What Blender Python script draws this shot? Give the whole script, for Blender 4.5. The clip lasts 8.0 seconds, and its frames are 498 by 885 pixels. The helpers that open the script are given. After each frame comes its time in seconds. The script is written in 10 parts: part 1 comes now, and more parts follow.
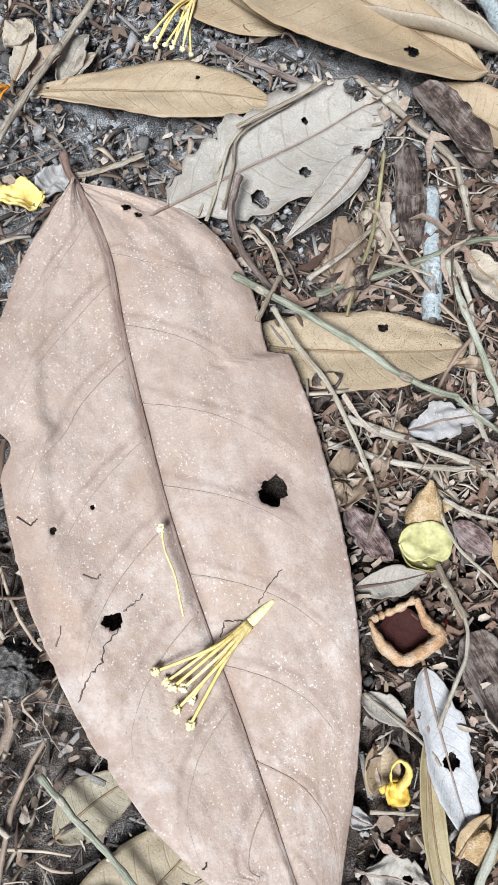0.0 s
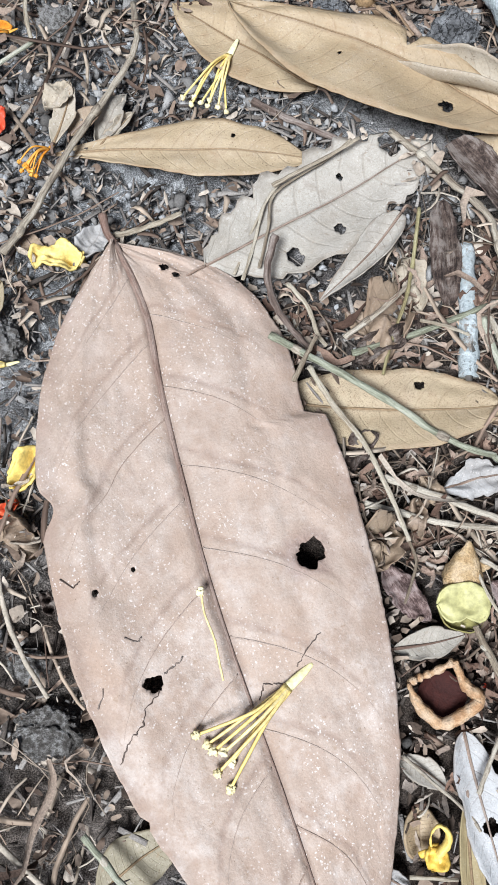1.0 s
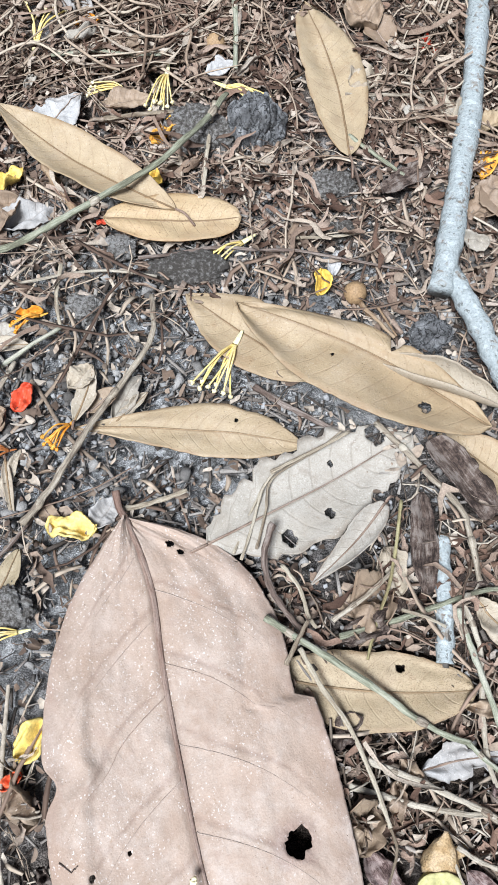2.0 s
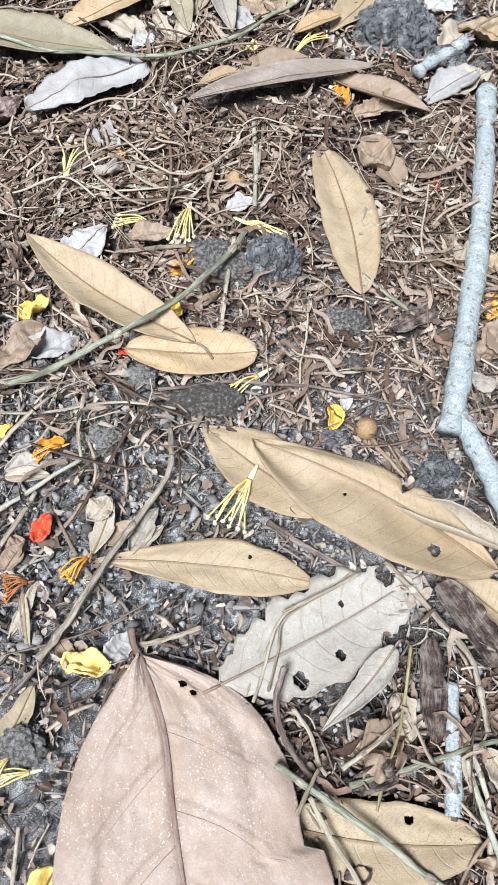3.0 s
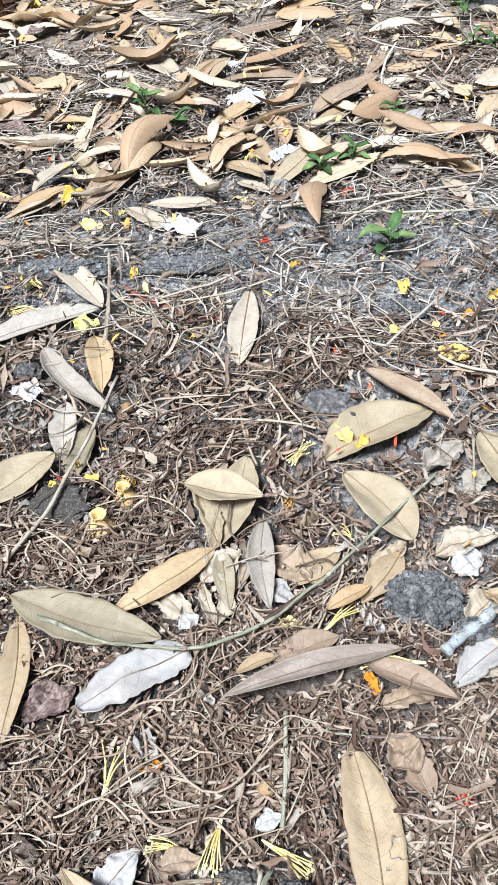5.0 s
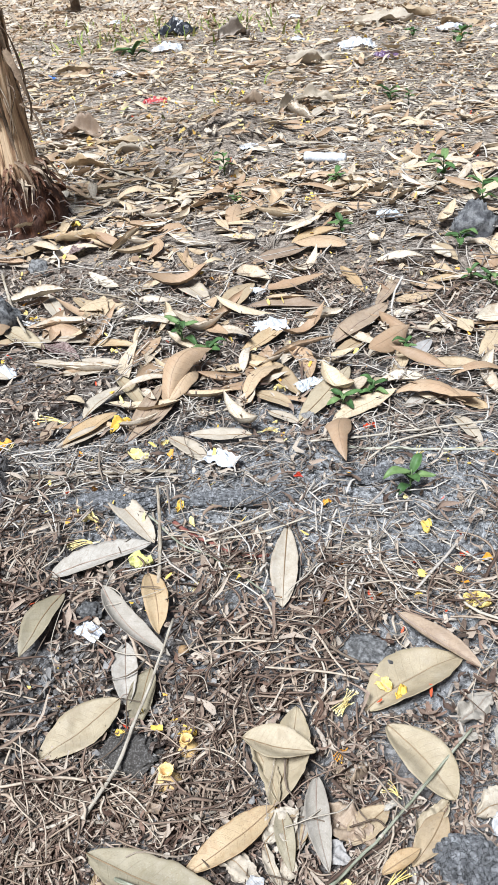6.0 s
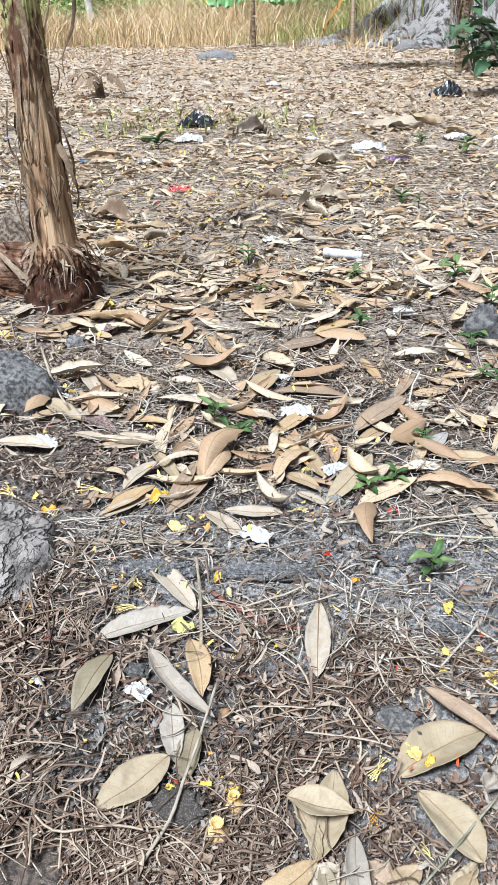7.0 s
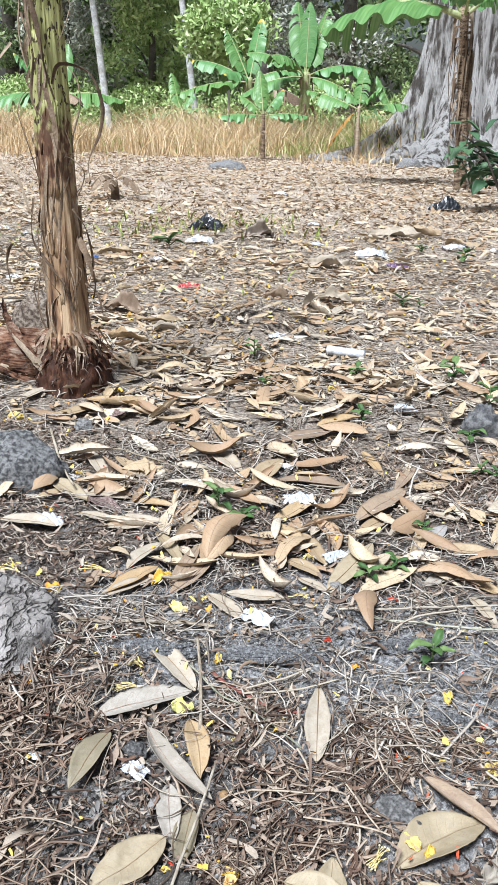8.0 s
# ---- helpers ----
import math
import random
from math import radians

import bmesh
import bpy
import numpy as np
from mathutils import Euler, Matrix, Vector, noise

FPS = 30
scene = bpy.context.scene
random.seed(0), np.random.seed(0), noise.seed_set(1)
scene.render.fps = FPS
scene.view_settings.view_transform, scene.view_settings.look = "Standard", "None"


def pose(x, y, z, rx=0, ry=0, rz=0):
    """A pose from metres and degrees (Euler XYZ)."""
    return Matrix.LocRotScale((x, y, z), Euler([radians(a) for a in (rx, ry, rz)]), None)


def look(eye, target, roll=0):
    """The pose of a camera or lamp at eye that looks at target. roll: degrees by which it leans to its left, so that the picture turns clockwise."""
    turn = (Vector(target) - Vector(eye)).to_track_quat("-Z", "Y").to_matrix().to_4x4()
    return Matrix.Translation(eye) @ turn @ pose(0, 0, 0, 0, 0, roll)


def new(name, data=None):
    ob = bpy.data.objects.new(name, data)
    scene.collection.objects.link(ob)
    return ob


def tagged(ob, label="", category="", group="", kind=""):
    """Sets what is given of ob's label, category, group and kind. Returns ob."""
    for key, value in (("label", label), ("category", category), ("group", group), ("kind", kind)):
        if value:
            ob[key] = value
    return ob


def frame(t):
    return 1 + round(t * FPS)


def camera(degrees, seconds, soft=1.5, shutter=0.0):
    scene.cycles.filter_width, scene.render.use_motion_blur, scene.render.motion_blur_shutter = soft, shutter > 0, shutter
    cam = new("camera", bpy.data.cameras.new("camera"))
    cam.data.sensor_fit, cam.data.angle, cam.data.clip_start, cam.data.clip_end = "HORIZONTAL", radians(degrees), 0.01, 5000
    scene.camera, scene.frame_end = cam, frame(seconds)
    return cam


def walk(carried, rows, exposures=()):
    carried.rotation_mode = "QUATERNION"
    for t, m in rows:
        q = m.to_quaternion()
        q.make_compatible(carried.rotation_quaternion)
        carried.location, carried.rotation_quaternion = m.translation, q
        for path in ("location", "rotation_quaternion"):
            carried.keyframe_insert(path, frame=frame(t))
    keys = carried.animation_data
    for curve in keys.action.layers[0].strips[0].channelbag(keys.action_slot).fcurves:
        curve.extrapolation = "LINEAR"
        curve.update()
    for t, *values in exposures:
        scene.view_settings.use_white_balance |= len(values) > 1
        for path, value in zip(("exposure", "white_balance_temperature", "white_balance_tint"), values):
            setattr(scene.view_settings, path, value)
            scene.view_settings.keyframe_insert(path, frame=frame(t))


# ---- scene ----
cam = camera(34.33, 8.0, soft=1.2)
PATH = [
    (0, (0.14263, 0.11909, 0.22394), (0.11623, 0.64483, -1.70554), 1.052),
    (0.5, (0.15672, 0.10769, 0.20989), (0.08645, 0.58121, -1.73198), -5.300),
    (1, (0.13990, 0.13340, 0.23061), (0.03608, 0.66397, -1.69493), -7.142),
    (1.5, (0.14208, 0.15610, 0.25274), (0.04260, 0.85346, -1.61910), -2.703),
    (1.7, (0.13684, 0.16255, 0.26162), (0.05640, 0.91563, -1.58943), -0.633),
    (2.8, (0.11944, 0.18981, 0.28243), (0.08982, 1.11576, -1.49006), 5.270),
    (3, (0.11764, 0.19267, 0.28977), (0.06426, 1.14235, -1.46956), 4.053),
    (3.5, (0.11298, 0.20014, 0.30825), (0.04007, 1.27332, -1.37786), 3.660),
    (4, (0.11070, 0.21689, 0.35087), (0.04896, 1.43008, -1.23795), 4.011),
    (4.5, (0.11563, 0.24770, 0.37970), (-0.07691, 1.57376, -1.10505), -0.774),
    (5, (0.14295, 0.32412, 0.40826), (-0.24050, 1.72792, -0.96372), -6.777),
    (5.2, (0.15315, 0.33756, 0.43415), (-0.25825, 1.79068, -0.87703), -8.175),
    (6.3, (0.08857, 0.29949, 0.55314), (-0.28969, 1.94810, -0.51411), -4.510),
    (6.5, (0.07912, 0.28086, 0.56036), (-0.30141, 1.94652, -0.47924), -3.930),
    (7, (0.06453, 0.25364, 0.58112), (-0.29637, 1.96663, -0.38605), -1.474),
    (7.5, (0.05059, 0.24032, 0.59041), (-0.28547, 2.00568, -0.28740), 1.130),
    (8, (0.05769, 0.22231, 0.58013), (-0.31194, 2.03732, -0.17428), 0.855),
]
walk(cam, [(t, look(eye, target, roll)) for t, eye, target, roll in PATH], exposures=[(0.0, 1.28), (1.0, 1.31), (1.5, 1.36), (3.0, 1.52), (4.0, 1.57), (4.5, 1.60), (5.0, 1.61), (6.5, 1.48), (8.0, 1.47)])

# ---- light: bright thin overcast, in the open shade of tall trees ----
world = bpy.data.worlds.new("sky")
scene.world = world
world.use_nodes = True
sky = world.node_tree.nodes.new("ShaderNodeTexSky")
sky.sky_type = "NISHITA"
sky.sun_disc = False
sky.sun_elevation, sky.sun_rotation = radians(58), radians(200)
sky.air_density, sky.dust_density = 1.0, 4.0
world.node_tree.links.new(sky.outputs[0], world.node_tree.nodes["Background"].inputs[0])
world.node_tree.nodes["Background"].inputs[1].default_value = 0.024
sun_data = bpy.data.lights.new("sun", "SUN")
sun_data.energy, sun_data.angle, sun_data.color = 2.75, radians(20), (0.918, 1.0, 1.10)
sun = new("sun", sun_data)
sun.matrix_world = look((0, 0, 30), (0 + 30 * math.sin(radians(20)) * 0.6, 30 * 0.5, 0))
scene.view_settings.exposure = 1.25

rng = np.random.default_rng(7)
rnd = random.Random(11)


# ---- materials ----
class Graph:
    """A small helper to write node materials."""

    def __init__(self, name):
        self.mat = bpy.data.materials.new(name)
        self.mat.use_nodes = True
        self.tree = self.mat.node_tree
        self.shader = self.tree.nodes["Principled BSDF"]

    def node(self, kind, inputs=None, **settings):
        n = self.tree.nodes.new("ShaderNode" + kind)
        if "operation" in settings:
            n.operation = settings["operation"]
        if "use_clamp" in settings:
            n.use_clamp = settings["use_clamp"]
        if "interpolation_type" in settings:
            n.interpolation_type = settings["interpolation_type"]
        if "data_type" in settings:
            n.data_type = settings["data_type"]
        if "blend_type" in settings:
            n.blend_type = settings["blend_type"]
        if "feature" in settings:
            n.feature = settings["feature"]
        for key, value in (inputs or {}).items():
            self.put(n.inputs[key], value)
        return n

    def put(self, socket, value):
        if isinstance(value, bpy.types.NodeSocket):
            self.tree.links.new(value, socket)
        else:
            socket.default_value = value

    def math(self, op, a, b=0.0, c=0.0, clamp=False):
        return self.node("Math", {0: a, 1: b, 2: c}, operation=op, use_clamp=clamp).outputs[0]

    def span(self, v, lo, hi, a=0.0, b=1.0):
        return self.node("MapRange", {"Value": v, "From Min": lo, "From Max": hi, "To Min": a, "To Max": b}, interpolation_type="SMOOTHSTEP").outputs[0]

    def noise(self, where, scale, detail=3.0, rough=0.55, warp=0.0):
        return self.node("TexNoise", {"Vector": where, "Scale": scale, "Detail": detail, "Roughness": rough, "Distortion": warp}).outputs[0]

    def mix(self, fac, a, b, how="MIX"):
        n = self.node("Mix", {0: fac}, data_type="RGBA", blend_type=how)
        self.put(n.inputs[6], a if isinstance(a, bpy.types.NodeSocket) else (*a, 1))
        self.put(n.inputs[7], b if isinstance(b, bpy.types.NodeSocket) else (*b, 1))
        return n.outputs[2]

    def ramp(self, fac, colours):
        n = self.node("ValToRGB", {0: fac})
        el = n.color_ramp.elements
        while len(el) < len(colours):
            el.new(0.5)
        for k, c in enumerate(colours):
            el[k].position = 0.2 + 0.6 * k / (len(colours) - 1)
            el[k].color = (*c, 1)
        return n.outputs[0]

    def finish(self, colour, rough, height=None, strength=0.4, distance=0.001, specular=0.3):
        self.put(self.shader.inputs["Base Color"], colour if isinstance(colour, bpy.types.NodeSocket) else (*colour, 1))
        self.put(self.shader.inputs["Roughness"], rough)
        self.shader.inputs["Specular IOR Level"].default_value = specular
        if height is not None:
            b = self.node("Bump", {"Height": height, "Strength": strength, "Distance": distance})
            self.tree.links.new(b.outputs[0], self.shader.inputs["Normal"])
        return self.mat


def earthy(name, colours, scale=300.0, rough=0.85, bump=0.5, distance=0.0006, each=True, spread=0.75, fine=6.0, specular=0.25):
    """Natural matter: colours vary from piece to piece, over patches and in the grain."""
    g = Graph(name)
    where = g.node("TexCoord").outputs["Object"]
    patch = g.noise(where, scale, 3)
    grain = g.noise(where, scale * fine, 3, 0.65)
    if each:
        one = g.node("NewGeometry").outputs["Random Per Island"]
        two = g.node("ObjectInfo").outputs["Random"]
        both = g.math("FRACT", g.math("ADD", one, two))
        patch = g.math("ADD", g.math("MULTIPLY", both, spread), g.math("MULTIPLY", patch, 1 - spread))
        patch = g.span(patch, 0.02, 0.98, 0.15, 0.85) if spread > 0.5 else g.span(patch, 0.3, 0.7, 0.1, 0.9)
    else:
        patch = g.span(patch, 0.28, 0.72, 0.1, 0.9)
    colour = g.ramp(patch, colours)
    colour = g.mix(0.75, colour, g.ramp(grain, [(0.30, 0.29, 0.28), (1.22, 1.22, 1.22)]), "MULTIPLY")
    return g.finish(colour, rough, grain, bump, distance, specular)


def leafy(name, base, second, vein, dust=0.0, spots=0.0, veins=9.0, rough=0.6, vein_strength=0.5, blotch=None, specular=0.35, scorch=None, net=0.14, prick_at=0.68, prick_scale=1700.0, tones=None):
    """A dead leaf: midrib and side veins along its own length and breadth, blotches, pale dust and dark pin-pricks."""
    g = Graph(name)
    uv = g.node("SeparateXYZ", {0: g.node("TexCoord").outputs["UV"]})
    s, v = uv.outputs[0], uv.outputs[1]
    side = g.math("ABSOLUTE", g.math("SUBTRACT", g.math("MULTIPLY", v, 2.0), 1.0))
    where = g.node("TexCoord").outputs["Object"]
    own = g.node("NewGeometry").outputs["Random Per Island"] if tones else g.node("ObjectInfo").outputs["Random"]
    where = g.node("VectorMath", {0: where, 1: g.node("CombineXYZ", {0: own, 1: own, 2: 0.0}).outputs[0]}, operation="ADD").outputs[0]
    sway = g.math("MULTIPLY", g.noise(where, 60, 2), 0.35)
    run = g.math("SUBTRACT", g.math("MULTIPLY", s, veins), g.math("ADD", g.math("MULTIPLY", side, 0.9), g.math("MULTIPLY", g.math("POWER", side, 3.0), 0.8)))
    # the two halves of the blade are out of step
    run = g.math("ADD", g.math("ADD", run, sway), g.math("MULTIPLY", g.math("GREATER_THAN", v, 0.5), 0.4))
    line = g.math("ABSOLUTE", g.math("SUBTRACT", g.math("FRACT", run), 0.5))
    line = g.span(line, 0.0, 0.085, 1.0, 0.0)
    line = g.math("MULTIPLY", line, g.span(side, 0.55, 1.0, 1.0, 0.15))
    rib = g.span(side, 0.0, 0.07, 1.0, 0.0)
    mask = g.math("MAXIMUM", line, rib)
    broad = g.noise(where, 28, 3, 0.6, 0.4)
    mid = g.noise(where, 160, 4, 0.6)
    fine = g.noise(where, 1500, 3, 0.6)
    colour = g.mix(g.span(g.math("ADD", broad, g.math("MULTIPLY", g.math("SUBTRACT", own, 0.5), 0.5)), 0.3, 0.7), base, second)
    if tones:
        own_tone = g.ramp(g.span(own, 0.0, 1.0, 0.2, 0.8), tones)
        colour = g.mix(g.span(broad, 0.3, 0.7, 0.0, 0.35), own_tone, second)
    colour = g.mix(g.math("MULTIPLY", line, vein_strength), colour, vein)
    colour = g.mix(g.math("MULTIPLY", rib, max(0.65, vein_strength)), colour, tuple(c * 0.8 for c in vein))
    if blotch:
        colour = g.mix(g.math("MULTIPLY", g.span(mid, 0.56, 0.7), 0.6), colour, blotch)
        colour = g.mix(g.math("MULTIPLY", g.span(side, 0.82, 1.0), g.span(mid, 0.35, 0.6)), colour, blotch)
    colour = g.mix(0.7, colour, g.ramp(g.math("ADD", g.math("MULTIPLY", mid, 0.5), g.math("MULTIPLY", fine, 0.5)), [(0.42, 0.40, 0.37), (1.02, 1.02, 1.02)]), "MULTIPLY")
    # weathered browner and greyer patches, each leaf its own share
    worn = g.span(g.noise(where, 75, 5, 0.7, 0.6), 0.46, 0.66)
    colour = g.mix(g.math("MULTIPLY", worn, g.span(own, 0.0, 1.0, 0.15, 0.6)), colour, (0.66 * base[0] + 0.02, 0.62 * base[1] + 0.02, 0.58 * base[2] + 0.02))
    bent = where
    if net:
        # the net of finest veinlets
        bent = g.node("VectorMath", {0: where, 1: g.node("VectorMath", {0: g.node("TexNoise", {"Vector": where, "Scale": 700.0, "Detail": 2.0}).outputs[1], 1: (0.0012, 0.0012, 0.0012)}, operation="MULTIPLY").outputs[0]}, operation="ADD").outputs[0]
        mesh_a = g.span(g.node("TexVoronoi", {"Vector": bent, "Scale": 420.0}, feature="DISTANCE_TO_EDGE").outputs[0], 0.0, 0.12, 1.0, 0.0)
        mesh_b = g.span(g.node("TexVoronoi", {"Vector": bent, "Scale": 1100.0}, feature="DISTANCE_TO_EDGE").outputs[0], 0.0, 0.16, 0.7, 0.0)
        web = g.math("MULTIPLY", g.math("MAXIMUM", mesh_a, mesh_b), g.span(broad, 0.25, 0.6, 0.3, 1.0))
        colour = g.mix(g.math("MULTIPLY", web, net), colour, vein)
    if dust:
        cell = g.node("TexVoronoi", {"Vector": bent, "Scale": 1700.0, "Randomness": 1.0})
        size = g.span(g.node("SeparateXYZ", {0: cell.outputs["Color"]}).outputs[0], 0.72, 1.0, 0.0, 0.50)
        grit = g.span(g.math("SUBTRACT", g.math("ADD", cell.outputs["Distance"], g.math("MULTIPLY", g.math("SUBTRACT", g.noise(where, 2600, 2), 0.5), 1.4)), size), -0.12, 0.06, 1.0, 0.0)
        grit = g.math("MULTIPLY", grit, g.span(g.noise(where, 70, 2), 0.35, 0.6))
        colour = g.mix(g.math("MULTIPLY", grit, dust), colour, (0.66, 0.60, 0.56))
        powder = g.math("MULTIPLY", g.span(g.noise(where, 90, 5, 0.75), 0.42, 0.75), dust * 0.6)
        powder = g.math("MULTIPLY", powder, g.span(s, 0.1, 0.8, 0.35, 1.2))
        colour = g.mix(powder, colour, (0.62, 0.56, 0.52))
    if scorch:
        gap = g.node("VectorMath", {0: g.node("TexCoord").outputs["Object"], 1: (scorch[0], scorch[1], 0.008)}, operation="DISTANCE").outputs["Value"]
        near = g.span(g.math("ADD", gap, g.math("MULTIPLY", g.math("SUBTRACT", mid, 0.5), 0.008)), 0.004, 0.009, 0.45, 0.0)
        colour = g.mix(near, colour, (0.17, 0.10, 0.085))
    if spots:
        prick = g.span(g.noise(where, prick_scale, 2, 0.5), prick_at, prick_at + 0.06)
        colour = g.mix(g.math("MULTIPLY", prick, spots), colour, (0.12, 0.075, 0.04))
        fleck = g.span(g.noise(where, 520, 3, 0.6), 0.63, 0.72)
        colour = g.mix(g.math("MULTIPLY", fleck, spots * 0.55), colour, (0.22, 0.14, 0.08))
    height = g.math("ADD", g.math("MULTIPLY", mask, -0.35), g.math("ADD", mid, g.math("MULTIPLY", fine, 0.6)))
    return g.finish(colour, rough, height, 0.5, 0.0006, specular)


LEAF = {
    "tan": leafy("tan_leaf", (0.39, 0.292, 0.18), (0.47, 0.368, 0.24), (0.27, 0.18, 0.105), 0.14, 0.8, 13, 0.6, 0.2, (0.31, 0.21, 0.12), prick_at=0.66, net=0.22),
    "speckled": leafy("speckled_leaf", (0.42, 0.325, 0.205), (0.50, 0.40, 0.27), (0.27, 0.18, 0.10), 0.1, 0.8, 10, 0.65, 0.12, (0.33, 0.23, 0.14), prick_at=0.56, prick_scale=3600.0),
    "drab": leafy("drab_leaf", (0.29, 0.25, 0.17), (0.38, 0.33, 0.235), (0.20, 0.165, 0.10), 0.2, 0.7, 13, 0.65, 0.25, (0.24, 0.195, 0.12), prick_at=0.63, net=0.22),
    "olive": leafy("olive_leaf", (0.37, 0.30, 0.195), (0.45, 0.375, 0.26), (0.25, 0.19, 0.115), 0.14, 0.7, 13, 0.6, 0.2, (0.33, 0.265, 0.165), prick_at=0.66, net=0.22),
    "orange": leafy("orange_leaf", (0.49, 0.335, 0.18), (0.52, 0.39, 0.235), (0.29, 0.175, 0.10), 0.1, 0.7, 13, 0.55, 0.22, (0.33, 0.205, 0.10), prick_at=0.62),
    "pale": leafy("pale_leaf", (0.43, 0.365, 0.28), (0.50, 0.44, 0.355), (0.36, 0.29, 0.21), 0.3, 0.6, 11, 0.7, 0.25, (0.36, 0.29, 0.215), prick_at=0.63),
    "grey": leafy("grey_leaf", (0.37, 0.335, 0.285), (0.47, 0.435, 0.385), (0.22, 0.185, 0.145), 0.3, 0.5, 10, 0.85, 0.3, (0.25, 0.21, 0.17), prick_at=0.63, prick_scale=3200.0, net=0.25),
    "white": leafy("bleached_leaf", (0.53, 0.533, 0.538), (0.36, 0.345, 0.332), (0.30, 0.27, 0.25), 0.35, 0.35, 9, 0.85, 0.2, (0.30, 0.28, 0.265), prick_at=0.62, prick_scale=3400.0, net=0.2),
    "brown": leafy("brown_leaf", (0.30, 0.215, 0.15), (0.40, 0.30, 0.21), (0.19, 0.13, 0.09), 0.2, 0.4, 11, 0.6, 0.3, (0.21, 0.14, 0.09)),
    "dark": leafy("dark_leaf", (0.27, 0.22, 0.18), (0.35, 0.30, 0.25), (0.16, 0.12, 0.09), 0.3, 0.3, 10, 0.55, 0.4),
    "strip": leafy("dry_strip", (0.34, 0.26, 0.13), (0.40, 0.33, 0.19), (0.22, 0.16, 0.08), 0.1, 0.6, 2, 0.7, 0.2),
    "big": leafy("big_leaf", (0.42, 0.30, 0.228), (0.45, 0.352, 0.29), (0.25, 0.165, 0.125), 0.6, 0.7, 9, 0.75, 0.5, (0.34, 0.245, 0.195), scorch=(0.1109, 0.025), net=0.2, prick_at=0.70),
    "carpet": leafy("carpet_leaf", (0.42, 0.31, 0.20), (0.46, 0.36, 0.24), (0.24, 0.155, 0.09), 0.15, 0.7, 12, 0.6, 0.4, (0.27, 0.175, 0.10), prick_at=0.64, net=0.0,
                    tones=[(0.36, 0.225, 0.135), (0.49, 0.33, 0.205), (0.60, 0.46, 0.295), (0.69, 0.565, 0.39), (0.62, 0.53, 0.42), (0.75, 0.675, 0.555)]),
    "bits": leafy("broken_leaf", (0.34, 0.25, 0.18), (0.36, 0.27, 0.20), (0.18, 0.12, 0.08), 0.2, 0.6, 4, 0.75, 0.3, (0.22, 0.15, 0.10), net=0.0,
                  tones=[(0.14, 0.09, 0.065), (0.28, 0.19, 0.135), (0.38, 0.275, 0.20), (0.46, 0.36, 0.28), (0.40, 0.345, 0.295), (0.56, 0.50, 0.43)]),
    "red": leafy("red_stalk_leaf", (0.30, 0.06, 0.04), (0.25, 0.08, 0.05), (0.2, 0.05, 0.04)),
}
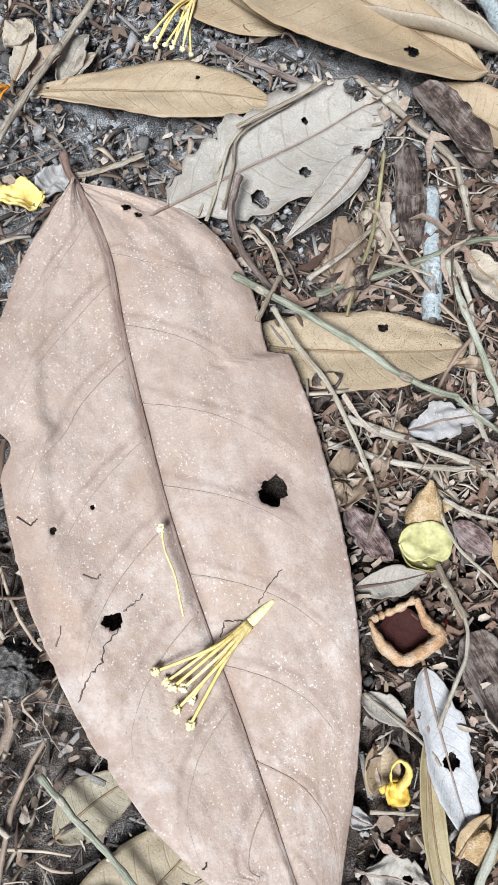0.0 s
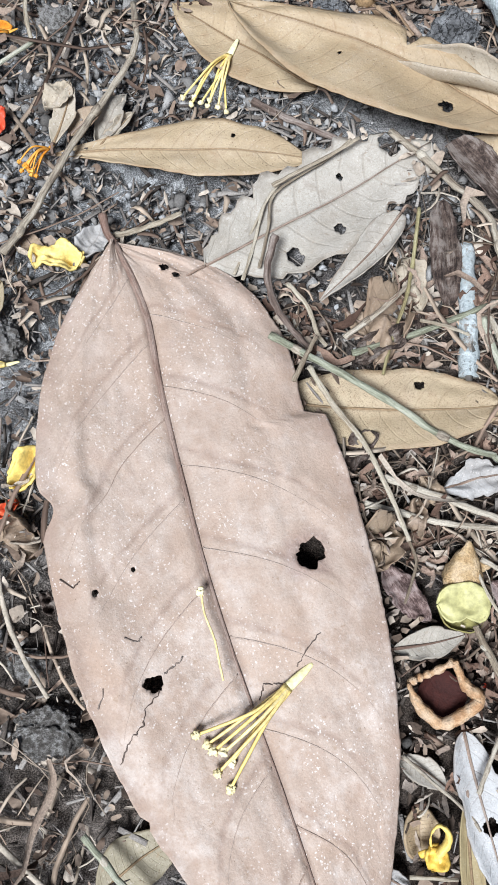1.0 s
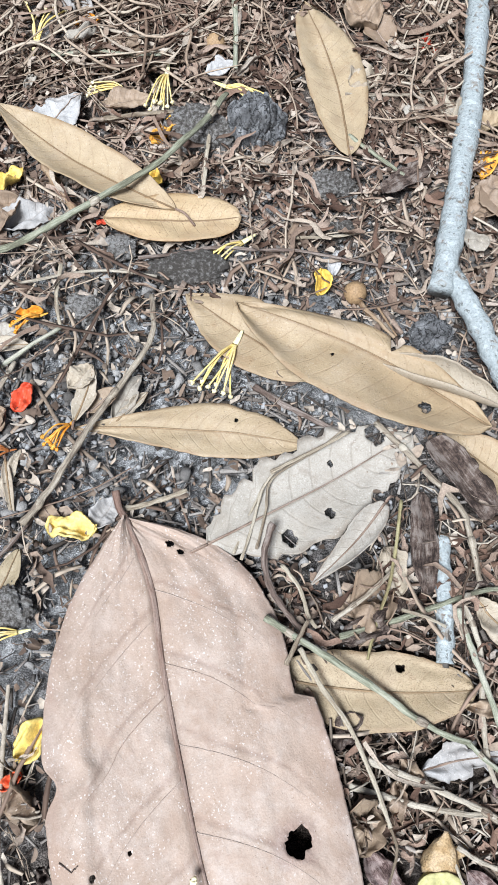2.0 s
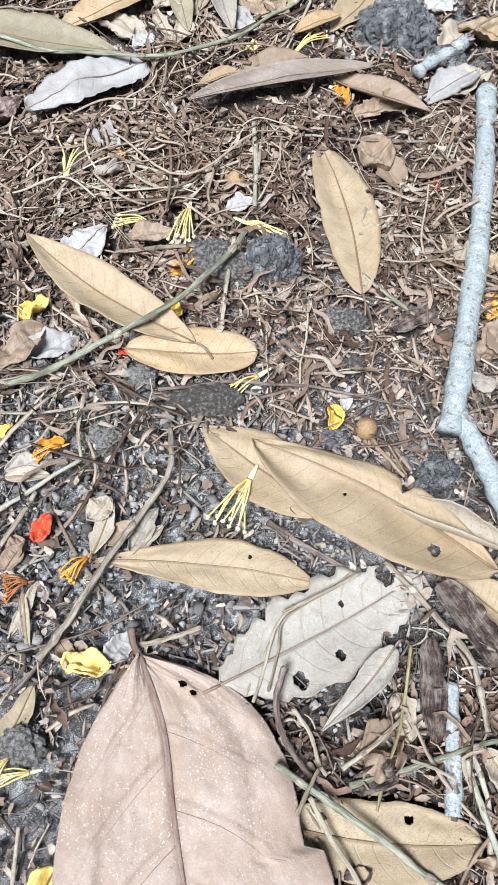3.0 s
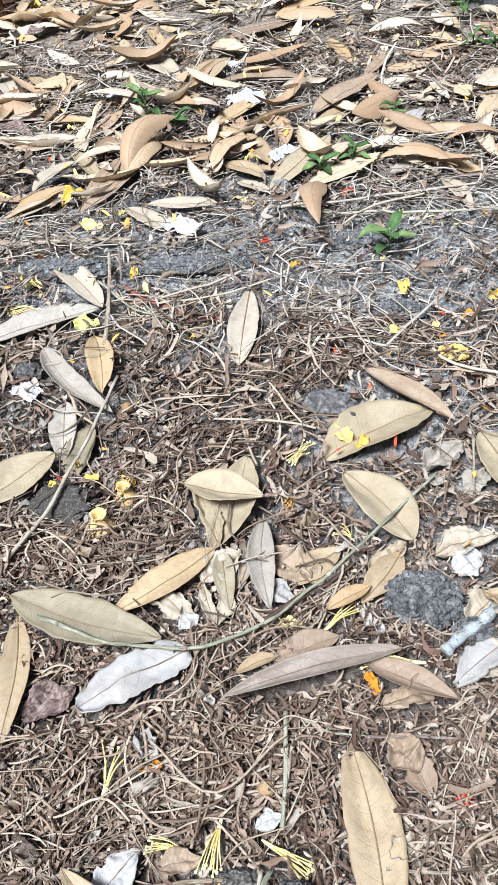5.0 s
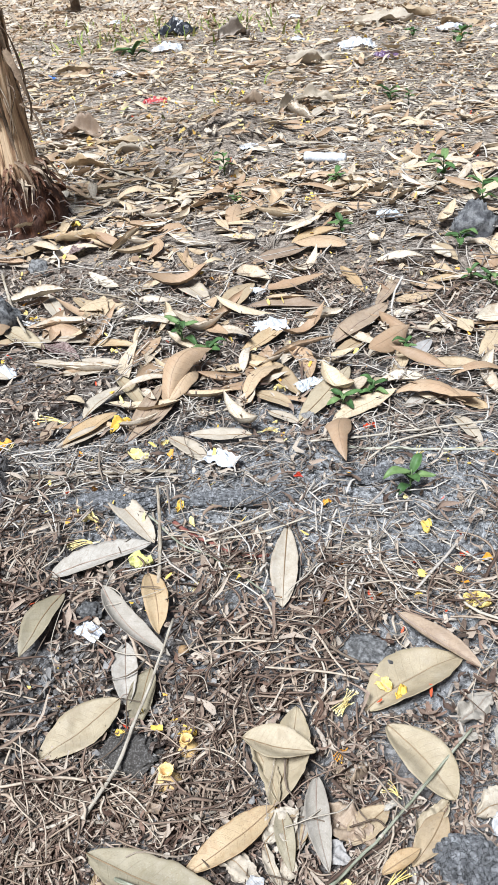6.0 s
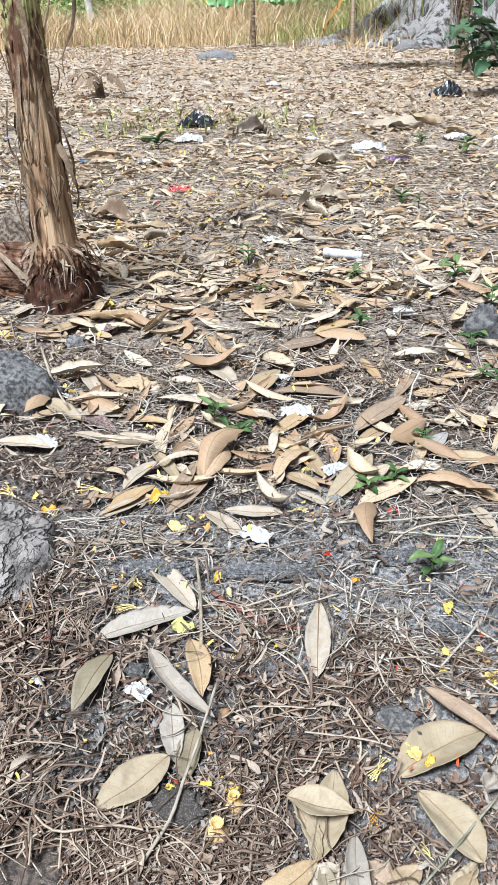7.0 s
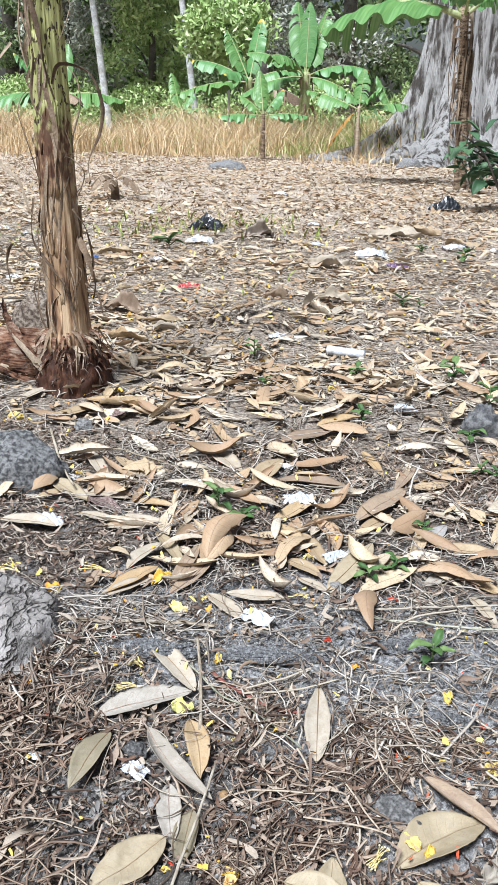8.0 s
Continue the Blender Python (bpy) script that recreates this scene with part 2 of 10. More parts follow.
M = {
    "rib_pale": earthy("leaf_rib_tan", [(0.22, 0.145, 0.08), (0.32, 0.225, 0.135)], 200, 0.7),
    "big_vein": earthy("big_leaf_vein", [(0.33, 0.24, 0.19), (0.42, 0.33, 0.275)], 300, 0.75),
    "red": earthy("red_stalk", [(0.18, 0.05, 0.03), (0.30, 0.08, 0.05)], 200, 0.6),
    "anther": earthy("anther", [(0.80, 0.68, 0.38), (0.88, 0.78, 0.50)], 500, 0.8, 0.25, 0.0001),
    "yellow": earthy("yellow_petal", [(0.74, 0.48, 0.09), (0.82, 0.60, 0.17), (0.86, 0.70, 0.30)], 120, 0.5, 0.3, 0.0002),
    "filament": earthy("filament", [(0.80, 0.60, 0.20), (0.86, 0.70, 0.34)], 120, 0.5, 0.3, 0.0002),
    "filament_base": earthy("filament_base", [(0.85, 0.75, 0.36), (0.88, 0.82, 0.50)], 120, 0.5, 0.3, 0.0002),
    "golden": earthy("golden_scrap", [(0.50, 0.30, 0.08), (0.66, 0.47, 0.16), (0.74, 0.60, 0.30)], 120, 0.6, 0.3, 0.0003),
    "orange": earthy("orange_petal", [(0.75, 0.28, 0.03), (0.82, 0.42, 0.08)], 120, 0.5, 0.3, 0.0002),
    "rust": earthy("rust_filament", [(0.38, 0.13, 0.04), (0.50, 0.20, 0.07)], 120, 0.6, 0.3, 0.0002),
    "petal_red": earthy("red_petal", [(0.60, 0.06, 0.03), (0.72, 0.12, 0.05)], 120, 0.45, 0.3, 0.0002),
    "lime": earthy("lime_petal", [(0.60, 0.58, 0.18), (0.68, 0.66, 0.28)], 120, 0.5, 0.3, 0.0002),
    "cup": earthy("flower_cup", [(0.76, 0.48, 0.16), (0.84, 0.62, 0.34)], 120, 0.5, 0.3, 0.0002),
    "bud": earthy("bud", [(0.32, 0.20, 0.10), (0.42, 0.28, 0.16)], 200, 0.6),
    "pod": earthy("pod_skin", [(0.40, 0.26, 0.13), (0.50, 0.35, 0.19), (0.58, 0.43, 0.27)], 260, 0.75, 0.9, 0.0008, False),
    "pod_shell": earthy("pod_shell", [(0.48, 0.27, 0.14), (0.60, 0.39, 0.23), (0.64, 0.46, 0.31)], 300, 0.75, 0.9, 0.0008, False),
    # Dark red inside; the hollow's own shade is put into the colour too.
    "pod_dark": earthy("pod_inside", [(0.02, 0.006, 0.005), (0.09, 0.018, 0.012)], 150, 0.8, 0.6),
    "calyx": earthy("calyx", [(0.40, 0.365, 0.13), (0.50, 0.465, 0.215)], 90, 0.55, 0.3, 0.0002),
    "calyx_under": earthy("calyx_under", [(0.30, 0.24, 0.08), (0.40, 0.36, 0.14)], 90, 0.6),
    "soil_clod": earthy("soil_clod", [(0.16, 0.142, 0.126), (0.36, 0.335, 0.31), (0.62, 0.595, 0.57)], 700, 0.95, 1.0, 0.003, True, 0.2, 4.0),
    "grey_stone": earthy("grey_stone", [(0.10, 0.098, 0.096), (0.20, 0.196, 0.192), (0.33, 0.325, 0.32)], 260, 0.9, 0.9, 0.002, True, 0.2),
    "dark_stone": earthy("dark_stone", [(0.045, 0.045, 0.05), (0.11, 0.11, 0.115), (0.22, 0.22, 0.22)], 60, 0.85, 0.9, 0.003, True, 0.2),
    "litter_straw": earthy("litter_straw", [(0.10, 0.064, 0.047), (0.26, 0.18, 0.134), (0.38, 0.288, 0.215), (0.49, 0.40, 0.31)], 30, 0.8),
    "litter_chip": earthy("litter_chip", [(0.07, 0.056, 0.047), (0.17, 0.144, 0.125), (0.25, 0.22, 0.197), (0.34, 0.31, 0.282)], 300, 0.9, 0.8),
    "mulch": earthy("brown_mulch", [(0.09, 0.056, 0.042), (0.25, 0.168, 0.127), (0.37, 0.28, 0.222), (0.50, 0.415, 0.35)], 200, 0.9, 0.8),
    "litter_flake": earthy("litter_flake", [(0.09, 0.062, 0.047), (0.22, 0.155, 0.115), (0.34, 0.265, 0.205), (0.50, 0.425, 0.35)], 90, 0.85),
    "crumb": earthy("soil_crumb", [(0.09, 0.082, 0.076), (0.23, 0.217, 0.205), (0.40, 0.385, 0.37)], 300, 0.95, 0.8),
    "dead_leaf": earthy("dead_leaf_mix", [(0.26, 0.165, 0.10), (0.43, 0.30, 0.19), (0.50, 0.385, 0.26), (0.58, 0.49, 0.37)], 60, 0.6, 0.4, 0.001, True, 0.8, 10),
    "green": earthy("green_leaf", [(0.04, 0.09, 0.028), (0.08, 0.155, 0.05), (0.15, 0.225, 0.085)], 20, 0.5, 0.2, 0.001),
    "dry_grass": earthy("dry_grass", [(0.58, 0.39, 0.20), (0.74, 0.55, 0.32), (0.86, 0.72, 0.50)], 3, 0.8),
    "green_grass": earthy("green_grass", [(0.22, 0.30, 0.07), (0.44, 0.46, 0.16)], 3, 0.7),
    "forest": earthy("forest_leaf", [(0.08, 0.14, 0.055), (0.27, 0.38, 0.17), (0.44, 0.55, 0.28)], 2, 0.55, 0.1),
    "forest_light": earthy("forest_leaf_light", [(0.26, 0.40, 0.12), (0.42, 0.57, 0.22), (0.58, 0.70, 0.36)], 2, 0.55, 0.1),
    "forest_grey": earthy("forest_leaf_grey", [(0.27, 0.29, 0.23), (0.42, 0.45, 0.37), (0.58, 0.60, 0.52)], 2, 0.7, 0.1),
    "shrub": earthy("shrub_leaf", [(0.04, 0.10, 0.05), (0.09, 0.17, 0.085)], 20, 0.55, 0.1),
    "trunk_dark": earthy("forest_trunk", [(0.10, 0.09, 0.08), (0.20, 0.18, 0.16)], 6, 0.9, 0.8, 0.02, False),
    "trunk_white": earthy("pale_trunk", [(0.48, 0.50, 0.50), (0.62, 0.64, 0.65), (0.40, 0.40, 0.38)], 4, 0.85, 0.5, 0.01, False),
}
for kind, tone, rough in (("white_plastic", (0.68, 0.70, 0.74), 0.4), ("green_plastic", (0.03, 0.45, 0.22), 0.35), ("blue_plastic", (0.04, 0.20, 0.62), 0.35),
                          ("black_plastic", (0.02, 0.022, 0.028), 0.3), ("red_plastic", (0.62, 0.10, 0.10), 0.4), ("purple_plastic", (0.16, 0.09, 0.18), 0.35), ("foil", (0.62, 0.66, 0.70), 0.35)):
    M[kind] = earthy(kind, [tuple(c * 0.75 for c in tone), tone], 90, rough, 0.3, 0.001, False, specular=0.5)


def streaky(name, colours, scale, distance=0.01):
    """Fibrous matter, streaked along x."""
    g = Graph(name)
    where = g.node("TexCoord").outputs["Object"]
    streak = g.noise(g.node("Mapping", {"Vector": where, "Scale": (0.14, 1, 1)}).outputs[0], scale, 6, 0.75, 0.9)
    patch = g.noise(where, scale * 0.25, 4, 0.7)
    tone = g.math("ADD", g.math("MULTIPLY", streak, 0.5), g.math("MULTIPLY", patch, 0.5))
    return g.finish(g.ramp(g.span(tone, 0.34, 0.66), colours), 0.85, streak, 1.0, distance, 0.2)


LEAF["bark"] = streaky("bark_flake", [(0.03, 0.021, 0.018), (0.085, 0.059, 0.048), (0.135, 0.10, 0.083), (0.235, 0.195, 0.17)], 750, 0.0012)
LEAF["purple"] = streaky("purple_brown_leaf", [(0.06, 0.036, 0.032), (0.15, 0.10, 0.09), (0.22, 0.155, 0.14), (0.32, 0.25, 0.23)], 1200, 0.0008)


def fibrous(name, colours, rough=0.8):
    """Plant stalk: streaks along its length, blotches and pale worn skin."""
    g = Graph(name)
    uv = g.node("SeparateXYZ", {0: g.node("TexCoord").outputs["UV"]})
    own = g.math("MULTIPLY", g.node("ObjectInfo").outputs["Random"], 50.0)
    streak = g.noise(g.node("CombineXYZ", {0: g.math("MULTIPLY", uv.outputs[0], 130.0), 1: g.math("MULTIPLY", uv.outputs[1], 13.0), 2: own}).outputs[0], 1.0, 5, 0.7, 0.3)
    patch = g.noise(g.node("CombineXYZ", {0: g.math("MULTIPLY", uv.outputs[0], 60.0), 1: g.math("MULTIPLY", uv.outputs[1], 2.0), 2: own}).outputs[0], 1.0, 4, 0.65)
    grain = g.noise(g.node("TexCoord").outputs["Object"], 1800, 3, 0.6)
    tone = g.math("ADD", g.math("MULTIPLY", streak, 0.45), g.math("MULTIPLY", patch, 0.55))
    tone = g.math("ADD", tone, g.math("MULTIPLY", g.math("SUBTRACT", g.node("ObjectInfo").outputs["Random"], 0.5), 0.14))
    colour = g.ramp(g.span(tone, 0.24, 0.74), colours)
    colour = g.mix(0.7, colour, g.ramp(grain, [(0.4, 0.4, 0.4), (1, 1, 1)]), "MULTIPLY")
    return g.finish(colour, rough, g.math("ADD", streak, g.math("MULTIPLY", grain, 0.3)), 0.8, 0.0006, 0.25)


M["green_stem"] = fibrous("green_stem", [(0.15, 0.145, 0.10), (0.27, 0.275, 0.195), (0.37, 0.375, 0.285), (0.50, 0.48, 0.39)], 0.65)
M["dry_stem"] = fibrous("dry_stem", [(0.17, 0.13, 0.10), (0.33, 0.275, 0.21), (0.45, 0.39, 0.31), (0.56, 0.50, 0.41)])
M["straw"] = fibrous("straw_stem", [(0.20, 0.15, 0.105), (0.40, 0.335, 0.25), (0.54, 0.475, 0.375)])
M["rib"] = fibrous("leaf_rib", [(0.17, 0.105, 0.08), (0.29, 0.20, 0.15), (0.38, 0.28, 0.22), (0.45, 0.36, 0.30)])
M["big_rib"] = fibrous("big_leaf_rib", [(0.11, 0.06, 0.047), (0.21, 0.13, 0.10), (0.29, 0.195, 0.155), (0.36, 0.265, 0.22)])
M["yellow_stem"] = fibrous("yellow_stem", [(0.22, 0.175, 0.09), (0.37, 0.32, 0.165), (0.50, 0.45, 0.275)])
M["dark_stalk"] = fibrous("dark_stalk", [(0.055, 0.038, 0.03), (0.13, 0.09, 0.072), (0.21, 0.16, 0.135), (0.33, 0.275, 0.24)])
M["red_stalk"] = fibrous("red_dry_stalk", [(0.10, 0.026, 0.02), (0.19, 0.052, 0.04), (0.28, 0.11, 0.085)])
M["bark_stick"] = fibrous("bark_stick", [(0.18, 0.105, 0.06), (0.31, 0.205, 0.125), (0.42, 0.305, 0.205)])
M["coarse"] = earthy("coarse_stalk", [(0.12, 0.085, 0.06), (0.24, 0.185, 0.14), (0.38, 0.32, 0.255), (0.52, 0.455, 0.37)], 160, 0.85, 0.7, 0.0005)
M["shred"] = earthy("leaf_shred", [(0.10, 0.065, 0.049), (0.25, 0.175, 0.132), (0.36, 0.275, 0.215), (0.47, 0.395, 0.32)], 260, 0.85, 0.8, 0.0005)
M["red_shred"] = earthy("withered_curl", [(0.075, 0.042, 0.03), (0.19, 0.115, 0.082), (0.29, 0.193, 0.145), (0.40, 0.30, 0.238)], 300, 0.85, 0.8, 0.0005)
M["tangle"] = earthy("tangled_stalk", [(0.17, 0.115, 0.082), (0.31, 0.228, 0.166), (0.42, 0.328, 0.25), (0.52, 0.435, 0.34)], 90, 0.85, 0.6)
M["straw_pale"] = earthy("pale_straw", [(0.22, 0.178, 0.145), (0.41, 0.352, 0.298), (0.53, 0.47, 0.405), (0.63, 0.575, 0.505)], 60, 0.85)
M["mould"] = earthy("dark_leaf_mould", [(0.045, 0.032, 0.024), (0.12, 0.085, 0.065), (0.24, 0.185, 0.15), (0.40, 0.345, 0.30)], 200, 0.95, 0.7)
M["grey_crumb"] = earthy("burnt_crumb", [(0.07, 0.064, 0.06), (0.20, 0.188, 0.178), (0.34, 0.325, 0.312)], 250, 0.95, 0.7)
M["ash_pale"] = earthy("pale_ash_crumb", [(0.22, 0.216, 0.212), (0.33, 0.328, 0.325), (0.46, 0.46, 0.46)], 200, 0.95, 0.6)
M["ash"] = earthy("ash_crumb", [(0.15, 0.147, 0.144), (0.28, 0.277, 0.275), (0.42, 0.42, 0.424)], 200, 0.95, 0.6)


def ground_material():
    g = Graph("leaf_mould_soil")
    where = g.node("TexCoord").outputs["Object"]
    ash = g.noise(where, 9, 4, 0.6, 0.5)
    patch = g.noise(where, 40, 4, 0.65)
    fine = g.noise(where, 420, 4, 0.7)
    speck = g.noise(where, 2200, 3, 0.6)
    colour = g.ramp(patch, [(0.17, 0.130, 0.106), (0.28, 0.232, 0.20), (0.42, 0.372, 0.335)])
    colour = g.mix(g.span(ash, 0.48, 0.66), colour, g.ramp(fine, [(0.32, 0.32, 0.325), (0.56, 0.565, 0.575)]))
    for cx, cy, r in ((0.085, 0.33, 0.13), (-0.01, 0.28, 0.15), (0.22, 0.90, 0.32), (0.0, 1.02, 0.26), (-0.25, 0.99, 0.15)):
        gap = g.node("VectorMath", {0: where, 1: (cx, cy, 0.0)}, operation="DISTANCE").outputs["Value"]
        spread = g.span(g.math("ADD", g.math("DIVIDE", gap, r), g.math("MULTIPLY", g.math("SUBTRACT", ash, 0.5), 1.6)), 0.5, 1.1, 0.75, 0.0)
        colour = g.mix(spread, colour, g.ramp(fine, [(0.52, 0.52, 0.525), (0.80, 0.805, 0.815)]))
    # Dark mould soil; shade in the gaps between litter is put in too.
    gap = g.node("VectorMath", {0: where, 1: (0.20, 0.16, 0.0)}, operation="DISTANCE").outputs["Value"]
    colour = g.mix(g.span(g.math("ADD", gap, g.math("MULTIPLY", g.math("SUBTRACT", patch, 0.5), 0.08)), 0.08, 0.16, 0.75, 0.0), colour, (0.11, 0.08, 0.063))
    # paler dusty litter beyond the tangled strip
    colour = g.mix(g.span(g.node("SeparateXYZ", {0: where}).outputs[1], 1.1, 2.1, 0.0, 0.88), colour, g.ramp(patch, [(0.60, 0.475, 0.365), (0.78, 0.67, 0.56)]))
    # small bits, each with a tone of its own, at two sizes
    push = g.node("VectorMath", {0: where, 1: g.node("VectorMath", {0: g.node("TexNoise", {"Vector": where, "Scale": 160.0, "Detail": 2.0}).outputs[1], 1: (0.008, 0.008, 0.008)}, operation="MULTIPLY").outputs[0]}, operation="ADD").outputs[0]
    bits = g.node("SeparateXYZ", {0: g.node("TexVoronoi", {"Vector": push, "Scale": 260.0}).outputs["Color"]}).outputs[0]
    bits_large = g.node("SeparateXYZ", {0: g.node("TexVoronoi", {"Vector": push, "Scale": 90.0}).outputs["Color"]}).outputs[1]
    tone = g.math("ADD", g.math("MULTIPLY", bits, 0.4), g.math("ADD", g.math("MULTIPLY", bits_large, 0.15), g.math("MULTIPLY", g.span(speck, 0.32, 0.68), 0.45)))
    colour = g.mix(0.92, colour, g.ramp(tone, [(0.10, 0.095, 0.09), (0.61, 0.61, 0.61), (1.34, 1.34, 1.34)]), "MULTIPLY")
    return g.finish(colour, 0.95, g.math("ADD", tone, g.math("ADD", fine, g.math("MULTIPLY", speck, 0.4))), 0.9, 0.002, 0.1)


M["ground"] = ground_material()


def lichen_bark():
    g = Graph("lichen_bark")
    where = g.node("TexCoord").outputs["Object"]
    big = g.noise(where, 210, 5, 0.7, 0.6)
    fine = g.noise(where, 900, 4, 0.7)
    bark = g.ramp(fine, [(0.13, 0.10, 0.08), (0.30, 0.26, 0.22)])
    crust = g.ramp(fine, [(0.20, 0.225, 0.225), (0.47, 0.51, 0.515)])
    colour = g.mix(g.span(big, 0.33, 0.46), bark, crust)
    colour = g.mix(g.math("MULTIPLY", g.span(g.noise(where, 520, 3, 0.6), 0.58, 0.64), 0.75), colour, (0.08, 0.078, 0.07))
    colour = g.mix(g.math("MULTIPLY", g.span(g.noise(where, 260, 5, 0.7), 0.54, 0.62), 0.8), colour, g.ramp(fine, [(0.36, 0.40, 0.41), (0.62, 0.66, 0.67)]))
    return g.finish(colour, 0.9, g.math("ADD", big, g.math("MULTIPLY", fine, 0.6)), 0.8, 0.0015, 0.15)


M["lichen"] = lichen_bark()


def stem_sheath():
    """Banana stem: streaked dry fibre, with yellow-green fresh sheath and black flecks higher up."""
    g = Graph("banana_sheath")
    where = g.node("TexCoord").outputs["Object"]
    xyz = g.node("SeparateXYZ", {0: where})
    streak = g.noise(g.node("Mapping", {"Vector": where, "Scale": (1, 1, 0.06)}).outputs[0], 90, 4, 0.7)
    patch = g.noise(g.node("Mapping", {"Vector": where, "Scale": (1, 1, 0.35)}).outputs[0], 16, 3, 0.6, 0.8)
    fleck = g.noise(g.node("Mapping", {"Vector": where, "Scale": (1, 1, 0.5)}).outputs[0], 120, 2)
    dry = g.ramp(g.span(g.math("ADD", g.math("MULTIPLY", streak, 0.5), g.math("MULTIPLY", patch, 0.5)), 0.3, 0.66), [(0.06, 0.034, 0.023), (0.28, 0.165, 0.095), (0.43, 0.285, 0.17), (0.55, 0.40, 0.26)])
    fresh = g.mix(g.span(fleck, 0.56, 0.62), g.ramp(streak, [(0.30, 0.30, 0.12), (0.50, 0.50, 0.22)]), (0.05, 0.035, 0.02))
    up = g.span(g.math("ADD", xyz.outputs[2], g.math("MULTIPLY", g.math("SUBTRACT", patch, 0.5), 0.9)), 0.50, 0.58)
    colour = g.mix(up, dry, fresh)
    rot = g.span(g.math("ADD", g.math("ABSOLUTE", g.math("SUBTRACT", xyz.outputs[2], 0.50)), g.math("MULTIPLY", g.math("SUBTRACT", patch, 0.5), 0.5)), 0.02, 0.12, 0.85, 0.0)
    rot = g.math("MULTIPLY", rot, g.span(g.math("ADD", g.math("MULTIPLY", fleck, 0.5), g.math("MULTIPLY", streak, 0.5)), 0.42, 0.54))
    colour = g.mix(rot, colour, (0.075, 0.032, 0.02))
    low = g.span(g.math("ADD", xyz.outputs[2], g.math("MULTIPLY", g.math("SUBTRACT", patch, 0.5), 0.10)), 0.095, 0.13, 1.0, 0.0)
    colour = g.mix(low, colour, g.ramp(streak, [(0.014, 0.008, 0.006), (0.055, 0.024, 0.015), (0.19, 0.08, 0.042)]))
    return g.finish(colour, 0.7, streak, 0.8, 0.006, 0.25)


M["sheath"] = stem_sheath()


def fissured_bark(name, tones, scale):
    """Weathered bark: long irregular fissures between rough plates."""
    g = Graph(name)
    where = g.node("TexCoord").outputs["Object"]
    flow = g.node("Mapping", {"Vector": where, "Rotation": (0.0, 0.5, 0.6), "Scale": (1.0, 0.38, 0.6)}).outputs[0]
    coarse = g.span(g.math("ABSOLUTE", g.math("SUBTRACT", g.noise(flow, scale, 4, 0.62, 0.3), 0.5)), 0.0, 0.035)
    small = g.span(g.math("ABSOLUTE", g.math("SUBTRACT", g.noise(flow, scale * 2.3, 4, 0.65, 0.5), 0.5)), 0.0, 0.03)
    plate = g.math("MULTIPLY", coarse, g.math("ADD", 0.45, g.math("MULTIPLY", small, 0.55)))
    fine = g.noise(where, scale * 14, 4, 0.7)
    broad = g.noise(where, scale * 0.35, 4, 0.6)
    colour = g.mix(0.85, g.ramp(broad, tones), g.ramp(fine, [(0.4, 0.39, 0.38), (1, 1, 1)]), "MULTIPLY")
    colour = g.mix(plate, tuple(c * 0.25 for c in tones[0]), colour)
    return g.finish(colour, 0.95, g.math("ADD", plate, g.math("MULTIPLY", fine, 0.35)), 1.0, 0.006, 0.15)


def cracked_bark(name, tones, scale, crack):
    g = Graph(name)
    where = g.node("TexCoord").outputs["Object"]
    push = g.node("TexNoise", {"Vector": where, "Scale": scale * 0.8, "Detail": 4.0}).outputs[1]
    bent = g.node("VectorMath", {0: where, 1: g.node("VectorMath", {0: push, 1: (2.2 / scale, 2.2 / scale, 2.2 / scale)}, operation="MULTIPLY").outputs[0]}, operation="ADD").outputs[0]
    cell = g.node("TexVoronoi", {"Vector": g.node("Mapping", {"Vector": bent, "Scale": (1.0, 0.7, 0.3)}).outputs[0], "Scale": scale}, feature="DISTANCE_TO_EDGE")
    fine = g.noise(where, scale * 9, 4, 0.7)
    broad = g.noise(where, scale * 0.6, 3)
    gap = g.span(g.math("ADD", cell.outputs[0], g.math("MULTIPLY", g.math("SUBTRACT", fine, 0.5), 0.3)), 0.0, crack)
    colour = g.mix(gap, tuple(c * 0.5 for c in tones[0]), g.mix(0.8, g.ramp(broad, tones), g.ramp(fine, [(0.45, 0.45, 0.45), (1, 1, 1)]), "MULTIPLY"))
    return g.finish(colour, 0.95, g.math("ADD", gap, g.math("MULTIPLY", fine, 0.5)), 0.8, 0.006, 0.15)


M["char"] = cracked_bark("charcoal", [(0.12, 0.119, 0.12), (0.29, 0.29, 0.295), (0.70, 0.705, 0.715)], 330, 0.06)
M["rock_bark"] = fissured_bark("stump_bark", [(0.31, 0.27, 0.245), (0.46, 0.425, 0.40), (0.60, 0.57, 0.545)], 26)
M["boulder"] = earthy("boulder", [(0.09, 0.09, 0.093), (0.21, 0.21, 0.214), (0.29, 0.29, 0.29), (0.40, 0.40, 0.395)], 150, 0.9, 1.0, 0.004, False)


